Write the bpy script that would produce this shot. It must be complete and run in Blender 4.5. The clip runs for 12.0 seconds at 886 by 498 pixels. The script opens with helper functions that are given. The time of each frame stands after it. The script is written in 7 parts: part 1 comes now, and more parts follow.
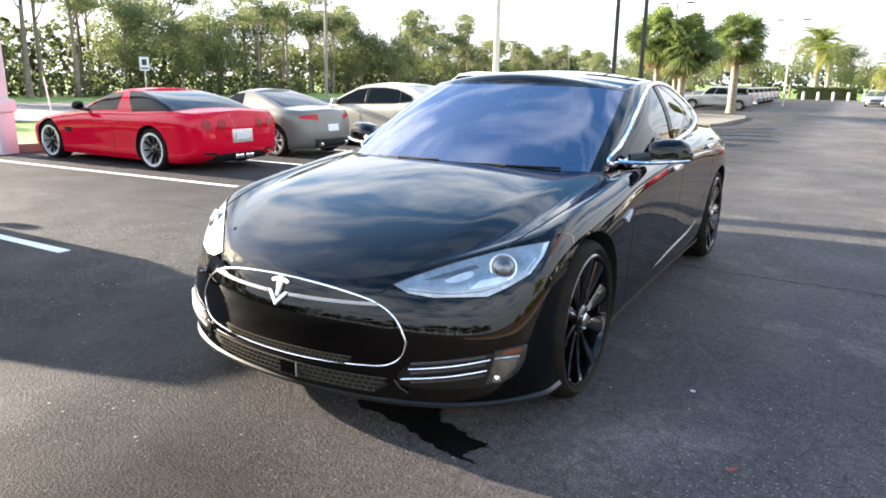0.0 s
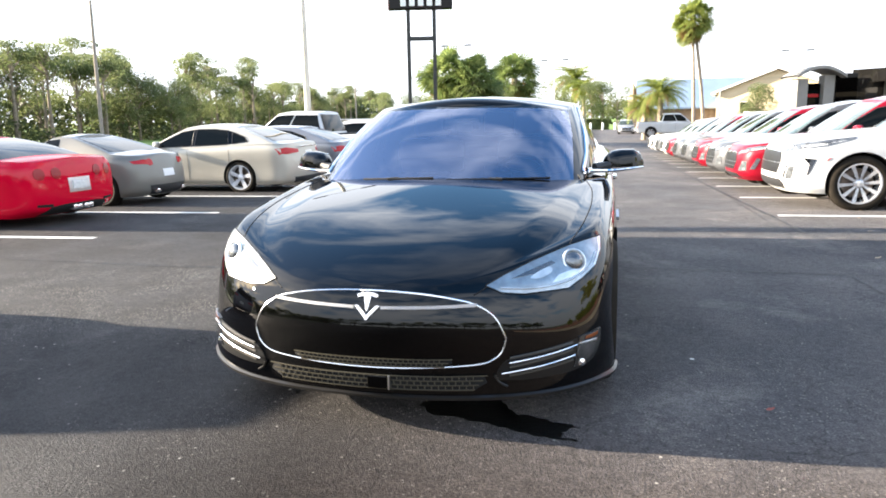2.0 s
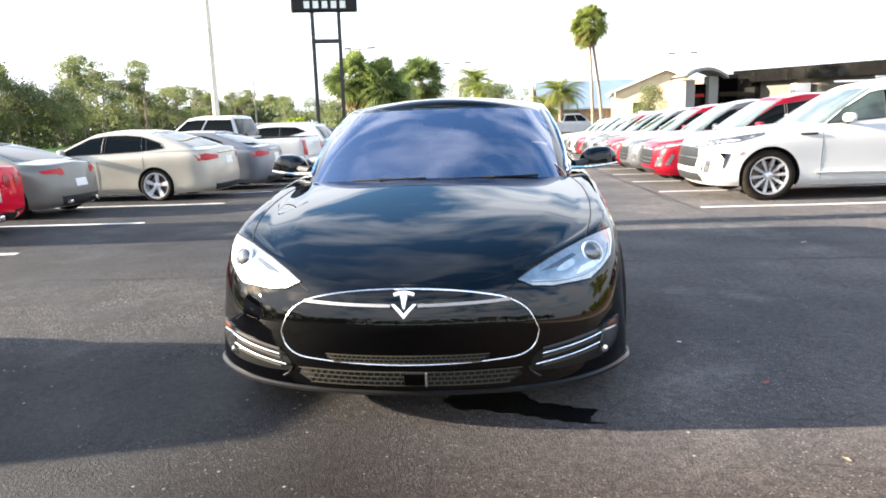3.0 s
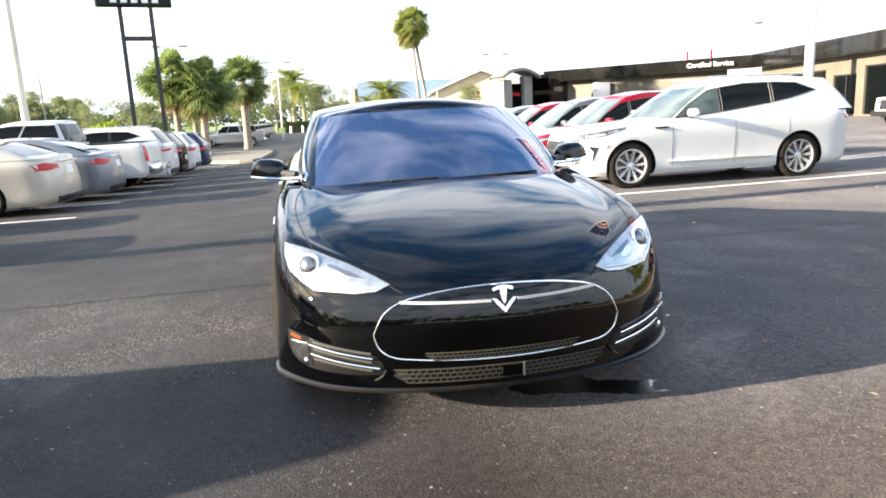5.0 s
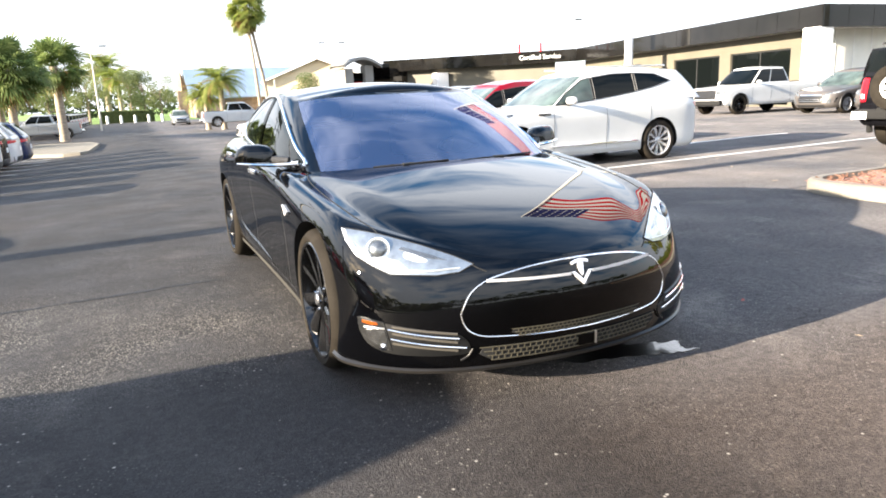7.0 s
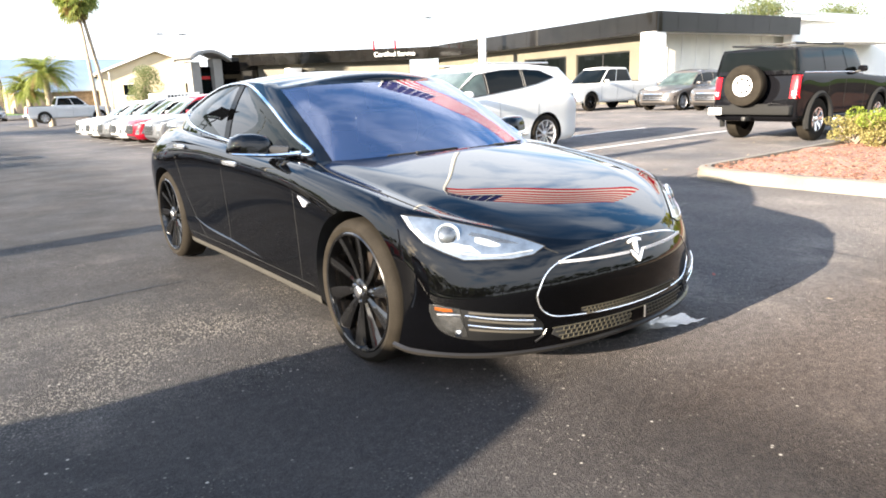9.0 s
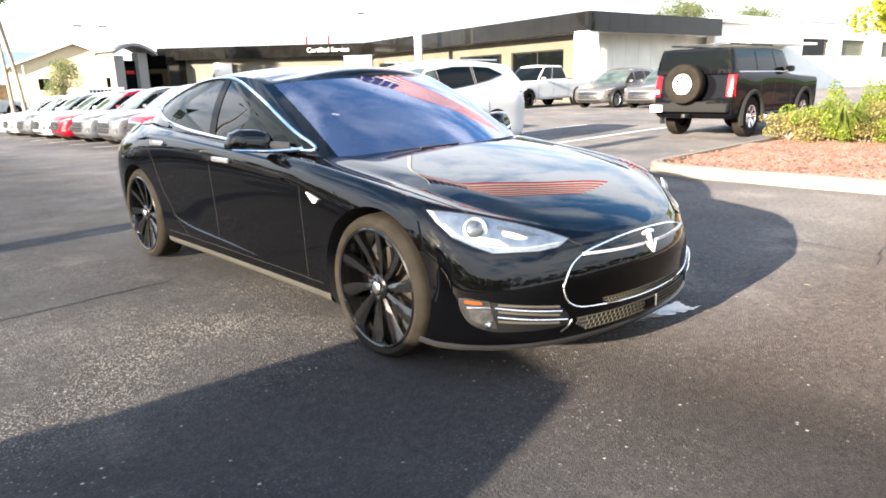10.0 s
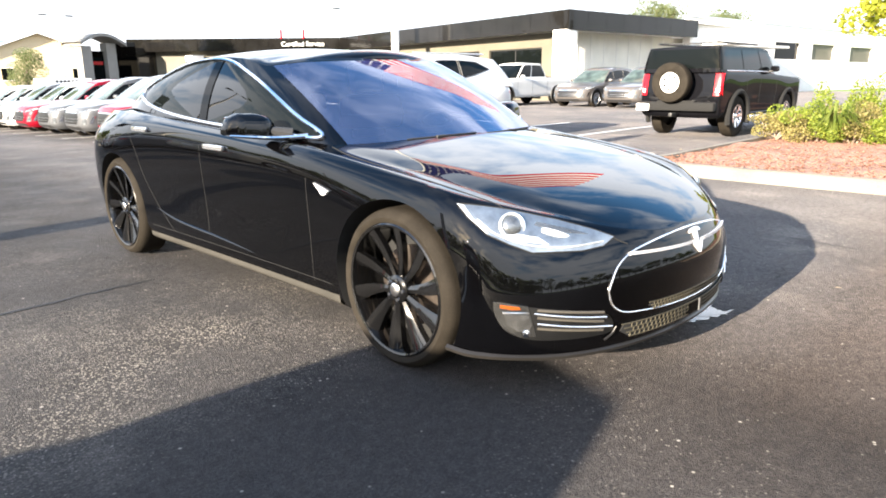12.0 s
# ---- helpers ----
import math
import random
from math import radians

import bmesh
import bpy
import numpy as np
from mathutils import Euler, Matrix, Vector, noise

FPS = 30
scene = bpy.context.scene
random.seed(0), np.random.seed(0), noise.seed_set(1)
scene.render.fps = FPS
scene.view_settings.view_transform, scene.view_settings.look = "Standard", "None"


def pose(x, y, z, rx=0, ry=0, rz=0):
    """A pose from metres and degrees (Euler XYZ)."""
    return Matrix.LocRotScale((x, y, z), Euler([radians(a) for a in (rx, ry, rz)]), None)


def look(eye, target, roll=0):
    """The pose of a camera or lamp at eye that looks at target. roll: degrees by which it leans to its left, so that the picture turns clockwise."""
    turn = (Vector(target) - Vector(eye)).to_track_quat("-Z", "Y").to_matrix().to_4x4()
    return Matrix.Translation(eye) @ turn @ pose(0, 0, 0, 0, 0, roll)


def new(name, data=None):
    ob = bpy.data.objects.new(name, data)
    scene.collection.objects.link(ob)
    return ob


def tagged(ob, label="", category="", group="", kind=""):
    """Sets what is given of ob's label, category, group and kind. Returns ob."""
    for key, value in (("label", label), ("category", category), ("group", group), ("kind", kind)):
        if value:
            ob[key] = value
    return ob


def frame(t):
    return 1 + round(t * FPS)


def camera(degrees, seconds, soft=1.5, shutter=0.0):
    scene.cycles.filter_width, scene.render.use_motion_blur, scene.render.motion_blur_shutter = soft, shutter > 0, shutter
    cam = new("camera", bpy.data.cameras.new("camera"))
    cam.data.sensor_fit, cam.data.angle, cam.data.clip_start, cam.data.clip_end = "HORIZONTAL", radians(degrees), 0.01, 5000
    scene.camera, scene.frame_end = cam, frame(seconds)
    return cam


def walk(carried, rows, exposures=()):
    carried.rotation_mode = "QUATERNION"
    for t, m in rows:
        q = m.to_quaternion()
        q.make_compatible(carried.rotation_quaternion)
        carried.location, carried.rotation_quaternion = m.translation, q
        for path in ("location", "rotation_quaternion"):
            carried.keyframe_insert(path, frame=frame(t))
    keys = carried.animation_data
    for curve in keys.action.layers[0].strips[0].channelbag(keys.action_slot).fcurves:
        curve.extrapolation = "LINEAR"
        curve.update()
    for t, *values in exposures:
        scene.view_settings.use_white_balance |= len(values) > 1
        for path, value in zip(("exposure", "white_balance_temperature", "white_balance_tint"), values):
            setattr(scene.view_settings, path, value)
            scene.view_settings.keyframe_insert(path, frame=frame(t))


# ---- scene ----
cam = camera(66.2, 12.0, soft=1.8)
PATH = [
    (0, (1.819, -2.734, 1.359), (0.838, -1.059, 0.875), 0.9),
    (0.5, (1.566, -2.929, 1.329), (0.694, -1.178, 0.911), 0.3),
    (1, (1.324, -3.034, 1.289), (0.584, -1.22, 0.887), -0.1),
    (1.5, (1.079, -3.145, 1.265), (0.49, -1.272, 0.886), -0.7),
    (2, (0.873, -3.316, 1.262), (0.428, -1.402, 0.89), -1.0),
    (2.5, (0.619, -3.401, 1.257), (0.319, -1.459, 0.884), -1.4),
    (3, (0.389, -3.444, 1.261), (0.215, -1.486, 0.89), -1.8),
    (3.5, (0.102, -3.53, 1.279), (0.079, -1.566, 0.904), -2.1),
    (5.5, (-0.941, -3.424, 1.305), (-0.482, -1.519, 0.902), -2.7),
    (6, (-1.19, -3.366, 1.302), (-0.6, -1.501, 0.886), -2.6),
    (6.5, (-1.452, -3.332, 1.311), (-0.753, -1.507, 0.888), -2.7),
    (7, (-1.671, -3.214, 1.31), (-0.882, -1.43, 0.87), -2.5),
    (9, (-2.47, -2.748, 1.293), (-1.309, -1.187, 0.829), -1.9),
    (9.5, (-2.682, -2.639, 1.304), (-1.426, -1.155, 0.834), -1.7),
    (10, (-2.796, -2.508, 1.298), (-1.486, -1.075, 0.82), -1.5),
    (10.5, (-2.87, -2.398, 1.293), (-1.513, -1.01, 0.81), -1.3),
    (11, (-2.919, -2.32, 1.271), (-1.553, -0.94, 0.79), -1.0),
    (11.5, (-2.887, -2.239, 1.246), (-1.519, -0.862, 0.764), -0.7),
    (12, (-2.758, -2.123, 1.227), (-1.39, -0.747, 0.742), -0.5),
]
EXPOSURES = [(0, 1.26), (2.5, 1.26), (3.5, 1.12), (5.5, 1.12), (7, 1.22), (9, 1.27), (12, 1.27)]
walk(cam, [(t, look(eye, target, roll)) for t, eye, target, roll in PATH], EXPOSURES)

# ---- sky, sun, exposure ----
SUN_WAY = Vector((3.7, 0.3, -1.0)).normalized()  # the way the sunlight travels
world = bpy.data.worlds.new("sky")
scene.world = world
world.use_nodes = True
wn, wl = world.node_tree.nodes, world.node_tree.links
wn.clear()
w_out, w_bg, w_sky = wn.new("ShaderNodeOutputWorld"), wn.new("ShaderNodeBackground"), wn.new("ShaderNodeTexSky")
w_sky.sky_type, w_sky.sun_disc = "NISHITA", False
w_sky.sun_elevation = math.asin(-SUN_WAY.z)
w_sky.sun_rotation = math.atan2(-SUN_WAY.x, -SUN_WAY.y)
w_sky.air_density, w_sky.dust_density, w_sky.ozone_density = 1.0, 1.5, 1.5
w_co, w_map, w_noise, w_ramp, w_mix = (wn.new("ShaderNodeTexCoord"), wn.new("ShaderNodeMapping"), wn.new("ShaderNodeTexNoise"),
                                       wn.new("ShaderNodeValToRGB"), wn.new("ShaderNodeMix"))
w_map.inputs["Rotation"].default_value, w_map.inputs["Scale"].default_value = (0, 0, 0.4), (0.8, 1.25, 1.0)
w_noise.inputs["Scale"].default_value, w_noise.inputs["Detail"].default_value = 2.3, 12.0
w_noise.inputs["Roughness"].default_value, w_noise.inputs["Distortion"].default_value = 0.54, 0.3
w_ramp.color_ramp.elements[0].position, w_ramp.color_ramp.elements[1].position = 0.42, 0.60
w_mix.data_type = "RGBA"
w_mix.inputs["B"].default_value = (13.6, 14.4, 15.8, 1)  # cloud
# a cloud sheet overhead: the direction divided by its height
w_up, w_add, w_plane = wn.new("ShaderNodeSeparateXYZ"), wn.new("ShaderNodeMath"), wn.new("ShaderNodeVectorMath")
wl.new(w_co.outputs["Generated"], w_up.inputs["Vector"])
w_add.inputs[1].default_value = 0.16
wl.new(w_up.outputs["Z"], w_add.inputs[0])
w_plane.operation = "DIVIDE"
wl.new(w_co.outputs["Generated"], w_plane.inputs[0])
wl.new(w_add.outputs["Value"], w_plane.inputs[1])
wl.new(w_plane.outputs["Vector"], w_map.inputs["Vector"])
wl.new(w_map.outputs["Vector"], w_noise.inputs["Vector"])
w_bank, w_cover = wn.new("ShaderNodeMapRange"), wn.new("ShaderNodeMath")
w_bank.inputs["From Min"].default_value, w_bank.inputs["From Max"].default_value = 0.40, 0.72
w_bank.inputs["To Min"].default_value, w_bank.inputs["To Max"].default_value = 0.085, -0.04
wl.new(w_up.outputs["Z"], w_bank.inputs["Value"])
wl.new(w_noise.outputs["Fac"], w_cover.inputs[0])
wl.new(w_bank.outputs["Result"], w_cover.inputs[1])
wl.new(w_cover.outputs["Value"], w_ramp.inputs["Fac"])
w_cut, w_low = wn.new("ShaderNodeMath"), wn.new("ShaderNodeMapRange")
w_sep = wn.new("ShaderNodeSeparateXYZ")
wl.new(w_co.outputs["Generated"], w_sep.inputs["Vector"])
w_low.inputs["From Min"].default_value, w_low.inputs["From Max"].default_value = 0.50, 0.78
w_low.inputs["To Min"].default_value, w_low.inputs["To Max"].default_value = 1.0, 0.28
wl.new(w_sep.outputs["Z"], w_low.inputs["Value"])
w_cut.operation = "MULTIPLY"
wl.new(w_ramp.outputs["Color"], w_cut.inputs[0])
wl.new(w_low.outputs["Result"], w_cut.inputs[1])
wl.new(w_cut.outputs["Value"], w_mix.inputs["Factor"])
w_sat = wn.new("ShaderNodeHueSaturation")
w_sat.inputs["Saturation"].default_value, w_sat.inputs["Value"].default_value = 1.3, 2.7
wl.new(w_sky.outputs["Color"], w_sat.inputs["Color"])
wl.new(w_sat.outputs["Color"], w_mix.inputs["A"])
# bright summer haze that thickens towards the horizon
w_haze, w_mix2 = wn.new("ShaderNodeValToRGB"), wn.new("ShaderNodeMix")
w_haze.color_ramp.elements[0].position, w_haze.color_ramp.elements[0].color = 0.0, (0.95, 0.95, 0.95, 1)
w_haze.color_ramp.elements[1].position, w_haze.color_ramp.elements[1].color = 0.40, (0, 0, 0, 1)
mid_haze = w_haze.color_ramp.elements.new(0.14)
mid_haze.color = (0.55, 0.55, 0.55, 1)
w_mix2.data_type = "RGBA"
w_mix2.inputs["B"].default_value = (8.0, 8.4, 9.0, 1)
wl.new(w_sep.outputs["Z"], w_haze.inputs["Fac"])
wl.new(w_haze.outputs["Color"], w_mix2.inputs["Factor"])
wl.new(w_mix.outputs["Result"], w_mix2.inputs["A"])
wl.new(w_mix2.outputs["Result"], w_bg.inputs["Color"])
w_bg.inputs["Strength"].default_value = 0.10
wl.new(w_bg.outputs["Background"], w_out.inputs["Surface"])

sun = new("sun", bpy.data.lights.new("sun", "SUN"))
sun.data.energy, sun.data.angle, sun.data.color = 13.5, radians(0.53), (1.0, 0.87, 0.70)
sun.matrix_world = look((-60, -5, 20), Vector((-60, -5, 20)) + SUN_WAY)


# ---- materials ----
def shade(name, color, rough=0.5, metal=0.0, coat=0.0, spec=0.5, grain=0.0, grain_scale=40.0, tone=0.0, tone_scale=3.0,
          bump=0.0, bump_scale=60.0, transmission=0.0, rough_var=0.0, per_object=0.0, ior=1.45, space="Object", coords_scale=(1, 1, 1)):
    """A surface: base colour varied at two scales (tone: broad, grain: fine), with fine relief."""
    m = bpy.data.materials.new(name)
    m.use_nodes = True
    n, l = m.node_tree.nodes, m.node_tree.links
    b = n["Principled BSDF"]
    b.inputs["Roughness"].default_value, b.inputs["Metallic"].default_value = rough, metal
    b.inputs["Coat Weight"].default_value, b.inputs["Coat Roughness"].default_value = coat, 0.006
    b.inputs["Specular IOR Level"].default_value, b.inputs["Transmission Weight"].default_value = spec, transmission
    b.inputs["IOR"].default_value = ior
    b.inputs["Base Color"].default_value = (*color, 1)
    co = n.new("ShaderNodeTexCoord")
    mp = n.new("ShaderNodeMapping")
    mp.inputs["Scale"].default_value = coords_scale
    l.new(co.outputs[space], mp.inputs["Vector"])
    last = None
    for amount, scale, detail in ((tone, tone_scale, 4), (grain, grain_scale, 3)):
        if amount:
            t, r, x = n.new("ShaderNodeTexNoise"), n.new("ShaderNodeMapRange"), n.new("ShaderNodeMix")
            t.inputs["Scale"].default_value, t.inputs["Detail"].default_value = scale, detail
            l.new(mp.outputs["Vector"], t.inputs["Vector"])
            r.inputs["From Min"].default_value, r.inputs["From Max"].default_value = 0.3, 0.7
            r.inputs["To Min"].default_value, r.inputs["To Max"].default_value = 1 - amount, 1 + amount
            l.new(t.outputs["Fac"], r.inputs["Value"])
            x.data_type, x.blend_type = "RGBA", "MULTIPLY"
            x.inputs["Factor"].default_value = 1
            if last is None:
                x.inputs["A"].default_value = (*color, 1)
            else:
                l.new(last, x.inputs["A"])
            l.new(r.outputs["Result"], x.inputs["B"])
            last = x.outputs["Result"]
    if per_object:
        o, h = n.new("ShaderNodeObjectInfo"), n.new("ShaderNodeHueSaturation")
        r = n.new("ShaderNodeMapRange")
        r.inputs["To Min"].default_value, r.inputs["To Max"].default_value = 1 - per_object, 1 + per_object
        l.new(o.outputs["Random"], r.inputs["Value"])
        l.new(r.outputs["Result"], h.inputs["Value"])
        h.inputs["Color"].default_value = (*color, 1)
        if last is not None:
            l.new(last, h.inputs["Color"])
        last = h.outputs["Color"]
    if last is not None:
        l.new(last, b.inputs["Base Color"])
    if rough_var:
        t, r = n.new("ShaderNodeTexNoise"), n.new("ShaderNodeMapRange")
        t.inputs["Scale"].default_value, t.inputs["Detail"].default_value = tone_scale * 2, 5
        l.new(mp.outputs["Vector"], t.inputs["Vector"])
        r.inputs["To Min"].default_value, r.inputs["To Max"].default_value = max(rough - rough_var, 0), rough + rough_var
        l.new(t.outputs["Fac"], r.inputs["Value"])
        l.new(r.outputs["Result"], b.inputs["Roughness"])
    if bump:
        t, u = n.new("ShaderNodeTexNoise"), n.new("ShaderNodeBump")
        t.inputs["Scale"].default_value, t.inputs["Detail"].default_value = bump_scale, 4
        l.new(mp.outputs["Vector"], t.inputs["Vector"])
        u.inputs["Strength"].default_value, u.inputs["Distance"].default_value = bump, 0.01
        l.new(t.outputs["Fac"], u.inputs["Height"])
        l.new(u.outputs["Normal"], b.inputs["Normal"])
    return m


def paint(name, color, metal=0.0, rough=0.35):
    """Car paint under a clear coat."""
    m = shade(name, color, rough, metal, coat=0.7, spec=0.15, tone=0.04, tone_scale=2.0, grain=0.03, grain_scale=300)
    m.node_tree.nodes["Principled BSDF"].inputs["Coat IOR"].default_value = 1.36
    return m


BLACK_PAINT = shade("black_paint", (0.0008, 0.0008, 0.001), 0.4, 0.0, coat=1.0, spec=0.0, tone=0.1, tone_scale=2.0)
BLACK_PAINT.node_tree.nodes["Principled BSDF"].inputs["Coat IOR"].default_value = 1.42
RED_PAINT = shade("red_paint", (0.52, 0.0015, 0.022), 0.4, coat=0.55, spec=0.0, tone=0.05, tone_scale=2.0)
DEEP_RED = paint("deep_red_paint", (0.19, 0.003, 0.012), 0.1)
WHITE_PAINT = paint("white_paint", (0.52, 0.52, 0.51))
GREY_PAINT = paint("grey_paint", (0.17, 0.165, 0.145), 0.2)
CHAMPAGNE = paint("champagne_paint", (0.42, 0.39, 0.33), 0.3)
SILVER = paint("silver_paint", (0.085, 0.088, 0.094), 0.3)
PALE_SILVER = paint("pale_silver_paint", (0.30, 0.31, 0.32), 0.3)
STEEL_GREY = paint("steel_grey_paint", (0.16, 0.17, 0.19), 0.4)
BROWN_GREY = paint("brown_grey_paint", (0.10, 0.09, 0.085), 0.4)
DARK_PAINT = shade("dark_paint", (0.004, 0.004, 0.005), 0.4, coat=0.4, spec=0.0)
NAVY_PAINT = paint("navy_paint", (0.012, 0.02, 0.06))
BRIGHT = shade("bright_alloy", (0.80, 0.80, 0.82), 0.32, 0.55)
FOG_BODY = shade("fog_lamp_body", (0.07, 0.07, 0.068), 0.15, 0.8, coat=1.0, tone=0.4, tone_scale=20)
NET = shade("grille_net", (0.10, 0.09, 0.065), 0.3, 0.5)
CHROME = shade("chrome", (0.86, 0.86, 0.87), 0.08, 1.0)
THIN_CHROME = shade("thin_chrome", (0.80, 0.81, 0.83), 0.16, 0.92)
SATIN = shade("satin_metal", (0.62, 0.62, 0.63), 0.28, 1.0, tone=0.1, tone_scale=8)
GLOSS_BLACK = shade("gloss_black", (0.0006, 0.0006, 0.0007), 0.4, coat=0.35, spec=0.0)
NOSE_BLACK = shade("nose_black", (0.0006, 0.0006, 0.0007), 0.4, coat=1.0, spec=0.0)
NOSE_BLACK.node_tree.nodes["Principled BSDF"].inputs["Coat IOR"].default_value = 1.38
TRIM = shade("black_plastic", (0.02, 0.02, 0.021), 0.5, grain=0.2, grain_scale=200, bump=0.05, bump_scale=300)
SILL_TRIM = shade("grey_sill_plastic", (0.034, 0.032, 0.028), 0.6, spec=0.2, tone=0.15, tone_scale=5)
WELL = shade("wheel_well_liner", (0.006, 0.006, 0.006), 0.9)
TYRE = shade("tyre_rubber", (0.0155, 0.013, 0.010), 0.8, spec=0.1, tone=0.25, tone_scale=9, grain=0.2, grain_scale=150)
DARK_RIM = shade("black_rim", (0.003, 0.003, 0.0032), 0.25, coat=1.0, spec=0.1)
RIM = shade("machined_rim", (0.50, 0.50, 0.51), 0.25, 0.5, coat=1.0)
POLISHED = shade("polished_rim", (0.72, 0.72, 0.73), 0.15, 0.35)
WINDOW = shade("tinted_window", (0.003, 0.004, 0.004), 0.02, spec=0.12)
PALE_WINDOW = shade("tinted_screen", (0.05, 0.068, 0.063), 0.02, spec=0.35, tone=0.5, tone_scale=3)
RED_LENS = shade("red_lens", (0.40, 0.004, 0.010), 0.25, coat=0.35, spec=0.2)
TAIL_RED = shade("dark_red_lens", (0.26, 0.002, 0.008), 0.25, coat=0.3, spec=0.2)
AMBER_LENS = shade("amber_lens", (0.15, 0.035, 0.004), 0.15, coat=1.0)
CLEAR_LENS = shade("clear_lens", (0.12, 0.13, 0.14), 0.1, 0.4, coat=1.0, tone=0.6, tone_scale=12)
GRILLE = shade("black_grille", (0.012, 0.012, 0.013), 0.35, tone=0.5, tone_scale=40)
LAMP_BOWL = shade("lamp_bowl", (0.35, 0.365, 0.365), 0.32, 0.93, coat=1.0, tone=0.25, tone_scale=14, grain=0.12, grain_scale=40)
LAMP_PALE = shade("lamp_pale_panel", (0.62, 0.65, 0.66), 0.3, 0.6, coat=1.0, tone=0.25, tone_scale=14)
LAMP_DARK = shade("lamp_dark_panel", (0.12, 0.13, 0.14), 0.25, 0.7, coat=1.0, tone=0.3, tone_scale=14)
PLATE_GLOSS = shade("lamp_white_bowl", (0.20, 0.20, 0.195), 0.12, 0.9, coat=1.0, tone=0.4, tone_scale=25)
LIP_TRIM = shade("lip_plastic", (0.011, 0.010, 0.009), 0.3, tone=0.2, tone_scale=5)
PLATE = shade("plate_white", (0.72, 0.72, 0.70), 0.4)
INK = shade("ink", (0.03, 0.03, 0.03), 0.5)
DISC = shade("brake_disc", (0.2, 0.165, 0.14), 0.4, 1.0, tone=0.3, tone_scale=14)
INLET = shade("inlet_plastic", (0.005, 0.005, 0.005), 0.35, tone=0.3, tone_scale=10)
SLAT = shade("slat_plastic", (0.055, 0.05, 0.042), 0.35)
SEAT = shade("pale_leather", (0.5, 0.46, 0.40), 0.5, bump=0.1, bump_scale=80)
GREY_SEAT = shade("grey_leather", (0.16, 0.155, 0.15), 0.55, bump=0.1, bump_scale=80)
DASH = shade("dashboard", (0.018, 0.018, 0.02), 0.6)
CONCRETE = shade("concrete", (0.16, 0.145, 0.118), 0.85, tone=0.18, tone_scale=2.2, grain=0.12, grain_scale=60, bump=0.25, bump_scale=70)
LINE = shade("road_paint", (0.66, 0.66, 0.63), 0.7, tone=0.15, tone_scale=4, grain=0.3, grain_scale=60, bump=0.2, bump_scale=120)
MULCH = shade("bark_mulch", (0.29, 0.155, 0.11), 0.95, tone=0.25, tone_scale=3, grain=0.5, grain_scale=45, bump=0.9, bump_scale=50)
GRASS = shade("grass", (0.15, 0.235, 0.04), 0.9, tone=0.3, tone_scale=0.4, grain=0.3, grain_scale=14, bump=0.5, bump_scale=30)
ROAD = shade("road_asphalt", (0.11, 0.105, 0.1), 0.85, tone=0.12, tone_scale=0.5, grain=0.15, grain_scale=50)
BARK = shade("bark", (0.20, 0.16, 0.12), 0.9, tone=0.3, tone_scale=3, grain=0.3, grain_scale=25, bump=0.6, bump_scale=18)
PALM_BARK = shade("palm_bark", (0.27, 0.22, 0.165), 0.9, tone=0.25, tone_scale=4, grain=0.3, grain_scale=20, bump=0.7, bump_scale=14, coords_scale=(1, 1, 3))
STUCCO = shade("cream_stucco", (0.58, 0.475, 0.31), 0.9, tone=0.06, tone_scale=0.8, bump=0.15, bump_scale=60)
WALL_WHITE = shade("white_wall", (0.76, 0.74, 0.70), 0.8, tone=0.05, tone_scale=0.7, bump=0.1, bump_scale=50)
WALL_GREY = shade("grey_cladding", (0.105, 0.095, 0.070), 0.6, tone=0.12, tone_scale=0.8, grain=0.05, grain_scale=20)
FASCIA = shade("black_fascia", (0.007, 0.0065, 0.006), 0.16, coat=0.35, spec=0.1, tone=0.4, tone_scale=0.6, bump=0.03, bump_scale=1.2)
ROOF_BLUE = shade("metal_roof", (0.22, 0.29, 0.38), 0.45, 0.3, tone=0.08, tone_scale=0.5)
POLE_PAINT = shade("pole_paint", (0.55, 0.5, 0.42), 0.6, tone=0.12, tone_scale=1.5)
DARK_METAL = shade("dark_metal", (0.035, 0.035, 0.035), 0.5, 0.4)
WOOD = shade("weathered_wood", (0.27, 0.23, 0.19), 0.9, tone=0.2, tone_scale=1.5, grain=0.3, grain_scale=30, coords_scale=(1, 1, 0.1))


def leafy(name, color, tip, rough=0.6):
    """Foliage that differs from leaf to leaf and lets some light through."""
    m = shade(name, color, rough)
    n, l = m.node_tree.nodes, m.node_tree.links
    b = n["Principled BSDF"]
    g, r = n.new("ShaderNodeNewGeometry"), n.new("ShaderNodeValToRGB")
    r.color_ramp.elements[0].color, r.color_ramp.elements[1].color = (*color, 1), (*tip, 1)
    l.new(g.outputs["Random Per Island"], r.inputs["Fac"])
    l.new(r.outputs["Color"], b.inputs["Base Color"])
    t, x = n.new("ShaderNodeBsdfTranslucent"), n.new("ShaderNodeMixShader")
    l.new(r.outputs["Color"], t.inputs["Color"])
    x.inputs["Fac"].default_value = 0.6
    l.new(b.outputs["BSDF"], x.inputs[1])
    l.new(t.outputs["BSDF"], x.inputs[2])
    l.new(x.outputs["Shader"], n["Material Output"].inputs["Surface"])
    return m


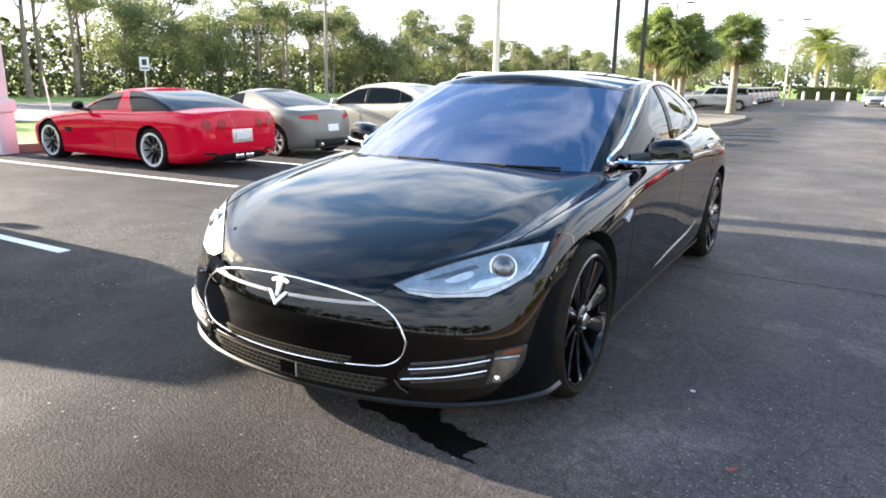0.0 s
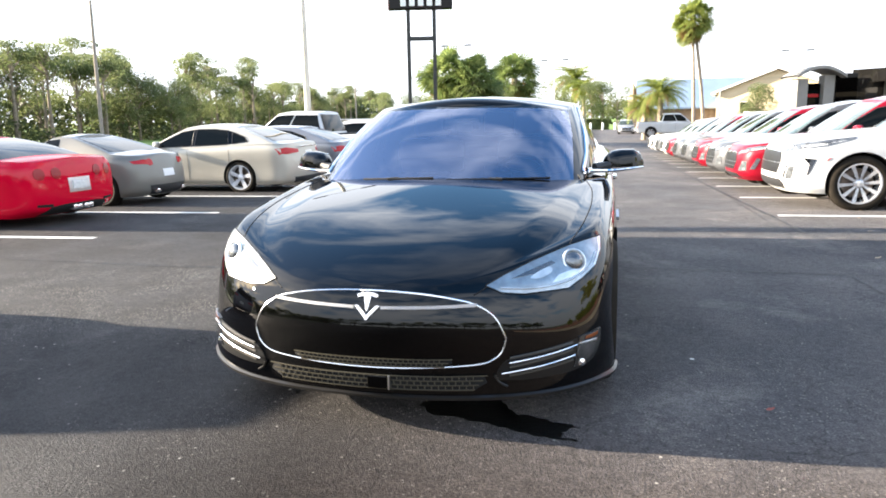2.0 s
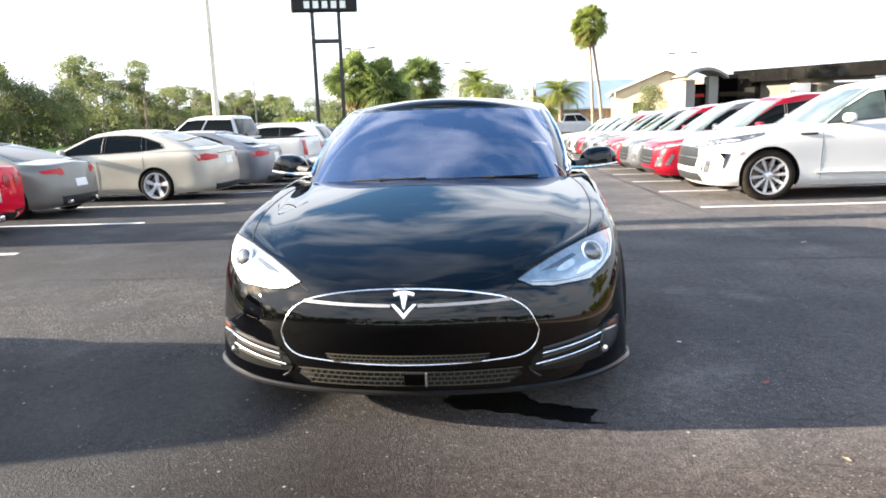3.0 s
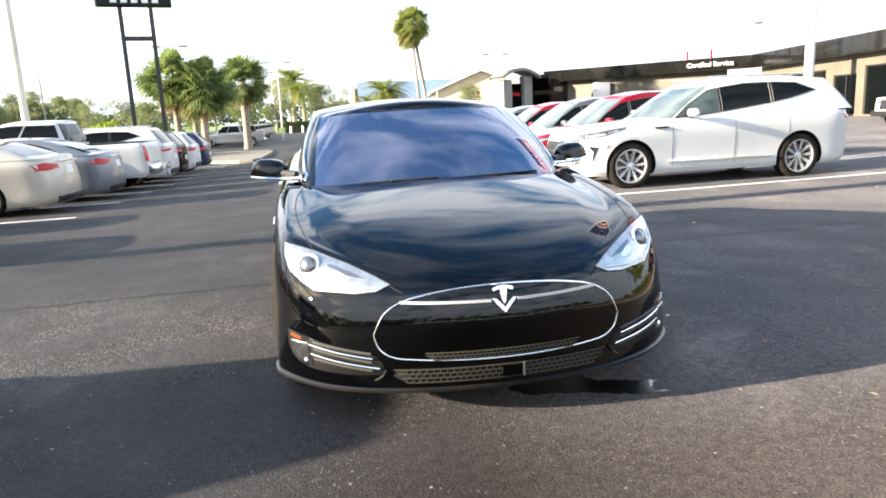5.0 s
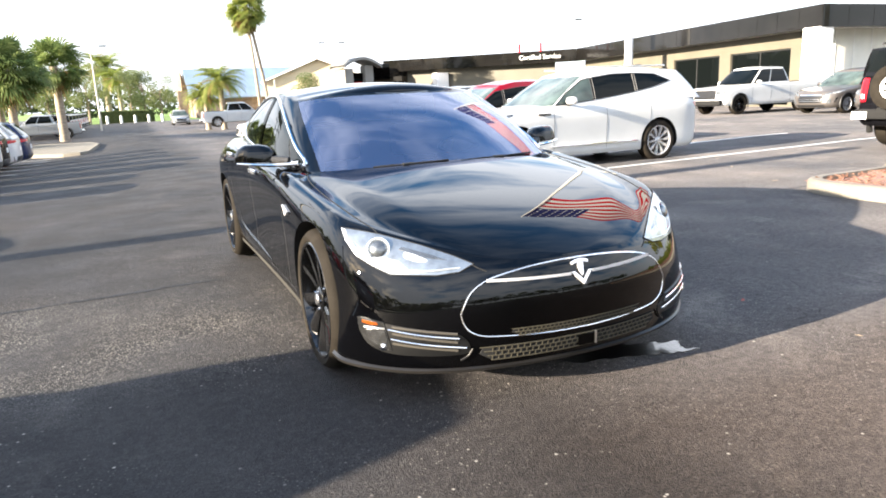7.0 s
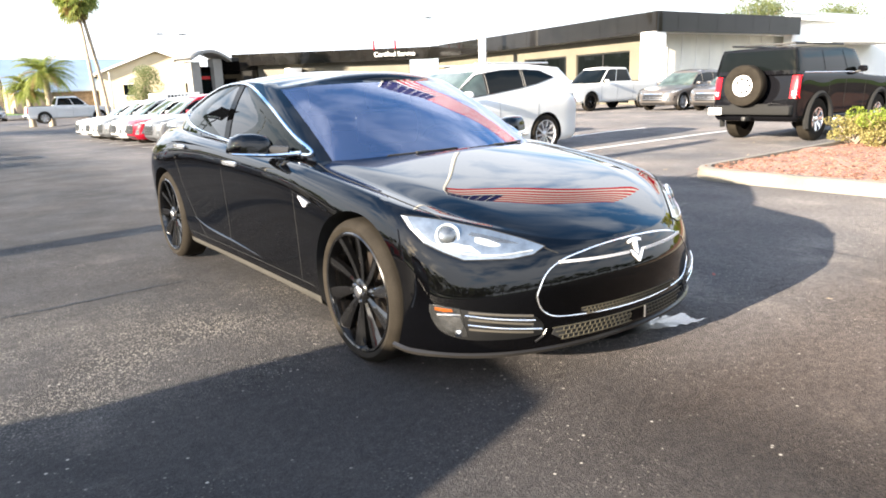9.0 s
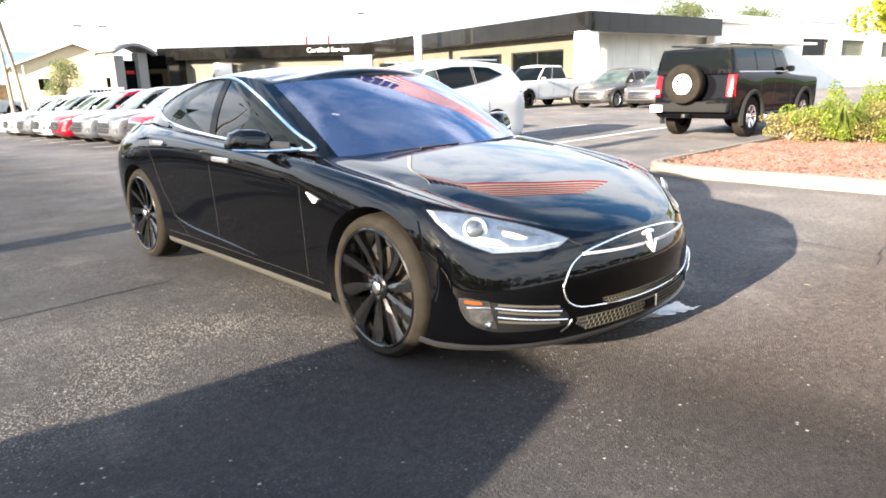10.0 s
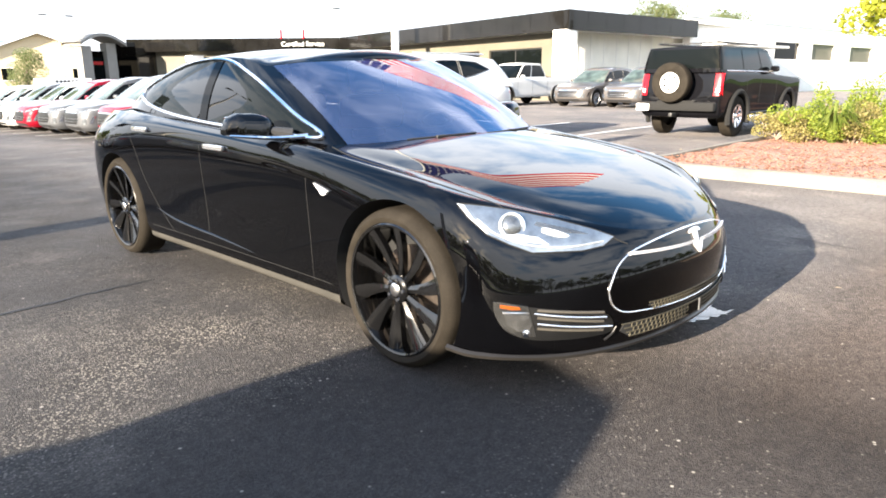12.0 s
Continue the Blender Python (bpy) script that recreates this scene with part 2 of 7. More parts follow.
LEAF = leafy("leaf_green", (0.135, 0.17, 0.068), (0.20, 0.22, 0.092))
LEAF_DARK = leafy("leaf_dark", (0.105, 0.135, 0.054), (0.155, 0.175, 0.076))
LEAF_BRIGHT = leafy("leaf_bright", (0.13, 0.19, 0.02), (0.30, 0.33, 0.04))
LEAF_YELLOW = leafy("leaf_yellow", (0.25, 0.30, 0.03), (0.48, 0.46, 0.06))
PALM_LEAF = leafy("palm_leaf", (0.095, 0.145, 0.042), (0.20, 0.24, 0.08))
LEAF_LIME = leafy("leaf_lime", (0.13, 0.19, 0.025), (0.31, 0.35, 0.05))
# leaf colour darkened to stand for the shade deep in the wood
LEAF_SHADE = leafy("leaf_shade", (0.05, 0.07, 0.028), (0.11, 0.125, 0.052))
PORTAL_GREY = shade("portal_render", (0.20, 0.19, 0.17), 0.7, tone=0.1, tone_scale=1.5)
LEAF_DRY = leafy("leaf_dry", (0.20, 0.16, 0.06), (0.36, 0.33, 0.12))
PALM_LIGHT = leafy("palm_light_leaf", (0.12, 0.17, 0.035), (0.30, 0.32, 0.08))
WALL_SIDE = shade("ribbed_cladding", (0.66, 0.63, 0.55), 0.6, tone=0.1, tone_scale=0.8)
PALM_DRY = leafy("palm_dry_leaf", (0.22, 0.13, 0.05), (0.32, 0.21, 0.09))
GRASS_BLADE = leafy("grass_blade", (0.09, 0.14, 0.02), (0.2, 0.24, 0.05))


def asphalt():
    """Dark lot asphalt: stone specks, worn bare stones, paler and darker fields, hair cracks."""
    m = shade("lot_asphalt", (0.03, 0.03, 0.03), 0.8)
    n, l = m.node_tree.nodes, m.node_tree.links
    b = n["Principled BSDF"]
    co = n.new("ShaderNodeTexCoord")

    def noise_tex(scale, detail=4.0, rough=0.5):
        t = n.new("ShaderNodeTexNoise")
        t.inputs["Scale"].default_value, t.inputs["Detail"].default_value, t.inputs["Roughness"].default_value = scale, detail, rough
        l.new(co.outputs["Object"], t.inputs["Vector"])
        return t.outputs["Fac"]

    def ramp(source, a, b_, ca, cb):
        r = n.new("ShaderNodeValToRGB")
        r.color_ramp.elements[0].position, r.color_ramp.elements[1].position = a, b_
        r.color_ramp.elements[0].color, r.color_ramp.elements[1].color = (*ca, 1), (*cb, 1)
        l.new(source, r.inputs["Fac"])
        return r.outputs["Color"]

    def mix(kind, a, b_, fac=1.0):
        x = n.new("ShaderNodeMix")
        x.data_type, x.blend_type = "RGBA", kind
        for key, v in (("Factor", fac), ("A", a), ("B", b_)):
            if hasattr(v, "is_linked"):
                l.new(v, x.inputs[key])
            else:
                x.inputs[key].default_value = v
        return x.outputs["Result"]

    broad = ramp(noise_tex(0.35, 5), 0.35, 0.65, (0.0265, 0.0262, 0.0272), (0.053, 0.048, 0.045))
    dusty = ramp(noise_tex(1.1, 6, 0.65), 0.55, 0.75, (0, 0, 0), (1, 1, 1))
    base = mix("MIX", broad, (0.110, 0.098, 0.087, 1), mix("MULTIPLY", dusty, (0.62, 0.62, 0.62, 1)))
    # base colour turns paler towards +x
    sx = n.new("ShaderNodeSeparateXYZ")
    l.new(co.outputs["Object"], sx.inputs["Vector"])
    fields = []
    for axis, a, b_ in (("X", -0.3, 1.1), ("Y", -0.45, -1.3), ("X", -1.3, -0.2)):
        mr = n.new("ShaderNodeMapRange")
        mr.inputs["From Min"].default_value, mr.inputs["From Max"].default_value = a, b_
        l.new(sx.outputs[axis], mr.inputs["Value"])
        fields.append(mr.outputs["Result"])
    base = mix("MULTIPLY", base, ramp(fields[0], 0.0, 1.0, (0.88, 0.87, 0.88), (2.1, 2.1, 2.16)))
    # towards -y, from x -1.3 on: darker, browner and less glossy
    front_dark = mix("MULTIPLY", ramp(fields[1], 0.0, 1.0, (0, 0, 0), (1, 1, 1)), ramp(fields[2], 0.0, 1.0, (0, 0, 0), (1, 1, 1)))
    base = mix("MULTIPLY", base, (0.76, 0.69, 0.63, 1), front_dark)
    l.new(ramp(front_dark, 0.0, 1.0, (0.26, 0.26, 0.26), (0.08, 0.08, 0.08)), b.inputs["Specular IOR Level"])
    fine = ramp(noise_tex(95, 3, 0.65), 0.3, 0.7, (0.45, 0.45, 0.45), (1.65, 1.65, 1.65))
    base = mix("MULTIPLY", base, fine)
    base = mix("MULTIPLY", base, ramp(noise_tex(22, 5, 0.7), 0.3, 0.7, (0.6, 0.6, 0.6), (1.4, 1.4, 1.4)))
    # a worn field where the binder has gone and pale stones lie bare
    mp, gr, worn = n.new("ShaderNodeMapping"), n.new("ShaderNodeTexGradient"), n.new("ShaderNodeMix")
    mp.inputs["Location"].default_value, mp.inputs["Scale"].default_value = (2.5 / 2.6, -1.15 / 1.2, 0), (1 / 2.6, 1 / 1.2, 0)
    gr.gradient_type = "SPHERICAL"
    l.new(co.outputs["Object"], mp.inputs["Vector"])
    l.new(mp.outputs["Vector"], gr.inputs["Vector"])
    bare = mix("MULTIPLY", ramp(gr.outputs["Fac"], 0.0, 0.55, (0, 0, 0), (1, 1, 1)), ramp(noise_tex(1.7, 6, 0.7), 0.38, 0.62, (0, 0, 0), (1, 1, 1)))
    vw = n.new("ShaderNodeTexVoronoi")
    vw.inputs["Scale"].default_value = 80
    l.new(co.outputs["Object"], vw.inputs["Vector"])
    base = mix("MIX", base, (0.40, 0.36, 0.30, 1), mix("MULTIPLY", ramp(vw.outputs["Distance"], 0.2, 0.42, (1, 1, 1), (0, 0, 0)), bare))
    v = n.new("ShaderNodeTexVoronoi")
    v.inputs["Scale"].default_value = 42
    l.new(co.outputs["Object"], v.inputs["Vector"])
    specks = ramp(v.outputs["Distance"], 0.12, 0.2, (1, 1, 1), (0, 0, 0))
    thin = ramp(noise_tex(0.9, 5), 0.44, 0.66, (0.06, 0.06, 0.06), (0.9, 0.9, 0.9))
    base = mix("MIX", base, (0.34, 0.31, 0.27, 1), mix("MULTIPLY", specks, thin))
    v2 = n.new("ShaderNodeTexVoronoi")
    v2.inputs["Scale"].default_value = 17
    l.new(co.outputs["Object"], v2.inputs["Vector"])
    stones = ramp(v2.outputs["Distance"], 0.07, 0.14, (1, 1, 1), (0, 0, 0))
    some = ramp(noise_tex(5.0, 2), 0.55, 0.66, (0, 0, 0), (1, 1, 1))
    base = mix("MIX", base, (0.42, 0.39, 0.34, 1), mix("MULTIPLY", stones, some))
    # hair cracks
    wob, add = n.new("ShaderNodeTexNoise"), n.new("ShaderNodeMix")
    wob.inputs["Scale"].default_value, wob.inputs["Detail"].default_value = 6.0, 5.0
    l.new(co.outputs["Object"], wob.inputs["Vector"])
    add.data_type, add.blend_type = "RGBA", "LINEAR_LIGHT"
    add.inputs["Factor"].default_value = 0.09
    l.new(co.outputs["Object"], add.inputs["A"])
    l.new(wob.outputs["Color"], add.inputs["B"])
    v3 = n.new("ShaderNodeTexVoronoi")
    v3.feature = "DISTANCE_TO_EDGE"
    v3.inputs["Scale"].default_value = 3.4
    l.new(add.outputs["Result"], v3.inputs["Vector"])
    hair = ramp(v3.outputs["Distance"], 0.006, 0.016, (1, 1, 1), (0, 0, 0))
    hair = mix("MULTIPLY", hair, ramp(noise_tex(0.8, 4), 0.46, 0.6, (0, 0, 0), (1, 1, 1)))
    base = mix("MIX", base, (0.008, 0.0075, 0.007, 1), mix("MULTIPLY", hair, (0.45, 0.45, 0.45, 1)))
    b.inputs["Diffuse Roughness"].default_value = 1.0
    l.new(base, b.inputs["Base Color"])
    bu = n.new("ShaderNodeBump")
    bu.inputs["Strength"].default_value, bu.inputs["Distance"].default_value = 1.0, 0.022
    l.new(noise_tex(75, 4, 0.7), bu.inputs["Height"])
    l.new(bu.outputs["Normal"], b.inputs["Normal"])
    rr = ramp(noise_tex(1.6, 4), 0.3, 0.7, (0.62, 0.62, 0.62), (0.84, 0.84, 0.84))
    l.new(rr, b.inputs["Roughness"])
    return m


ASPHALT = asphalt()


# ---- small builders ----
def mesh_of(name, verts, faces, material, smooth=True):
    me = bpy.data.meshes.new(name)
    me.from_pydata([tuple(map(float, v)) for v in verts], [], faces)
    me.materials.append(material)
    if smooth:
        me.polygons.foreach_set("use_smooth", [True] * len(me.polygons))
        me.set_sharp_from_angle(angle=radians(38))
    return me


def finish(bm, name, material, smooth=False):
    me = bpy.data.meshes.new(name)
    bmesh.ops.recalc_face_normals(bm, faces=bm.faces)
    bm.to_mesh(me)
    bm.free()
    me.materials.append(material)
    if smooth:
        me.polygons.foreach_set("use_smooth", [True] * len(me.polygons))
        me.set_sharp_from_angle(angle=radians(38))
    return me


def part(name, data, material=None, parent=None, label="", m=None, smooth=False):
    """One mesh object, from a mesh or a bmesh, under a thing or under a part."""
    if isinstance(data, bmesh.types.BMesh):
        data = finish(data, name, material, smooth)
    ob = new(name, data)
    if parent is not None:
        ob.parent = parent
    if m is not None:
        ob.matrix_basis = m
    if label:
        ob["label"] = label
    return ob


def thing(name, m, label, category, group="", kind=""):
    ob = new(name)
    ob.empty_display_size = 0.2
    ob.matrix_basis = m
    return tagged(ob, label, category, group, kind)


def box(bm, size, at=(0, 0, 0), m=None, bevel=0.0):
    """A box of that size, its middle at that place."""
    made = bmesh.ops.create_cube(bm, size=1.0)
    vs = made["verts"]
    bmesh.ops.scale(bm, vec=size, verts=vs)
    if bevel:
        es = list({e for v in vs for e in v.link_edges})
        r = bmesh.ops.bevel(bm, geom=es, offset=bevel, segments=2, affect="EDGES", profile=0.6)
        vs = list({v for f in r["faces"] for v in f.verts} | {v for v in vs if v.is_valid})
    bmesh.ops.translate(bm, vec=at, verts=vs)
    if m is not None:
        bmesh.ops.transform(bm, matrix=m, verts=vs)
    return vs


def boxed(size, at=(0, 0, 0), bevel=0.0, m=None):
    bm = bmesh.new()
    box(bm, size, at, m, bevel)
    return bm


def tube(points, radii, sides=10, caps=True):
    """A round bar along points, with a radius at each; vertices and faces."""
    pts = [Vector(p) for p in points]
    if not hasattr(radii, "__len__"):
        radii = [radii] * len(pts)
    vs, fs, side = [], [], None
    for i, p in enumerate(pts):
        d = (pts[min(i + 1, len(pts) - 1)] - pts[max(i - 1, 0)]).normalized()
        if side is None:
            side = d.orthogonal().normalized()
        side = (side - d * side.dot(d)).normalized()
        up = d.cross(side)
        for k in range(sides):
            a = 2 * math.pi * k / sides
            vs.append(p + (side * math.cos(a) + up * math.sin(a)) * radii[i])
    for i in range(len(pts) - 1):
        for k in range(sides):
            a, b = i * sides + k, i * sides + (k + 1) % sides
            fs.append((a, b, b + sides, a + sides))
    if caps:
        fs.append(tuple(range(sides))[::-1])
        fs.append(tuple(range((len(pts) - 1) * sides, len(pts) * sides)))
    return vs, fs


def tube_mesh(name, points, radii, material, sides=10):
    vs, fs = tube(points, radii, sides)
    return mesh_of(name, vs, fs, material)


def joined(name, pieces, material, smooth=True):
    """Several (verts, faces) as one mesh."""
    vs, fs = [], []
    for v, f in pieces:
        k = len(vs)
        vs += list(v)
        fs += [tuple(i + k for i in q) for q in f]
    return mesh_of(name, vs, fs, material, smooth)


def lathe(profile, n=40, arc=2 * math.pi):
    """A profile of (radius, x) turned about the x axis."""
    vs, fs, k = [], [], len(profile)
    for i in range(n):
        a = arc * i / n
        vs += [(x, r * math.cos(a), r * math.sin(a)) for r, x in profile]
    for i in range(n):
        j = (i + 1) % n
        fs += [(i * k + q, i * k + q + 1, j * k + q + 1, j * k + q) for q in range(k - 1)]
    return vs, fs


# ---- the ground and the lot ----
def lot_z(x, y):
    """The lot falls gently to the back left; far off it lies level across."""
    wide = 4 + 24 * min(max((y - 45) / 30, 0), 1)
    share = max(float(np.interp(x, (-5.2, -1, 2, 5, 12), (1.15, 0.7, 0.9, 0.95, 0))), min(max((wide - x) / 8, 0), 1.15))
    start = 2.2 + 2.3 * min(max((x + 1) / 3, 0), 1)
    return -share * 0.0215 * min(max(y - start, 0), 32)


def sheet(name, x0, x1, y0, y1, step, material, lift=0.0):
    nx, ny = max(2, round((x1 - x0) / step) + 1), max(2, round((y1 - y0) / step) + 1)
    xs, ys = np.linspace(x0, x1, nx), np.linspace(y0, y1, ny)
    vs = [(x, y, lot_z(x, y) + lift) for y in ys for x in xs]
    fs = [(j * nx + i, j * nx + i + 1, (j + 1) * nx + i + 1, (j + 1) * nx + i) for j in range(ny - 1) for i in range(nx - 1)]
    return mesh_of(name, vs, fs, material)


def ground_far():
    ax = [-3000, -1200, -500, -250, -150] + list(range(-100, 101, 4)) + [150, 250, 500, 1200, 3000]
    vs = [(x, y, lot_z(x, y) - (0.45 if -8 < x < 58 and -57 < y < 116 else 0.06)) for y in ax for x in ax]
    k = len(ax)
    fs = [(j * k + i, j * k + i + 1, (j + 1) * k + i + 1, (j + 1) * k + i) for j in range(k - 1) for i in range(k - 1)]
    return mesh_of("ground", vs, fs, GRASS)


tagged(new("ground", ground_far()), "green mown grass ground round the parking lot", "grass", kind="structure")
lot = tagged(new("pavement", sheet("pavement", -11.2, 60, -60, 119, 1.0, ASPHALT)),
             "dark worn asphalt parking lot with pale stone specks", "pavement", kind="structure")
tagged(new("road", sheet("road", -46, -22, -120, 240, 4.0, ROAD, -0.02)), "grey asphalt road beyond the grass strip", "road", kind="structure")


def flat_bar(name, x0, x1, y0, y1, z=0.004, material=LINE, parent=lot):
    n = max(2, round(max(abs(x1 - x0), abs(y1 - y0)) / 0.8) + 1)
    pts = [(x0 + (x1 - x0) * i / (n - 1), y0 + (y1 - y0) * i / (n - 1)) for i in range(n)]
    d = Vector((x1 - x0, y1 - y0)).normalized()
    s = Vector((-d.y, d.x)) * 0.05
    rnd = random.Random(round(x0 * 100 + y0 * 1000))
    vs, fs = [], []
    for x, y in pts:
        j = rnd.uniform(0.92, 1.06)
        for e in (1, -1):
            vs.append((x + s.x * e * j, y + s.y * e * j, lot_z(x, y) + z))
    fs = [(2 * i, 2 * i + 1, 2 * i + 3, 2 * i + 2) for i in range(n - 1)]
    return part(name, mesh_of(name, vs, fs, material, False), parent=parent)


LEFT_LINES = [0.2, 3.42, 6.12, 9.1, 11.9, 14.7, 17.5, 20.3, 23.1, 25.9, 28.7, 31.5]
RIGHT_LINES = [6.22, 8.75, 11.2, 13.7, 16.2, 18.7, 21.2, 23.7, 26.2, 28.7, 31.2]
for y in LEFT_LINES:
    flat_bar("stall_line", -3.35 if y < 1 else -4.9, -10.4, y + 0.02, y - 0.35 if y > 1 else y)
for i, y in enumerate(RIGHT_LINES):
    flat_bar("stall_line", 3.15, 13.6 if i < 2 else 8.6, y, y + (0.45 if i < 2 else 0.1))


def smooth_ring(pts, n):
    """Points of a closed smooth curve through plan points."""
    k, out = len(pts), []
    for i in range(n):
        u = k * i / n
        j, t = int(u), u - int(u)
        p0, p1, p2, p3 = (Vector((*pts[(j + d) % k], 0)) for d in (-1, 0, 1, 2))
        out.append(0.5 * (2 * p1 + (p2 - p0) * t + (2 * p0 - 5 * p1 + 4 * p2 - p3) * t * t + (3 * p1 - p0 - 3 * p2 + p3) * t ** 3))
    return out


def flat_patch(name, pts, material, z=0.005, parent=lot):
    """A thin film on the lot with that outline."""
    n = len(pts)
    cx, cy = sum(p[0] for p in pts) / n, sum(p[1] for p in pts) / n
    vs = [(cx, cy, lot_z(cx, cy) + z)] + [(x, y, lot_z(x, y) + z) for x, y in pts]
    return part(name, mesh_of(name, vs, [(0, 1 + i, 1 + (i + 1) % n) for i in range(n)], material), parent=parent)


def crack(pts, width, seed, material):
    """A wandering dark strip along a line of plan points."""
    rnd = random.Random(seed)
    vs, fs = [], []
    n = 0
    for a, b in zip(pts, pts[1:]):
        a, b = Vector(a), Vector(b)
        k = max(3, round((b - a).length / 0.12))
        s = (b - a).normalized()
        s = Vector((-s.y, s.x))
        for i in range(k):
            c = a.lerp(b, i / k) + s * rnd.uniform(-.02, .02)
            w = width * rnd.uniform(0.4, 1.3)
            vs += [(c.x + s.x * w, c.y + s.y * w, lot_z(c.x, c.y) + .0045), (c.x - s.x * w, c.y - s.y * w, lot_z(c.x, c.y) + .0045)]
            n += 1
    fs = [(2 * i, 2 * i + 1, 2 * i + 3, 2 * i + 2) for i in range(n - 1)]
    return part("crack", mesh_of("crack", vs, fs, material), parent=lot)


CRACK = shade("crack_filler", (0.010, 0.010, 0.0105), 0.6, tone=0.4, tone_scale=4)
crack([(.7, 2.56), (3.4, 2.53), (7.0, 2.75)], .016, 1, CRACK)
crack([(-5.0, 2.1), (-2.8, 2.0), (-1.0, 2.15)], .010, 2, CRACK)
crack([(2.6, -2.4), (2.9, .6), (2.8, 3.6), (3.0, 9.0)], .007, 3, CRACK)
crack([(2.4, -1.2), (3.6, -1.0), (5.4, -1.1)], .006, 4, CRACK)
crack([(3.05, 4.6), (3.0, 12), (3.1, 30)], .02, 5, CRACK)
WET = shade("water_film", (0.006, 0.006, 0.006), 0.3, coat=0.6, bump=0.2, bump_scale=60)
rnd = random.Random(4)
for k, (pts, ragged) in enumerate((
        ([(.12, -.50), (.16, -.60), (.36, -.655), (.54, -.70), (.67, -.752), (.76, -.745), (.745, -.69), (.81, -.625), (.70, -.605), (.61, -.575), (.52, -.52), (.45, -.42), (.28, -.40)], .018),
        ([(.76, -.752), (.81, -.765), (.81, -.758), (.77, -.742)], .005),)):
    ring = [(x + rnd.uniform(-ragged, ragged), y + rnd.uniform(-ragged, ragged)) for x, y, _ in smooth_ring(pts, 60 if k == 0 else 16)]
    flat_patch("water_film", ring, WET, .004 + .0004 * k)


def fallen_leaf(x, y, size, turn, mat, label):
    """A small curled leaf on the ground."""
    rim = [(-1, 0, .10), (-.5, .34, .05), (.1, .42, .12), (.6, .25, .08), (1, 0, .22), (.6, -.25, .06), (.1, -.40, .16), (-.5, -.3, .04)]
    vs = [(0, 0, .06)] + rim
    fs = [(0, 1 + i, 1 + (i + 1) % 8) for i in range(8)]
    ob = part("leaf", mesh_of("leaf", [(a * size, b * size, c * size) for a, b, c in vs], fs, mat), m=pose(x, y, lot_z(x, y) + .003, 0, 0, turn))
    return tagged(ob, label, "leaf", "fallen leaves")


RED_LEAF = shade("dry_red_leaf", (0.28, 0.06, 0.04), 0.7, tone=0.3, tone_scale=30)
TAN_LEAF = shade("dry_tan_leaf", (0.36, 0.27, 0.17), 0.7, tone=0.3, tone_scale=30)
fallen_leaf(1.62, -.30, .028, 40, RED_LEAF, "small dry red leaf on the asphalt")
fallen_leaf(1.63, -1.04, .022, 120, TAN_LEAF, "small dry tan leaf on the asphalt")
rnd = random.Random(77)
for i in range(26):
    fallen_leaf(rnd.uniform(3.2, 13.0), rnd.uniform(2.9, 7.0), rnd.uniform(.02, .05), rnd.uniform(0, 360), TAN_LEAF, "small dry tan leaf on the asphalt")
scrap = part("paper_scrap", boxed((.022, .014, .003), (1.37, .30, .003), 0.0), LINE)
tagged(scrap, "tiny white paper scrap on the asphalt", "litter")


# ---- vehicles: smooth skins through station curves ----
from mathutils.bvhtree import BVHTree


def cat(pts, us, mirror=True):
    """Points of a smooth curve through pts at the places us (0 .. len - 1); with mirror it crosses the middle plane squarely."""
    p = np.asarray(pts, float)
    flip = np.array((-1, 1, 1.0)) if mirror else None
    head = p[1] * flip if mirror else 2 * p[0] - p[1]
    tail = p[-2] * flip if mirror else 2 * p[-1] - p[-2]
    q = np.vstack([head, p, tail])
    us = np.clip(np.asarray(us, float), 0, len(p) - 1)
    i = np.minimum(us.astype(int), len(p) - 2)
    t = (us - i)[:, None]
    a, b, c, d = q[i], q[i + 1], q[i + 2], q[i + 3]
    return 0.5 * (2 * b + (c - a) * t + (2 * a - 5 * b + 4 * c - d) * t ** 2 + (3 * b - a - 3 * c + d) * t ** 3)


def skin(rows):
    """Mirrored mesh of half-body rows (rows, columns, 3); seams on the middle plane are closed."""
    r, c = rows.shape[:2]
    bm = bmesh.new()
    for flip in (1, -1):
        vs = [[bm.verts.new((p[0] * flip, p[1], p[2])) for p in row] for row in rows]
        for j in range(r - 1):
            for i in range(c - 1):
                q = (vs[j][i], vs[j][i + 1], vs[j + 1][i + 1], vs[j + 1][i])
                bm.faces.new(q if flip > 0 else q[::-1])
    bmesh.ops.remove_doubles(bm, verts=bm.verts, dist=0.0008)
    bmesh.ops.dissolve_degenerate(bm, dist=0.0002, edges=bm.edges)
    bmesh.ops.recalc_face_normals(bm, faces=bm.faces)
    return bm


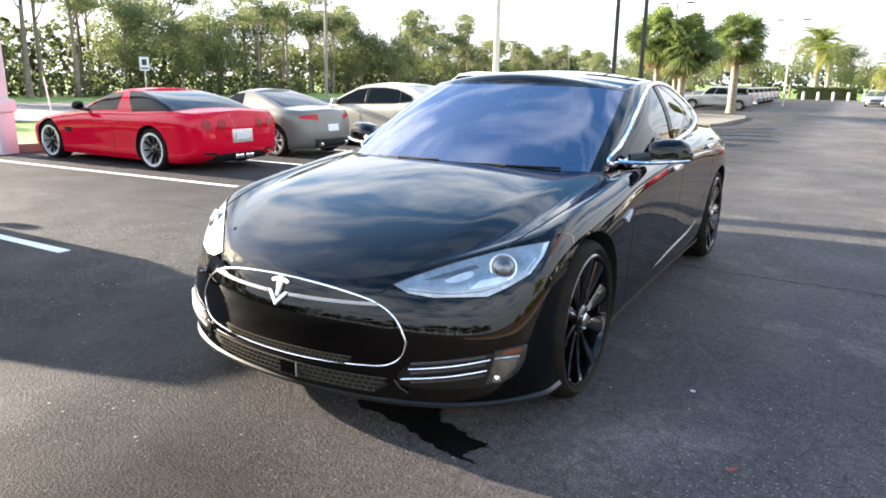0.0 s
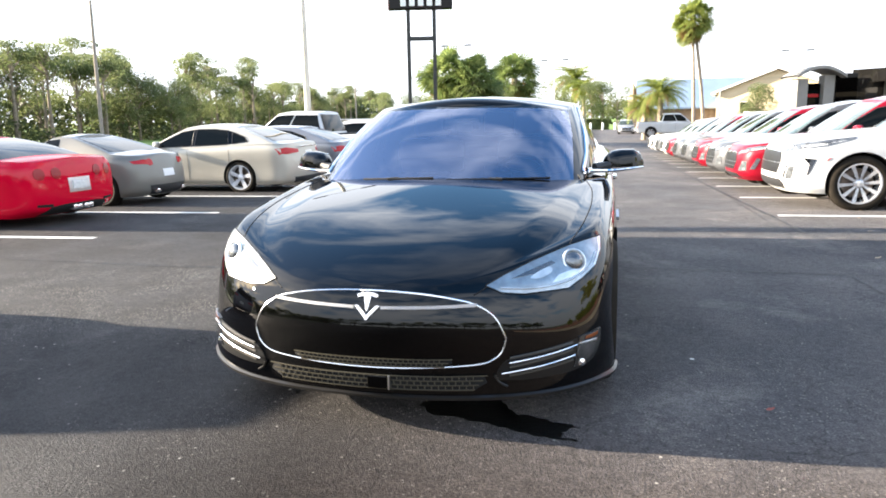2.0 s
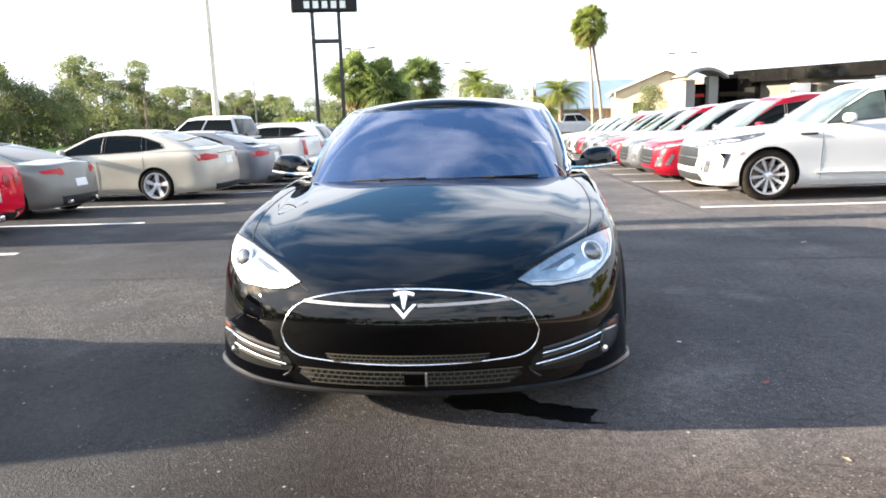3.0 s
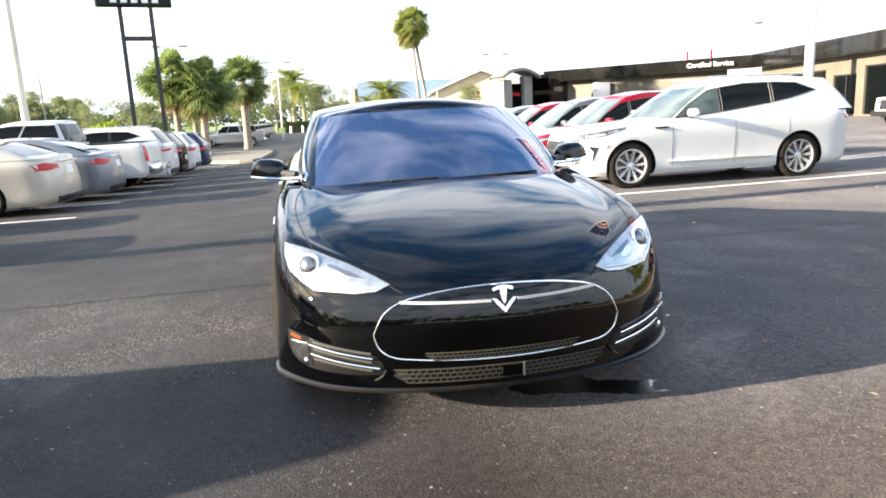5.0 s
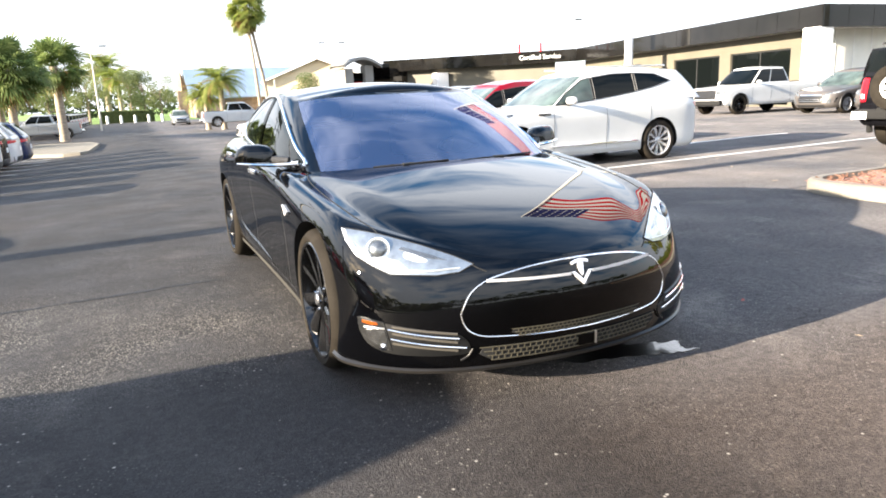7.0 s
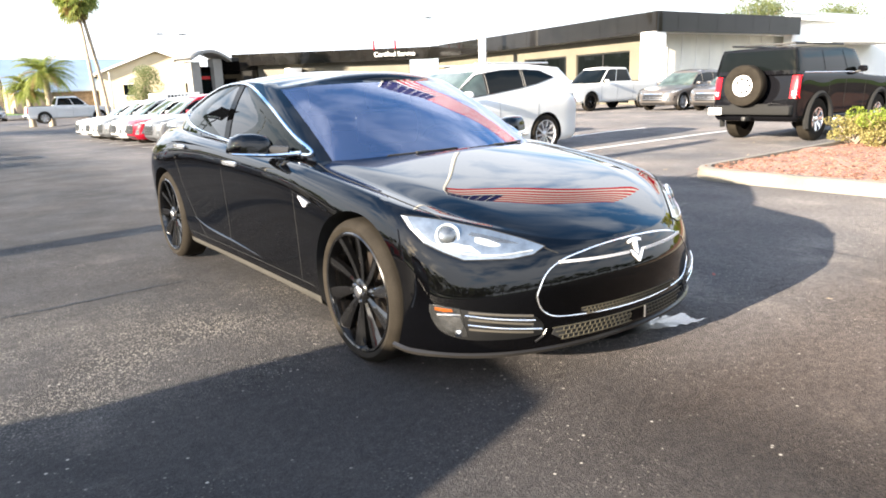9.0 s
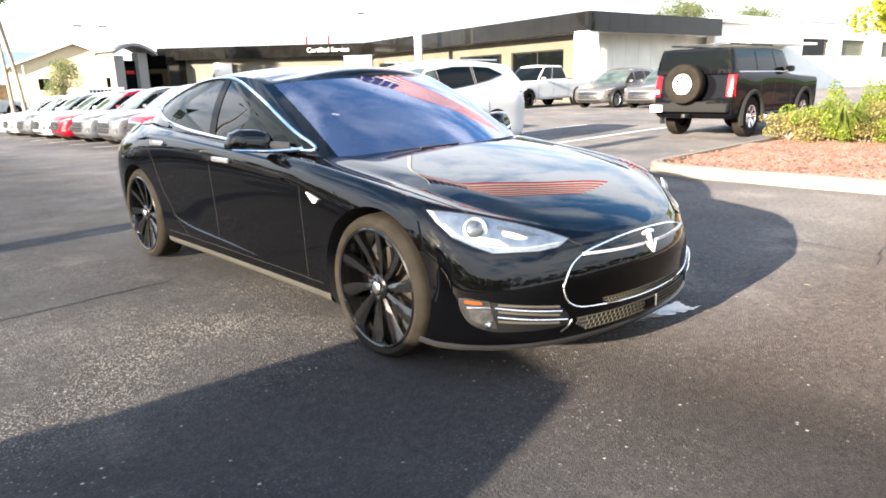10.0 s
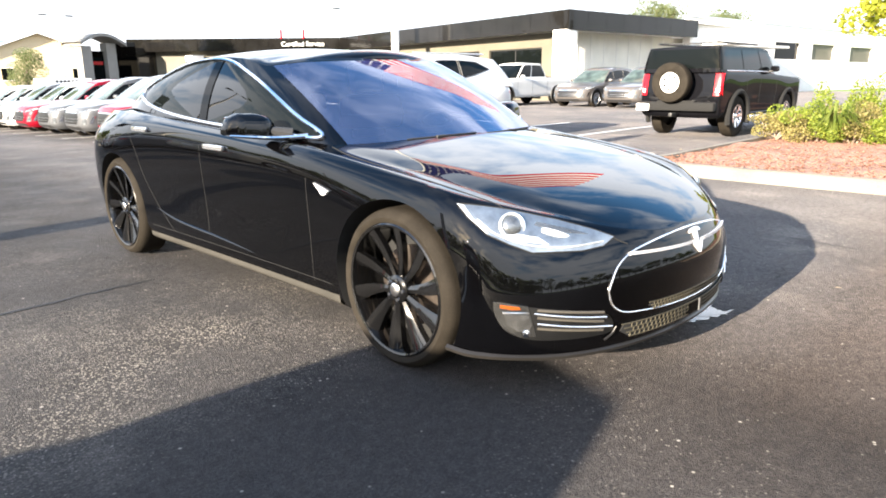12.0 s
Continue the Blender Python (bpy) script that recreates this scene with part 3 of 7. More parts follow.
def body_rows(levels, centre, us, nv=22, nq=14, shape=None, fair=0.0, levelled=False):
    """Rows of a lower body: underside, side band through the level curves, then the deck up to the centre line."""
    curves = [cat(l, us) for l in levels]
    c = cat(centre, us)
    k = len(curves)
    band = []
    for v in np.linspace(0, k - 1, nv):
        i = min(int(v), k - 2)
        t = v - i
        a, b = curves[i], curves[i + 1]
        pa = curves[i - 1] if i > 0 else 2 * a - b
        pb = curves[i + 2] if i + 2 < k else b + (b - a) * 0.5 + (c - b) * 0.15
        band.append(0.5 * (2 * a + (b - pa) * t + (2 * pa - 5 * a + 4 * b - pb) * t * t + (3 * a - pa - 3 * b + pb) * t ** 3))
    under = [curves[0] * (f, 1, 1) for f in (0.0, 0.5)]
    deck = []
    edge = curves[-1]
    for q in np.linspace(0, 1, nq)[1:]:
        row = edge + (c - edge) * q
        row[:, 0] = edge[:, 0] * (1 - q)
        f = 1 - (1 - q) ** 2.0
        row[:, 2] = edge[:, 2] + (c[:, 2] - edge[:, 2]) * f
        if shape is not None and not levelled:
            row[:, 2] += shape(row, q)
        deck.append(row)
    if levelled:
        d = np.array(deck)
        e0 = edge
        pts = np.concatenate([d.reshape(-1, 3), e0, e0])
        sel = pts[(pts[:, 1] < 0.75)]
        def terms(x, y):
            return np.stack([(x * x) ** i * y ** j for i in range(3) for j in range(5)], -1)
        co, *_ = np.linalg.lstsq(terms(sel[:, 0], sel[:, 1]), sel[:, 2], rcond=None)
        rest = e0[:, 2] - terms(e0[:, 0], e0[:, 1]) @ co
        for j, q in enumerate(np.linspace(0, 1, nq)[1:]):
            row = deck[j]
            fade = 0.5 + 0.5 * np.cos(np.pi * min(q / 0.5, 1))
            z = terms(row[:, 0], row[:, 1]) @ co + rest * fade
            if shape is not None:
                z = z + shape(row, q)
            back = np.clip((row[:, 1] - 0.5) / 0.2, 0, 1)
            row[:, 2] = z * (1 - back) + row[:, 2] * back
    rows = np.array(under + band + deck)
    if fair:
        k = int(3 * fair)
        g = np.exp(-0.5 * (np.arange(-k, k + 1) / fair) ** 2)
        g /= g.sum()
        flip = np.array((-1, 1, 1.0))
        pad = np.concatenate([rows[:, k:0:-1] * flip, rows, rows[:, -2:-k - 2:-1] * flip], axis=1)
        rows = sum(g[i] * pad[:, i:i + rows.shape[1]] for i in range(2 * k + 1))
        rows[:, (0, -1), 0] = 0
    return rows


def cut(me, cylinders, name):
    """The mesh less round wheel wells: (x0, x1, y, z, radius)."""
    ob = new(name, me)
    tools = []
    for x0, x1, y, z, r in cylinders:
        vs, fs = tube([(x0, y, z), (x1, y, z)], r, 56)
        t = new("tool", mesh_of("tool", vs, fs, WELL))
        tools.append(t)
        mod = ob.modifiers.new("well", "BOOLEAN")
        mod.operation, mod.object, mod.solver, mod.material_mode = "DIFFERENCE", t, "EXACT", "TRANSFER"
    made = bpy.data.meshes.new_from_object(ob.evaluated_get(bpy.context.evaluated_depsgraph_get()))
    for t in (*tools, ob):
        bpy.data.objects.remove(t)
    made.name = name
    made.polygons.foreach_set("use_smooth", [True] * len(made.polygons))
    made.set_sharp_from_angle(angle=radians(32))
    return made


class Cabin:
    """The skin between a base curve and a roof-rail curve, with a crowned roof on it."""

    def __init__(self, base, rail, bulge=0.03, crown=0.05):
        self.base, self.rail, self.bulge, self.crown = np.asarray(base, float), np.asarray(rail, float), bulge, crown

    def raw(self, u, t):
        b, r = cat(self.base, u), cat(self.rail, u)
        t = np.asarray(t)[:, None]
        return b + (r - b) * t

    def at(self, u, t, off=0.0):
        u, t = np.broadcast_arrays(np.atleast_1d(np.asarray(u, float)), np.atleast_1d(np.asarray(t, float)))
        e = 0.02
        du = self.raw(np.minimum(u + e, len(self.base) - 1), t) - self.raw(np.maximum(u - e, 0), t)
        dt = self.raw(u, t + e) - self.raw(u, t - e)
        n = np.cross(du, dt)
        n /= np.linalg.norm(n, axis=1)[:, None] + 1e-9
        return self.raw(u, t) + n * (self.bulge * np.sin(np.pi * np.clip(t, 0, 1)) + off)[:, None]

    def patch(self, u0, u1, t0, t1, off=0.004, nu=14, nt=8, mirror=False, thick=0.004):
        """A pane on the skin; its rim is turned in."""
        us, ts = np.linspace(u0, u1, nu), np.linspace(t0, t1, nt)
        rows = np.array([self.at(us, np.full(nu, t), off) for t in ts])
        if mirror:
            return skin(rows)
        return grid_bm(rows)

    def shell(self, us, nt=10, nq=8, skip=None):
        """Pillars and roof; cells for which skip(u, t) holds are left open."""
        ts = np.linspace(0, 1, nt)
        rows = [self.at(us, np.full(len(us), t)) for t in ts]
        edge = rows[-1]
        for q in np.linspace(0, 1, nq)[1:]:
            row = edge.copy()
            row[:, 0] *= 1 - q
            row[:, 2] += self.crown * (1 - (1 - q) ** 2) * np.clip(np.abs(edge[:, 0]) / 0.5, 0, 1)
            rows.append(row)
        rows = np.array(rows)
        if skip is None:
            return skin(rows)
        bm = bmesh.new()
        for flip in (1, -1):
            vs = [[bm.verts.new((p[0] * flip, p[1], p[2])) for p in row] for row in rows]
            for j in range(len(rows) - 1):
                for i in range(len(us) - 1):
                    if j < nt - 1 and skip((us[i] + us[i + 1]) / 2, (ts[j] + ts[j + 1]) / 2):
                        continue
                    bm.faces.new((vs[j][i], vs[j][i + 1], vs[j + 1][i + 1], vs[j + 1][i]))
        bmesh.ops.remove_doubles(bm, verts=bm.verts, dist=0.0008)
        bmesh.ops.recalc_face_normals(bm, faces=bm.faces)
        return bm


def grid_bm(rows):
    bm = bmesh.new()
    vs = [[bm.verts.new(tuple(p)) for p in row] for row in rows]
    for j in range(len(rows) - 1):
        for i in range(len(rows[0]) - 1):
            bm.faces.new((vs[j][i], vs[j][i + 1], vs[j + 1][i + 1], vs[j + 1][i]))
    return bm


def mirrored_bm(bm):
    """A copy of a bmesh on the other side of the middle plane."""
    other = bm.copy()
    bmesh.ops.scale(other, vec=(-1, 1, 1), verts=other.verts)
    bmesh.ops.reverse_faces(other, faces=other.faces)
    return other


def outline(y0, y1, w, front, rear, power=2.4, sides=6, tip=None):
    """Half plan outline: front centre, round the corner, along the side, rear centre."""
    pts = []
    for a in (0, 22, 45, 68):
        s, c = math.sin(radians(a)), math.cos(radians(a))
        pts.append((w * s ** (2 / power), y0 + front * (1 - c ** (2 / power))))
    for i in range(sides):
        pts.append((w, y0 + front + (y1 - rear - y0 - front) * i / (sides - 1)))
    for a in (68, 45, 22, 0):
        s, c = math.sin(radians(a)), math.cos(radians(a))
        pts.append((w * s ** (2 / power), y1 - rear * (1 - c ** (2 / power))))
    return pts


def keyed(keys, y):
    ks = np.asarray(keys, float)
    return float(np.interp(y, ks[:, 0], ks[:, 1]))


def ring_patch(bvh, border, push, off=0.003, rings=6, thick=0.004):
    """A pane or cover lying on a skin: its border's points (near the skin) and middle are cast on it along push."""
    b = [Vector(p) for p in border]
    mid = sum(b, Vector()) / len(b)
    d = Vector(push).normalized()
    bm = bmesh.new()

    def on(p):
        hit, nrm, _, _ = bvh.ray_cast(p - d * 0.6, d, 1.6)
        if hit is None:
            hit, nrm, _, _ = bvh.find_nearest(p)
        if nrm.dot(d) > 0:
            nrm = -nrm
        return hit, nrm

    h, nrm = on(mid)
    centre = bm.verts.new(h + nrm * off)
    rows = []
    for k in range(1, rings + 1):
        row = []
        for p in b:
            h, nrm = on(mid.lerp(p, k / rings))
            row.append(bm.verts.new(h + nrm * off))
        rows.append(row)
    n = len(b)
    rim = []
    for v, p in zip(rows[-1], b):
        h, nrm = on(p)
        rim.append(bm.verts.new(h - nrm * thick))
    rows.append(rim)
    for i in range(n):
        j = (i + 1) % n
        bm.faces.new((centre, rows[0][i], rows[0][j]))
        for k in range(len(rows) - 1):
            bm.faces.new((rows[k][i], rows[k + 1][i], rows[k + 1][j], rows[k][j]))
    return bm


def on_skin(bvh, pts, push, off=0.002):
    d = Vector(push).normalized()
    out = []
    for p in pts:
        p = Vector(p)
        hit, nrm, _, _ = bvh.ray_cast(p - d * 0.6, d, 1.6)
        if hit is None:
            hit, nrm, _, _ = bvh.find_nearest(p)
        if nrm.dot(d) > 0:
            nrm = -nrm
        out.append(hit + nrm * off)
    return out


def smooth_line(pts, n, closed=False):
    p = [tuple(q) for q in pts]
    if closed:
        k = len(p)
        return [tuple(v) for v in cat([p[-1]] + p + p[:2], np.linspace(1, k + 1, n, endpoint=False), False)]
    return [tuple(v) for v in cat(p, np.linspace(0, len(p) - 1, n), False)]


TYRE_CACHE, RIM_CACHE = {}, {}


def wheel_meshes(radius, rim, width, spokes, material, twist=0.0, fat=0.05, bright_lip=False):
    key = (radius, rim, width, spokes, material.name, twist, bright_lip)
    if key in RIM_CACHE:
        return RIM_CACHE[key]
    h = width / 2
    prof = [(rim - 0.012, h - 0.012), (rim + 0.012, h + 0.002), (rim + 0.5 * (radius - rim), h + 0.010), (radius - 0.018, h - 0.006), (radius - 0.004, h - 0.03),
            (radius, h - 0.07), (radius, -h + 0.07), (radius - 0.018, -h + 0.006), (rim, -h + 0.01)]
    tyre = mesh_of("tyre", *lathe(prof, 48), TYRE)
    pieces = [lathe([(rim + 0.004, h + 0.004), (rim - 0.016, h + 0.004), (rim - 0.024, h - 0.02), (rim - 0.035, -h * 0.6)], 48),
              lathe([(0.001, h - 0.012), (0.03, h - 0.012), (0.05, h - 0.02), (0.07, h - 0.04), (0.075, h - 0.07)], 24)]
    vs = []
    for j, f in enumerate((0.0, 0.35, 0.7, 1.0)):
        r = 0.055 + (rim - 0.075) * f
        a = twist * f * f
        wd = fat * (0.55 + 0.5 * f)
        x = h - 0.03 + 0.022 * f
        for off, dx in ((-wd / 2, -0.035), (-wd / 2, 0.0), (wd / 2, -twist * 0.06), (wd / 2, -0.035 - twist * 0.06)):
            vs.append((x + dx, r * math.cos(a) - off * math.sin(a), r * math.sin(a) + off * math.cos(a)))
    spoke = mesh_of("spoke", vs, [(j * 4 + q, j * 4 + (q + 1) % 4, j * 4 + 4 + (q + 1) % 4, j * 4 + 4 + q) for j in range(3) for q in range(4)], material)
    if bright_lip:
        pieces[0] = lathe([(rim - 0.035, -h * 0.6), (rim - 0.036, -h * 0.62)], 48)
    lip = joined("rim_lip", [lathe([(rim + 0.004, h + 0.006), (rim - 0.03, h + 0.006), (rim - 0.036, h - 0.03), (rim - 0.04, -h * 0.5)], 48)], POLISHED) if bright_lip else None
    rim_me = joined("wheel", pieces, material)
    disc = joined("brake_disc", [lathe([(0.001, -0.01), (rim * 0.74, -0.01), (rim * 0.74, -0.035)], 36)], DISC)
    back = joined("wheel_back", [lathe([(0.001, -0.04), (rim, -0.04)], 36)], WELL)
    RIM_CACHE[key] = (rim_me, tyre, disc, back, spoke, spokes, lip)
    return RIM_CACHE[key]


def add_wheel(car, x, y, radius, meshes, side, steer=0.0):
    rim_me, tyre, disc, back, spoke, spokes, lip = meshes
    m = pose(x, y, radius, 0, 0, (0 if side > 0 else 180) + steer)
    w = part("wheel", rim_me, parent=car, m=m)
    part("tyre", tyre, parent=w, label="black rubber tyre")
    part("brake_disc", disc, parent=w)
    part("inner_barrel", back, parent=w)
    for k in range(spokes):
        part("spoke", spoke, parent=w, m=pose(0, 0, 0, 360 * (k + .15) / spokes))
    if lip:
        part("rim_lip", lip, parent=w, label="polished rim lip")
    return w


def vehicle(name, m, spec, material, label, category="car", group=""):
    """A parked vehicle, nose to -y, front axle at y 0, from a few plan and height numbers."""
    s = dict(front=0.5, rear=0.45, power=2.7, low=0.2, hips=0.0, wheel=0.34, rim=0.22, spokes=10, rims=RIM, panes=2, crown=0.04, clad=None, fat=0.05,
             base_front=0.16, base_rear=0.12, tuck=0.93, crest_in=0.90, lift=0.13, bulge=0.02, arch=0.045, screen=WINDOW, flare=0.008, hip=0.80, tail=(0.10, 0.02, 0.0, 0.05, 0.09))
    s.update(spec)
    w, yf, yr = s["w"], s["yf"], s["yr"]
    car = thing(name, m, label, category, group)
    tail = s["tail"]
    plan = [outline(yf + dy, yr - dr, w * k, s["front"], s["rear"], s["power"], 13) for dy, dr, k in
            ((0.12, tail[0], s["tuck"]), (0.02, tail[1], 0.972), (0.0, tail[2], 0.982), (0.04, tail[3], 1.0), (s["lift"], tail[4], s["crest_in"]))]
    # wheel arches swell out of the sides
    plan = [[(x * (1 + s["flare"] * g * sum(math.exp(-((y - yw) / 0.42) ** 4) for yw in (0, s["base"]))), y) for x, y in pl] for pl, g in zip(plan, (0.7, 1.0, 0.9, 0.35, 0.25))]
    crest = s["crest"]
    levels = []
    for k, pl in enumerate(plan):
        rows = []
        for x, y in pl:
            top = keyed(crest, y)
            z = (s["low"], s["low"] + 0.10, s["low"] + 0.40 * (top - s["low"]), s["low"] + s["hip"] * (top - s["low"]), top)[k]
            rows.append((x, y, z))
        levels.append(rows)
    centre = [(0, y, keyed(crest, y) + (s["crown"] if 0 < i < len(plan[4]) - 1 else 0.0)) for i, (x, y) in enumerate(plan[4])]
    us = np.linspace(0, len(centre) - 1, 127)
    bm = skin(body_rows(levels, centre, us, 22, 9, None, 1.8))
    bvh = BVHTree.FromBMesh(bm)
    me = finish(bm, "body", material, True)
    r = s["wheel"] + s["arch"]
    me = cut(me, [(sx * (w - 0.33), sx * (w + 0.2), y, s["wheel"], r) for y in (0, s["base"]) for sx in (1, -1)], "body")
    body = part("body", me, parent=car)
    if s["clad"]:
        for y in (0, s["base"]):
            for sx in (1, -1):
                arc = [(sx * (w * 0.992), y + (r + 0.02) * math.cos(a), s["wheel"] + (r + 0.02) * math.sin(a)) for a in np.linspace(-0.3, math.pi + 0.3, 20)]
                part("arch_trim", tube_mesh("arch_trim", arc, s.get("clad_r", 0.028), s["clad"], 6), parent=body)
    # cabin
    y0, y1, y2, y3 = s["cabin"]  # screen base, screen top, roof end, rear base
    wb, wt, zr = s["cabin_w"], s["roof_w"], s["roof"]
    base = [(x, y, keyed(crest, y) - 0.015) for x, y in outline(y0, y3, wb, s["base_front"], s["base_rear"], 2.6)]
    rail = [(x, y, keyed(zr, y)) for x, y in outline(y1, y2, wt, 0.12, 0.08, 2.8)]
    cab = Cabin(base, rail, s["bulge"], s.get("roof_crown", 0.045))
    n = len(base) - 1
    part("roof", cab.shell(np.linspace(0, n, 60)), material if not s.get("roof_mat") else s["roof_mat"], car, smooth=True)
    part("windscreen", cab.patch(0, 3.35, 0.05, 0.93, 0.005, 16, 8, True), s["screen"], car, "dark glossy windscreen", smooth=True)
    part("rear_window", cab.patch(s.get("rear_from", n - 3.3), n, s.get("rear_low", 0.16), 0.92, 0.005, 16, 8, True), WINDOW, car, "dark tinted rear window", smooth=True)
    if s.get("glazing"):
        shell = cab.shell(np.linspace(0, n, 60))
        cab_bvh = BVHTree.FromBMesh(shell)
        shell.free()
        for i, pts in enumerate(s["glazing"]):
            dense = []
            for k in range(len(pts)):
                (ya, za), (yb, zb) = pts[k], pts[(k + 1) % len(pts)]
                dense += [(ya + (yb - ya) * j / 5, za + (zb - za) * j / 5) for j in range(5)]
            for sx in (1, -1):
                pane = ring_patch(cab_bvh, [(sx * w, y, z) for y, z in dense], (-sx, 0, 0), 0.004, 4)
                part("side_window", pane, s.get("front_pane", WINDOW) if i == 0 else WINDOW, car, smooth=True)
                if i + 1 < len(s["glazing"]):
                    q = s["glazing"][i + 1]
                    four = [pts[-1], pts[-2], q[1], q[0]]
                    rim = [(four[k][0] + (four[(k + 1) % 4][0] - four[k][0]) * j / 5, four[k][1] + (four[(k + 1) % 4][1] - four[k][1]) * j / 5) for k in range(4) for j in range(5)]
                    part("door_post", ring_patch(cab_bvh, [(sx * w, y, z) for y, z in rim], (-sx, 0, 0), 0.003, 2), GLOSS_BLACK, car, smooth=True)
                edge = on_skin(cab_bvh, [(sx * w, y, z) for y, z in dense], (-sx, 0, 0), 0.003)
                part("window_seal", tube_mesh("window_seal", edge + edge[:1], 0.009, TRIM, 5), parent=car)
    ends = [] if s.get("glazing") else s.get("pane_ends") or [4.0 + (n - 8.0) * i / s["panes"] for i in range(s["panes"] + 1)]
    for i in range(len(ends) - 1):
        bm = cab.patch(ends[i] + (0.0 if i else 0.05), ends[i + 1] - 0.14, 0.10, 0.88, 0.005, 10, 6)
        pane = s.get("front_pane", WINDOW) if i == 0 else WINDOW
        part("side_window", mirrored_bm(bm), pane, car, smooth=True)
        part("side_window", bm, pane, car, smooth=True)
    if s.get("bright_line"):
        for sx in (1, -1):
            p = cab.at(np.linspace(3.9, n - 4.4, 16), np.full(16, 0.06), 0.008) * (sx, 1, 1)
            part("window_trim", tube_mesh("window_trim", p, 0.009, CHROME, 6), parent=car, label="thin chrome window line")
    # wheels
    meshes = wheel_meshes(s["wheel"], s["rim"], 0.235, s["spokes"], s["rims"], s.get("twist", 0.0), s["fat"], s.get("bright_lip", False))
    for y in (0, s["base"]):
        for sx in (1, -1):
            add_wheel(car, sx * (w - 0.135), y, s["wheel"], meshes, sx)
    # mirrors and handles
    ym = y0 + 0.42
    for sx in (1, -1):
        bm = bmesh.new()
        bmesh.ops.create_uvsphere(bm, u_segments=14, v_segments=8, radius=1.0)
        for v in bm.verts:
            a, b, c = (math.copysign(abs(e) ** 0.65, e) for e in v.co)
            v.co = (sx * (w + 0.07 + 0.10 * a), ym + 0.02 * a + (0.075 if b < 0 else 0.045) * b, keyed(crest, ym) + 0.085 + (0.075 if c > 0 else 0.055) * c)
        mirror = part("door_mirror", bm, s.get("mirror_mat") or material, car, smooth=True)
        part("mirror_arm", tube_mesh("mirror_arm", [(sx * (w - 0.1), ym + .02, keyed(crest, ym) + .02), (sx * (w + 0.06), ym + .01, keyed(crest, ym) + .05)], [.03, .025], TRIM, 6), parent=mirror)
        for yh in s.get("handles", ()):
            part("door_handle", boxed((0.02, 0.17, 0.028), (sx * w * 0.985, yh, keyed(crest, yh) - 0.14), 0.006), CHROME if s.get("bright_line") else material, body)
    for nm, mat, end, pts, sides in s.get("faces", ()):
        dense = []
        for i in range(len(pts)):
            (xa, za), (xb, zb) = pts[i], pts[(i + 1) % len(pts)]
            dense += [(xa + (xb - xa) * k / 5, za + (zb - za) * k / 5) for k in range(5)]
        for sx in ((1, -1) if sides == 2 else (1,)):
            y = yf if end == "f" else yr
            border = [(x * sx, y, z) for x, z in dense] if end != "s" else [(sx * w * 1.02, a, z) for a, z in dense]
            way = {"f": (0, 1, 0), "r": (0, -1, 0), "s": (-sx, 0, 0)}[end]
            part(nm, ring_patch(bvh, border, way, 0.006, 4), mat, body, smooth=True)
    for yy in s.get("seams", ()):
        for sx in (1, -1):
            top = keyed(crest, yy)
            line = on_skin(bvh, [(sx * w, yy, z) for z in np.linspace(top - .02, s["low"] + .09, 10)], (-sx, 0, 0), -0.0005)
            part("door_seam", tube_mesh("door_seam", line, 0.004, WELL, 5), parent=body)
    for nm, mat, x, y, z, dx, dy, dz in s.get("bits", ()):
        part(nm, boxed((dx, dy, dz), (x, y, z), min(dx, dy, dz) * 0.25), mat, body, smooth=True)
    return car


# ---- the black saloon in the middle ----
def glass(name, tint, gloss_tint=(1, 1, 1), ior=1.6, dust=0.0, dust_tint=(0.4, 0.4, 0.4)):
    """A thin sheet of glass: clear straight through, with mirror gloss by the angle of view."""
    m = bpy.data.materials.new(name)
    m.use_nodes = True
    n, l = m.node_tree.nodes, m.node_tree.links
    n.clear()
    o, x, t, g, f = (n.new("ShaderNodeOutputMaterial"), n.new("ShaderNodeMixShader"), n.new("ShaderNodeBsdfTransparent"),
                     n.new("ShaderNodeBsdfGlossy"), n.new("ShaderNodeFresnel"))
    t.inputs["Color"].default_value = (*tint, 1)
    g.inputs["Color"].default_value = (*gloss_tint, 1)
    g.inputs["Roughness"].default_value = 0.0
    f.inputs["IOR"].default_value = ior
    l.new(f.outputs["Fac"], x.inputs["Fac"])
    l.new(t.outputs["BSDF"], x.inputs[1])
    l.new(g.outputs["BSDF"], x.inputs[2])
    if dust:
        d, y = n.new("ShaderNodeBsdfDiffuse"), n.new("ShaderNodeMixShader")
        co, t2, r = n.new("ShaderNodeTexCoord"), n.new("ShaderNodeTexNoise"), n.new("ShaderNodeMapRange")
        d.inputs["Color"].default_value = (*dust_tint, 1)
        t2.inputs["Scale"].default_value, t2.inputs["Detail"].default_value = 2.5, 6
        r.inputs["From Min"].default_value, r.inputs["From Max"].default_value = 0.3, 0.7
        r.inputs["To Min"].default_value, r.inputs["To Max"].default_value = dust * 0.75, dust * 1.25
        l.new(co.outputs["Object"], t2.inputs["Vector"])
        l.new(t2.outputs["Fac"], r.inputs["Value"])
        l.new(r.outputs["Result"], y.inputs["Fac"])
        l.new(x.outputs["Shader"], y.inputs[1])
        l.new(d.outputs["BSDF"], y.inputs[2])
        l.new(y.outputs["Shader"], o.inputs["Surface"])
        return m
    l.new(x.outputs["Shader"], o.inputs["Surface"])
    return m


HANDLE_CHROME = shade("handle_chrome", (0.70, 0.72, 0.76), 0.14, 0.9)
SCREEN_GLASS = glass("windscreen_glass", (0.70, 0.72, 0.80), (0.80, 0.83, 1.0), 3.5, 0.02, (0.36, 0.38, 0.62))

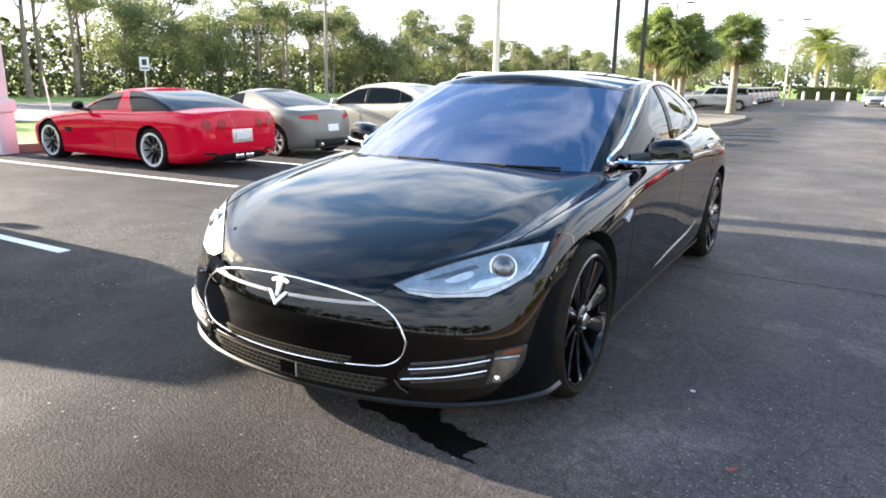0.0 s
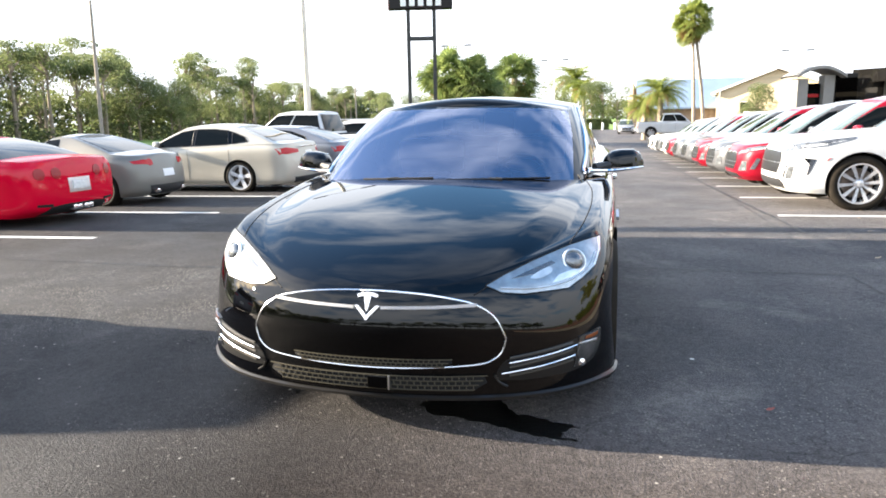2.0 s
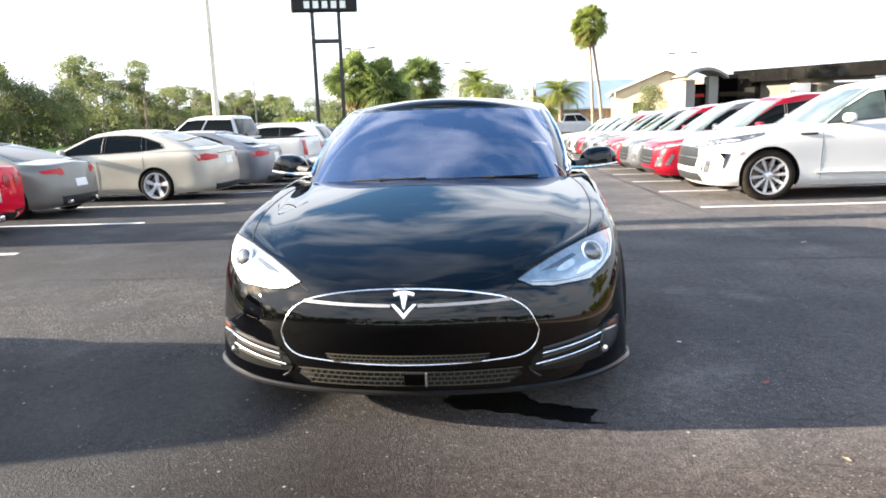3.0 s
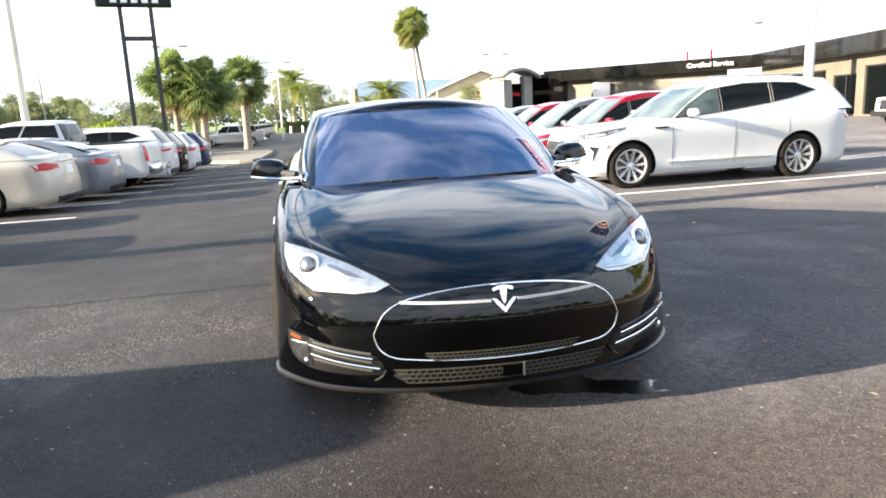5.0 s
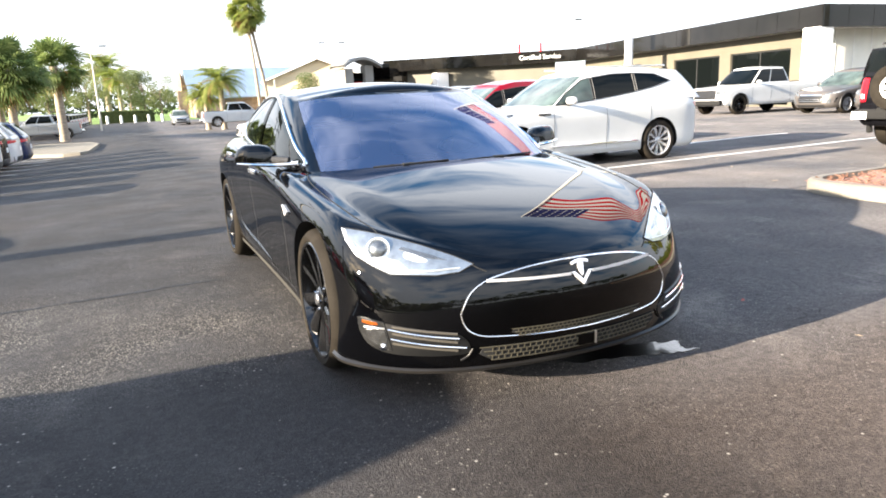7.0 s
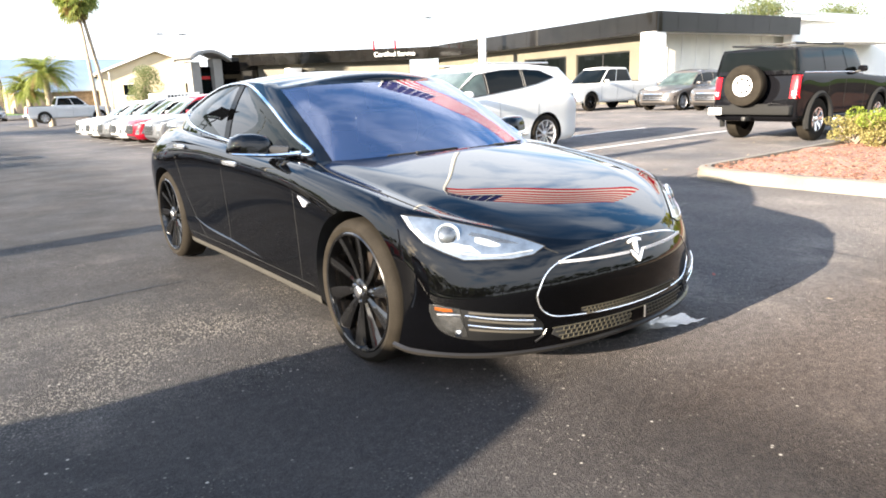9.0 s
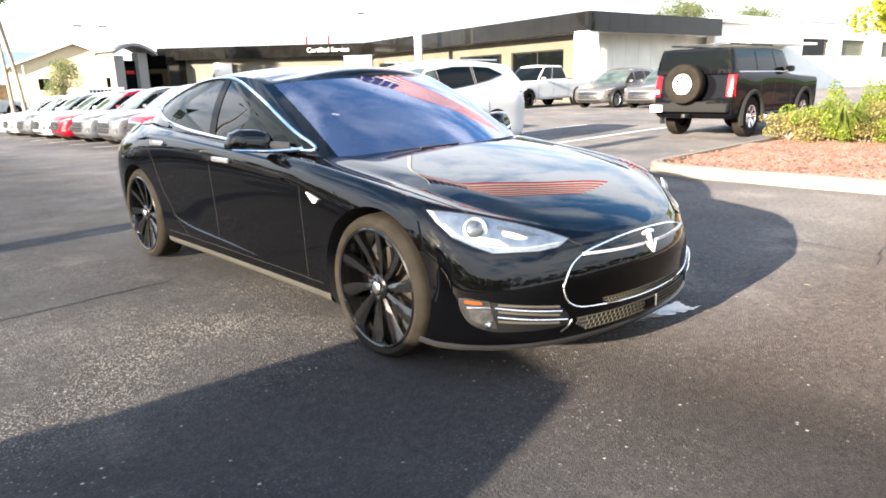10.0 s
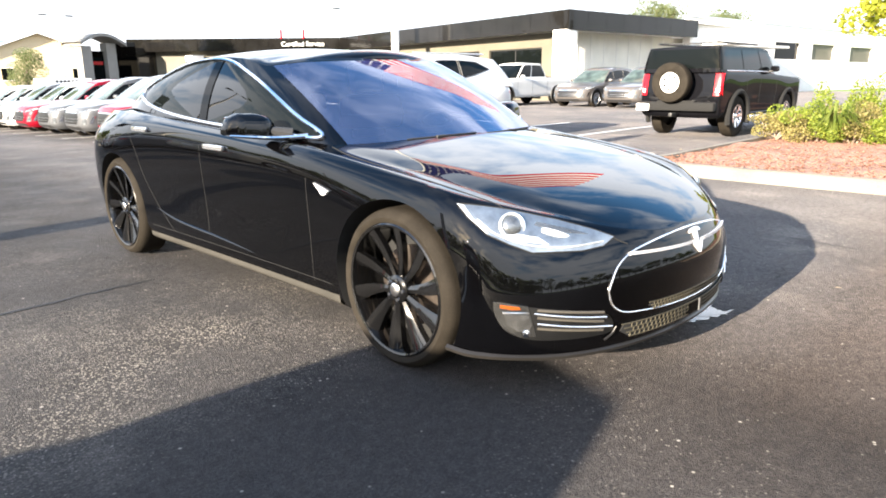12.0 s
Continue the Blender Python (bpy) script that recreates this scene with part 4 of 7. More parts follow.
HERO = [  # level curves from the splitter edge up to the shoulder crest; stations from the nose round to the tail
    [(0, -.825, .160), (.25, -.81, .160), (.50, -.755, .160), (.725, -.645, .162), (.895, -.47, .168), (.935, -.33, .175), (.935, 0, .18), (.91, .42, .18),
     (.905, .75, .18), (.905, 1.6, .18), (.91, 2.4, .18), (.93, 2.96, .18), (.915, 3.4, .2), (.80, 3.8, .24), (.5, 3.95, .26), (0, 3.98, .26)],
    [(0, -.862, .202), (.25, -.847, .202), (.51, -.79, .202), (.75, -.675, .205), (.92, -.49, .21), (.96, -.345, .215), (.962, 0, .24), (.945, .42, .26),
     (.94, .75, .27), (.94, 1.6, .27), (.95, 2.4, .27), (.965, 2.96, .28), (.95, 3.4, .28), (.83, 3.82, .3), (.5, 4.0, .32), (0, 4.03, .32)],
    [(0, -.905, .44), (.26, -.885, .44), (.52, -.798, .435), (.745, -.67, .43), (.895, -.50, .44), (.948, -.33, .46), (.972, 0, .52), (.962, .42, .52),
     (.948, .75, .5), (.943, 1.6, .47), (.955, 2.4, .5), (1.0, 2.96, .56), (.985, 3.4, .52), (.85, 3.82, .5), (.5, 4.02, .5), (0, 4.06, .5)],
    [(0, -.873, .565), (.25, -.856, .565), (.47, -.773, .575), (.69, -.645, .59), (.868, -.465, .625), (.925, -.32, .67), (.952, 0, .73), (.960, .42, .79),
     (.962, .75, .83), (.962, 1.6, .86), (.970, 2.4, .90), (1.0, 2.96, .90), (.975, 3.4, .82), (.83, 3.78, .8), (.5, 3.97, .82), (0, 4.01, .82)],
    [(0, -.842, .622), (.22, -.826, .624), (.42, -.742, .648), (.62, -.57, .705), (.79, -.395, .757), (.868, -.26, .79), (.885, 0, .835), (.893, .42, .885),
     (.900, .75, .925), (.905, 1.6, .962), (.905, 2.4, 1.01), (.885, 2.96, 1.03), (.80, 3.4, 1.02), (.68, 3.75, 1.0), (.42, 3.90, 1.01), (0, 3.95, 1.02)]]
HERO_MID = [(0, -.842, .622), (0, -.80, .652), (0, -.68, .705), (0, -.50, .762), (0, -.30, .815), (0, -.17, .845), (0, .05, .89), (0, .36, .948),
            (0, .70, .97), (0, 1.6, .98), (0, 2.4, 1.03), (0, 2.96, 1.05), (0, 3.4, 1.05), (0, 3.75, 1.03), (0, 3.9, 1.02), (0, 3.95, 1.02)]
HERO_BASE = [(0, .345, .930), (.30, .38, .928), (.58, .47, .922), (.745, .58, .915), (.80, .72, .92), (.838, 1.1, .945), (.85, 1.6, .96), (.85, 2.1, .99),
             (.835, 2.6, 1.02), (.785, 3.0, 1.04), (.66, 3.4, 1.035), (.42, 3.62, 1.03), (0, 3.70, 1.03)]
HERO_RAIL = [(0, 1.13, 1.352), (.30, 1.16, 1.35), (.54, 1.25, 1.34), (.655, 1.39, 1.325), (.675, 1.52, 1.345), (.68, 1.7, 1.362), (.678, 1.95, 1.37), (.67, 2.2, 1.36),
             (.655, 2.45, 1.33), (.62, 2.72, 1.285), (.55, 2.88, 1.26), (.33, 2.97, 1.265), (0, 3.0, 1.27)]


def hood_shape(row, q):
    """A flat bonnet middle bounded by a clear crease, a shallow valley beyond it, then the wing crest."""
    x, y = row[:, 0], row[:, 1]
    ahead = np.clip((y + 0.86) / 0.3, 0, 1)
    crease = np.interp(y, [-0.80, -0.74, -0.55, -0.36, 0.0, 0.79], [0.43, 0.477, 0.535, 0.566, 0.645, 0.76])
    edge = np.interp(y, [-0.74, -0.57, -0.395, -0.26, 0.0, 0.42, 0.75], [0.50, 0.66, 0.80, 0.868, 0.885, 0.893, 0.90])
    valley = crease + 0.55 * (edge - crease)
    down, up = (x - crease) / np.maximum(valley - crease, 0.02), (edge - x) / np.maximum(edge - valley, 0.02)
    k = 14.0
    soft = -np.log(np.exp(-k * np.clip(down, -2, 3)) + np.exp(-k * np.clip(up, -2, 3))) / k
    soft = np.log1p(np.exp(k * soft)) / k
    depth = 0.017 * np.clip((edge - crease) / 0.25, 0, 1)
    return -ahead * depth * soft * np.clip(q / 0.06, 0, 1)


def saloon():
    car = thing("black_saloon", pose(0, 0, 0), "glossy black electric saloon car parked in the open lot aisle", "car")
    us = np.concatenate([np.linspace(0, 8, 121), np.linspace(8, 15, 71)[1:]])
    bm = skin(body_rows(HERO, HERO_MID, us, 44, 66, hood_shape, 6.0, True))
    bvh = BVHTree.FromBMesh(bm)
    me = cut(finish(bm, "body", BLACK_PAINT, True), [(sx * 0.60, sx * 1.2, y, 0.352, r) for y, r in ((0, 0.392), (2.96, 0.388)) for sx in (1, -1)], "body")
    body = part("body", me, parent=car, label="gloss black painted lower body")
    cab = Cabin(HERO_BASE, HERO_RAIL, 0.028, 0.062)
    cus = np.concatenate([np.linspace(0, 2.86, 40), np.linspace(2.86, 12, 84)[1:]])
    T0, T1 = 0.0, 17 / 18

    def open_cell(u, t):
        return u < 2.86 and T0 <= t < T1
    whole = cab.shell(cus, 19, 14)
    roof_bvh = BVHTree.FromBMesh(whole)
    whole.free()
    part("roof", cab.shell(cus, 19, 14, open_cell), BLACK_PAINT, car, "gloss black roof and pillars", smooth=True)
    part("windscreen", cab.patch(0, 2.86, T0, T1, 0.002, 40, 18, True), SCREEN_GLASS, car, "clear windscreen mirroring the blue sky", smooth=True)
    # black screen surround
    for t0, t1, u1 in ((T0, 0.055, 2.86), (0.90, T1, 2.86)):
        part("screen_band", cab.patch(0, u1, t0, t1, -0.002, 40, 4, True), GLOSS_BLACK, car, smooth=True)
    for sx in (1, -1):
        bm = cab.patch(2.62, 2.86, T0, T1, -0.002, 5, 16)
        part("screen_band", bm if sx > 0 else mirrored_bm(bm), GLOSS_BLACK, car, smooth=True)
    # side windows
    for sx in (1, -1):
        arch = [(.86, .70, .952), (.86, 1.0, .957), (.86, 1.6, .978), (.86, 2.1, 1.008), (.84, 2.46, 1.042), (.8, 2.74, 1.085), (.75, 2.90, 1.135), (.72, 2.85, 1.185),
                (.68, 2.62, 1.262), (.67, 2.3, 1.328), (.67, 1.98, 1.352), (.67, 1.72, 1.338), (.69, 1.48, 1.275), (.73, 1.22, 1.182), (.79, .92, 1.05)]
        full = smooth_line(arch, 72, True)
        full = [(p[0] * sx, p[1], p[2]) for p in full]
        line = on_skin(roof_bvh, full, (-sx, 0, 0), 0.006)
        part("window_trim", tube_mesh("window_trim", line + line[:1], 0.0115, CHROME, 8), parent=car, label="bright chrome window surround")
        front_pane = [p for p in full if p[1] <= 1.80]
        rear_pane = [p for p in full if p[1] >= 1.88]
        ring = sorted(front_pane, key=lambda p: math.atan2(p[2] - 1.08, p[1] - 1.42))
        part("front_side_window", ring_patch(roof_bvh, ring, (-sx, 0, 0), 0.003, 6), WINDOW, car, "dark tinted side window", smooth=True)
        ring = sorted(rear_pane, key=lambda p: math.atan2(p[2] - 1.16, p[1] - 2.3))
        part("rear_side_window", ring_patch(roof_bvh, ring, (-sx, 0, 0), 0.003, 6), WINDOW, car, "dark tinted side window", smooth=True)
        post = on_skin(roof_bvh, [(sx * .8, 1.84, z) for z in np.linspace(0.985, 1.35, 8)], (-sx, 0, 0), 0.004)
        vs = [(p.x, p.y + dy, p.z) for p in post for dy in (-0.045, 0.045)]
        part("door_post", mesh_of("door_post", vs, [(2 * i, 2 * i + 1, 2 * i + 3, 2 * i + 2) for i in range(7)], GLOSS_BLACK), parent=car)
    # nose cover with bright rim, bar and emblem
    oval = [(0, .609), (.2, .600), (.345, .577), (.425, .550), (.487, .506), (.524, .44), (.528, .41), (.508, .36), (.455, .328), (.36, .318), (.18, .310), (0, .307)]
    half = [(x, -0.9, z) for x, z in oval]
    ring = smooth_line(half + [(-x, y, z) for x, y, z in half[-2:0:-1]], 96, True)
    nose = part("nose_cover", ring_patch(bvh, ring, (0, 1, 0), 0.004, 10), NOSE_BLACK, body, "gloss black oval nose cover", smooth=True)
    line = on_skin(bvh, ring, (0, 1, 0), 0.004)
    part("nose_rim", tube_mesh("nose_rim", line + line[:1], 0.0034, THIN_CHROME, 8), parent=nose, label="chrome rim round the nose cover")

    def ribbon(pts, push, half_w, off, mat, name, host, vertical=(0, 0, 1)):
        c = on_skin(bvh, pts, push, off + 0.004)
        base = on_skin(bvh, pts, push, -0.004)
        v = Vector(vertical)
        vs, fs = [], []
        for p, q in zip(c, base):
            vs += [p + v * half_w, p - v * half_w, q - v * half_w * 1.3, q + v * half_w * 1.3]
        for i in range(len(c) - 1):
            for k in range(4):
                fs.append((4 * i + k, 4 * i + (k + 1) % 4, 4 * i + 4 + (k + 1) % 4, 4 * i + 4 + k))
        fs += [(0, 1, 2, 3), tuple(4 * (len(c) - 1) + k for k in (3, 2, 1, 0))]
        return part(name, mesh_of(name, vs, fs, mat), parent=host)
    for sx in (1, -1):
        ribbon([(sx * x, -0.9, .546 + .007 * (x / .41)) for x in np.linspace(0.055, 0.415, 16)], (0, 1, 0), 0.0062, 0.012, BRIGHT, "nose_bar", nose)
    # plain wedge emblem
    for shape in ([(-.052, .593), (-.03, .600), (0, .603), (.03, .600), (.052, .593), (.047, .583), (.018, .589), (-.018, .589), (-.047, .583)],
                  [(-.017, .586), (.017, .586), (.011, .56), (.006, .535), (0, .525), (-.006, .535), (-.011, .56)],
                  [(-.062, .549), (-.045, .549), (-.02, .528), (0, .507), (.02, .528), (.045, .549), (.062, .549), (.045, .532), (.02, .508), (0, .488), (-.02, .508), (-.045, .532)]):
        bm = bmesh.new()
        front = [bm.verts.new(p) for p in on_skin(bvh, [(x * .82, -.9, .55 + (z - .55) * .86 + .004) for x, z in shape], (0, 1, 0), 0.016)]
        back = [bm.verts.new(p) for p in on_skin(bvh, [(x * .82, -.9, .55 + (z - .55) * .86 + .004) for x, z in shape], (0, 1, 0), -0.004)]
        bm.faces.new(front)
        for i in range(len(front)):
            j = (i + 1) % len(front)
            bm.faces.new((front[i], back[i], back[j], front[j]))
        part("emblem", bm, BRIGHT, nose, "small chrome wedge emblem")

    # mesh openings: dark backing with a net of small bars
    def net(name, x0, x1, z0, z1, taper, pitch, host):
        y0 = -0.9
        border = [(x0 + taper, y0, z0), (0 if x0 < 0 < x1 else (x0 + x1) / 2, y0, z0 - 0.004), (x1 - taper, y0, z0), (x1, y0, (z0 + z1) / 2), (x1 - taper * 0.3, y0, z1),
                  (x0 + taper * 0.3, y0, z1), (x0, y0, (z0 + z1) / 2)]
        fine = []
        for i in range(len(border)):
            a, b = Vector(border[i]), Vector(border[(i + 1) % len(border)])
            fine += [a.lerp(b, k / 8) for k in range(8)]
        back = part(name, ring_patch(bvh, fine, (0, 1, 0), 0.005, 5), WELL, host, smooth=True)
        bars = []
        nz = max(2, round((z1 - z0) / pitch))
        for j in range(nz + 1):
            z = z0 + (z1 - z0) * j / nz
            inset = taper * (1 - j / nz)
            line = on_skin(bvh, [(x, y0, z) for x in np.linspace(x0 + inset, x1 - inset, 24)], (0, 1, 0), 0.007)
            bars.append(tube(line, 0.0026, 4))
        nx = round((x1 - x0) / (pitch * 1.35))
        for j in range(nz):
            for i in range(nx):
                x = x0 + (x1 - x0) * (i + (0.5 if j % 2 else 0.0)) / nx
                if abs(x) > max(abs(x0), abs(x1)) - taper:
                    continue
                za, zb = z0 + (z1 - z0) * j / nz, z0 + (z1 - z0) * (j + 1) / nz
                bars.append(tube(on_skin(bvh, [(x, y0, za), (x, y0, zb)], (0, 1, 0), 0.007), 0.0026, 4))
        part("mesh_net", joined("mesh_net", bars, NET), parent=back, label="fine dark grille mesh")
        return back
    net("upper_grille", -.33, .33, .318, .348, .03, .015, nose)
    net("lower_grille", -.46, .46, .215, .275, .05, .020, body)
    part("tow_cover", boxed((0.085, 0.02, 0.055), (0.03, -0.876, 0.245), 0.006), GLOSS_BLACK, body)
    part("tow_cover", boxed((0.008, 0.026, 0.058), (0.078, -0.876, 0.245), 0.002), SATIN, body)

    for sx in (1, -1):
        tag = lambda pts: [(p[0] * sx, p[1], p[2]) for p in pts]
        # head lamp
        rim = [(.448, -.756, .622), (.52, -.70, .658), (.62, -.60, .697), (.75, -.455, .735), (.886, -.318, .762), (.90, -.40, .722), (.888, -.49, .668),
               (.83, -.545, .625), (.765, -.60, .588), (.70, -.645, .586), (.60, -.71, .584), (.515, -.752, .596)]
        dense = []
        for i in range(len(rim)):
            a, b = Vector(rim[i]), Vector(rim[(i + 1) % len(rim)])
            dense += [tuple(a.lerp(b, k / 5)) for k in range(5)]
        push = (-sx * 0.55, 0.75, -0.35)
        lamp = part("headlight", ring_patch(bvh, tag(dense), push, 0.0035, 8), LAMP_BOWL, body, "clear glossy headlight", smooth=True)
        edge = on_skin(bvh, tag(dense), push, 0.002)
        part("lamp_gap", tube_mesh("lamp_gap", edge + edge[:1], 0.003, WELL, 6), parent=lamp)
        for name, mat, pts in (("lamp_panel", LAMP_PALE, [(.868, -.342, .752), (.884, -.322, .759), (.897, -.40, .720), (.886, -.485, .670), (.872, -.478, .668), (.882, -.40, .712)]),
                               ("lamp_panel", LAMP_DARK, [(.545, -.70, .640), (.60, -.645, .660), (.69, -.56, .690), (.70, -.55, .676), (.62, -.635, .645)]),
                               ("lamp_panel", LAMP_PALE, [(.70, -.63, .612), (.77, -.57, .626), (.83, -.515, .65), (.79, -.525, .655), (.72, -.59, .638)])):
            fine = []
            for i in range(len(pts)):
                a, b = Vector(pts[i]), Vector(pts[(i + 1) % len(pts)])
                fine += [tuple(a.lerp(b, k / 5)) for k in range(5)]
            part(name, ring_patch(bvh, tag(fine), push, 0.0052, 4), mat, lamp, smooth=True)
        c, nr = on_skin(bvh, tag([(.765, -.49, .672)]), push, 0.004)[0], Vector((sx * 0.45, -0.8, 0.4)).normalized()
        turn = nr.to_track_quat("X", "Z").to_matrix().to_4x4()
        rings = [lathe([(0.053, 0.0), (0.051, 0.010), (0.046, 0.011), (0.041, 0.004)], 36)]
        part("lamp_ring", joined("lamp_ring", rings, LAMP_PALE), parent=lamp, m=Matrix.Translation(c) @ turn)
        part("projector_lens", joined("projector_lens", [lathe([(0.042, 0.002), (0.036, 0.012), (0.024, 0.019), (0.001, 0.022)], 30)], LAMP_DARK), parent=lamp,
             m=Matrix.Translation(c) @ turn)
        bright = on_skin(bvh, tag(smooth_line([(.60, -.64, .628), (.645, -.605, .655), (.68, -.575, .664), (.685, -.585, .645), (.64, -.625, .625)], 30, True)), push, 0.006)
        bm = bmesh.new()
        bm.faces.new([bm.verts.new(p) for p in bright])
        ex = bmesh.ops.extrude_face_region(bm, geom=bm.faces[:])
        bmesh.ops.translate(bm, vec=Vector(push) * 0.012, verts=[v for v in ex["geom"] if isinstance(v, bmesh.types.BMVert)])
        part("lamp_reflector", bm, LAMP_PALE, lamp)
        line = on_skin(bvh, tag(smooth_line([(.50, -.735, .607), (.62, -.685, .60), (.70, -.632, .603), (.78, -.568, .62), (.855, -.50, .665), (.872, -.42, .71)], 24)), push, 0.005)
        part("lamp_strip", tube_mesh("lamp_strip", line, 0.0035, LAMP_PALE, 6), parent=lamp)
        # bumper corner: fog lamp, dark recess, two bright blades, angled fin
        bag = smooth_line([(.885, -.515, .398), (.80, -.60, .385), (.66, -.70, .362), (.525, -.775, .332), (.492, -.79, .262), (.56, -.765, .247), (.68, -.70, .247), (.80, -.615, .257),
                           (.87, -.545, .30)], 54, True)
        push2 = (-sx * 0.5, 0.85, 0)
        recess = part("bumper_recess", ring_patch(bvh, tag(bag), push2, 0.003, 6), INLET, body, "black bumper air inlet", smooth=True)
        fog = [(.888, -.512, .402), (.845, -.565, .396), (.80, -.605, .388), (.782, -.635, .268), (.83, -.59, .268), (.868, -.545, .30), (.885, -.52, .345)]
        dense = []
        for i in range(len(fog)):
            a, b = Vector(fog[i]), Vector(fog[(i + 1) % len(fog)])
            dense += [tuple(a.lerp(b, k / 5)) for k in range(5)]
        fl = part("fog_lamp", ring_patch(bvh, tag(dense), push2, 0.006, 5), FOG_BODY, recess, "clear fog lamp with amber upper part", smooth=True)
        amber = [(.872, -.53, .394), (.845, -.562, .390), (.824, -.582, .387), (.82, -.586, .376), (.845, -.56, .375), (.872, -.531, .381)]
        part("turn_lens", ring_patch(bvh, tag(amber), push2, 0.009, 3), AMBER_LENS, fl, smooth=True)
        bowl = [(.862, -.545, .352), (.83, -.575, .358), (.80, -.608, .352), (.792, -.62, .318), (.80, -.61, .29), (.83, -.585, .29), (.858, -.553, .315)]
        part("fog_bowl", ring_patch(bvh, tag(bowl), push2, 0.009, 3), PLATE_GLOSS, fl, smooth=True)
        slot = [(.868, -.538, .366), (.80, -.607, .366), (.798, -.609, .360), (.866, -.54, .359)]
        part("lamp_shelf", ring_patch(bvh, tag(slot), push2, 0.0095, 2), SATIN, fl)
        eye = on_skin(bvh, tag([(.806, -.60, .283)]), push2, 0.008)[0]
        part("fog_eye", joined("fog_eye", [lathe([(0.016, -0.004), (0.015, 0.004), (0.001, 0.009)], 20)], CHROME), parent=fl,
             m=Matrix.Translation(eye) @ Vector((sx * 0.4, -0.85, 0)).to_track_quat("X", "Z").to_matrix().to_4x4())
        for a, b in (((.785, -.62, .362), (.535, -.775, .325)), ((.778, -.63, .322), (.508, -.785, .283))):
            c = on_skin(bvh, tag(smooth_line([a, tuple((Vector(a) + Vector(b)) / 2 + Vector((0.01, -0.01, -0.002))), b], 12)), push2, 0.014)
            part("bumper_blade", tube_mesh("bumper_blade", c, 0.0042, THIN_CHROME, 8), parent=recess, label="thin chrome blade")
        c = on_skin(bvh, tag(smooth_line([(.487, -.795, .275), (.505, -.79, .245), (.535, -.78, .225)], 8)), (0, 1, 0), 0.008)
        part("bumper_fin", tube_mesh("bumper_fin", c, 0.005, LIP_TRIM, 8), parent=body)
        # mirror: shell, bright foot, glass
        rows = []
        for f in np.linspace(0, 1, 13):
            high = np.interp(f, [0, .06, .2, .45, .75, .92, 1], [.012, .055, .095, .106, .102, .075, .03])
            deep = np.interp(f, [0, .1, .3, .75, 1], [.03, .075, .095, .08, .03])
            x, mid, low = .898 + .232 * f, .99 + .055 * f, .962 + .010 * f
            arc = [(x - .02 * math.sin(a) * (1 - f), mid - deep * math.copysign(abs(math.cos(a)) ** .7, math.cos(a)), low + high * math.sin(a) ** .65) for a in np.linspace(0, math.pi, 15)]
            rows.append([(sx * p[0], p[1] if p[1] < mid + .05 else mid + .05, p[2]) for p in arc] + [(sx * x, mid, low - .006), (sx * arc[0][0], arc[0][1], arc[0][2])])
        bm = grid_bm(np.array(rows))
        bm.faces.new([v for v in bm.verts][:15])
        bm.faces.new([v for v in bm.verts][-17:-2])
        bmesh.ops.remove_doubles(bm, verts=bm.verts, dist=0.0005)
        mirror = part("door_mirror", bm, BLACK_PAINT, car, "black door mirror with chrome foot", smooth=True)
        foot = smooth_line([(sx * .80, .80, .956), (sx * .86, .845, .952), (sx * .94, .905, .949), (sx * 1.03, .925, .957), (sx * 1.125, .99, .966)], 14)
        part("mirror_foot", tube_mesh("mirror_foot", foot, [.016, .014, .012, .012, .011, .011, .011, .011, .010, .010, .009, .008, .007, .006], CHROME, 8), parent=mirror)
        part("mirror_arm", tube_mesh("mirror_arm", [(sx * .84, .88, .965), (sx * .95, .95, .985)], [.03, .022], TRIM, 8), parent=mirror)
        part("mirror_glass", boxed((0.17, 0.006, 0.085), (sx * 1.02, 1.068, 1.012), 0.002), CHROME, mirror)
        # sides
        for yh, zh in ((1.49, .868), (2.48, .925)):
            c = on_skin(bvh, [(sx, yh, zh)], (-sx, 0, 0), 0.008)[0]
            part("door_handle", boxed((0.026, 0.225, 0.030), (c.x, c.y, c.z), 0.009, None), HANDLE_CHROME, body, "flush chrome door handle", smooth=True)
        seams = [[(.97, .60, z) for z in np.linspace(.93, .27, 14)], [(.97, 1.68, z) for z in np.linspace(.97, .28, 14)]]
        seams.append(smooth_line([(.97, 2.45, 1.02), (.97, 2.66, .93), (.97, 2.58, .78), (.97, 2.50, .60), (.97, 2.34, .42), (.97, 2.15, .28)], 24))
        seams.append([(.97, y2, .285) for y2 in np.linspace(.45, 2.5, 24)])
        for pts in seams:
            part("door_seam", tube_mesh("door_seam", on_skin(bvh, tag(pts), (-sx, 0, 0), -0.0012), 0.0022, WELL, 6), parent=body)
        top = smooth_line([(.80, .60, .97), (.832, .40, .93), (.835, .10, .9), (.815, -.14, .86), (.79, -.30, .82), (.755, -.445, .78)], 34)
        part("bonnet_seam", tube_mesh("bonnet_seam", on_skin(bvh, tag(top), (0, 0, -1), -0.0004), 0.0032, WELL, 6), parent=body)
        front = smooth_line([(.452, -.752, .72), (.43, -.772, .70), (.405, -.79, .68)], 8)
        part("bonnet_seam", tube_mesh("bonnet_seam", on_skin(bvh, tag(front), (0, 0, -1), -0.0004), 0.0032, WELL, 6), parent=body)
        for z0, z1 in ((.372, .342), (.343, .304), (.300, .268)):
            c = on_skin(bvh, tag(smooth_line([(.775, -.63, z0), (.66, -.705, (z0 + z1) / 2), (.54, -.772, z1)], 10)), push2, 0.004)
            part("inlet_slat", tube_mesh("inlet_slat", c, 0.0055, SLAT, 6), parent=recess)
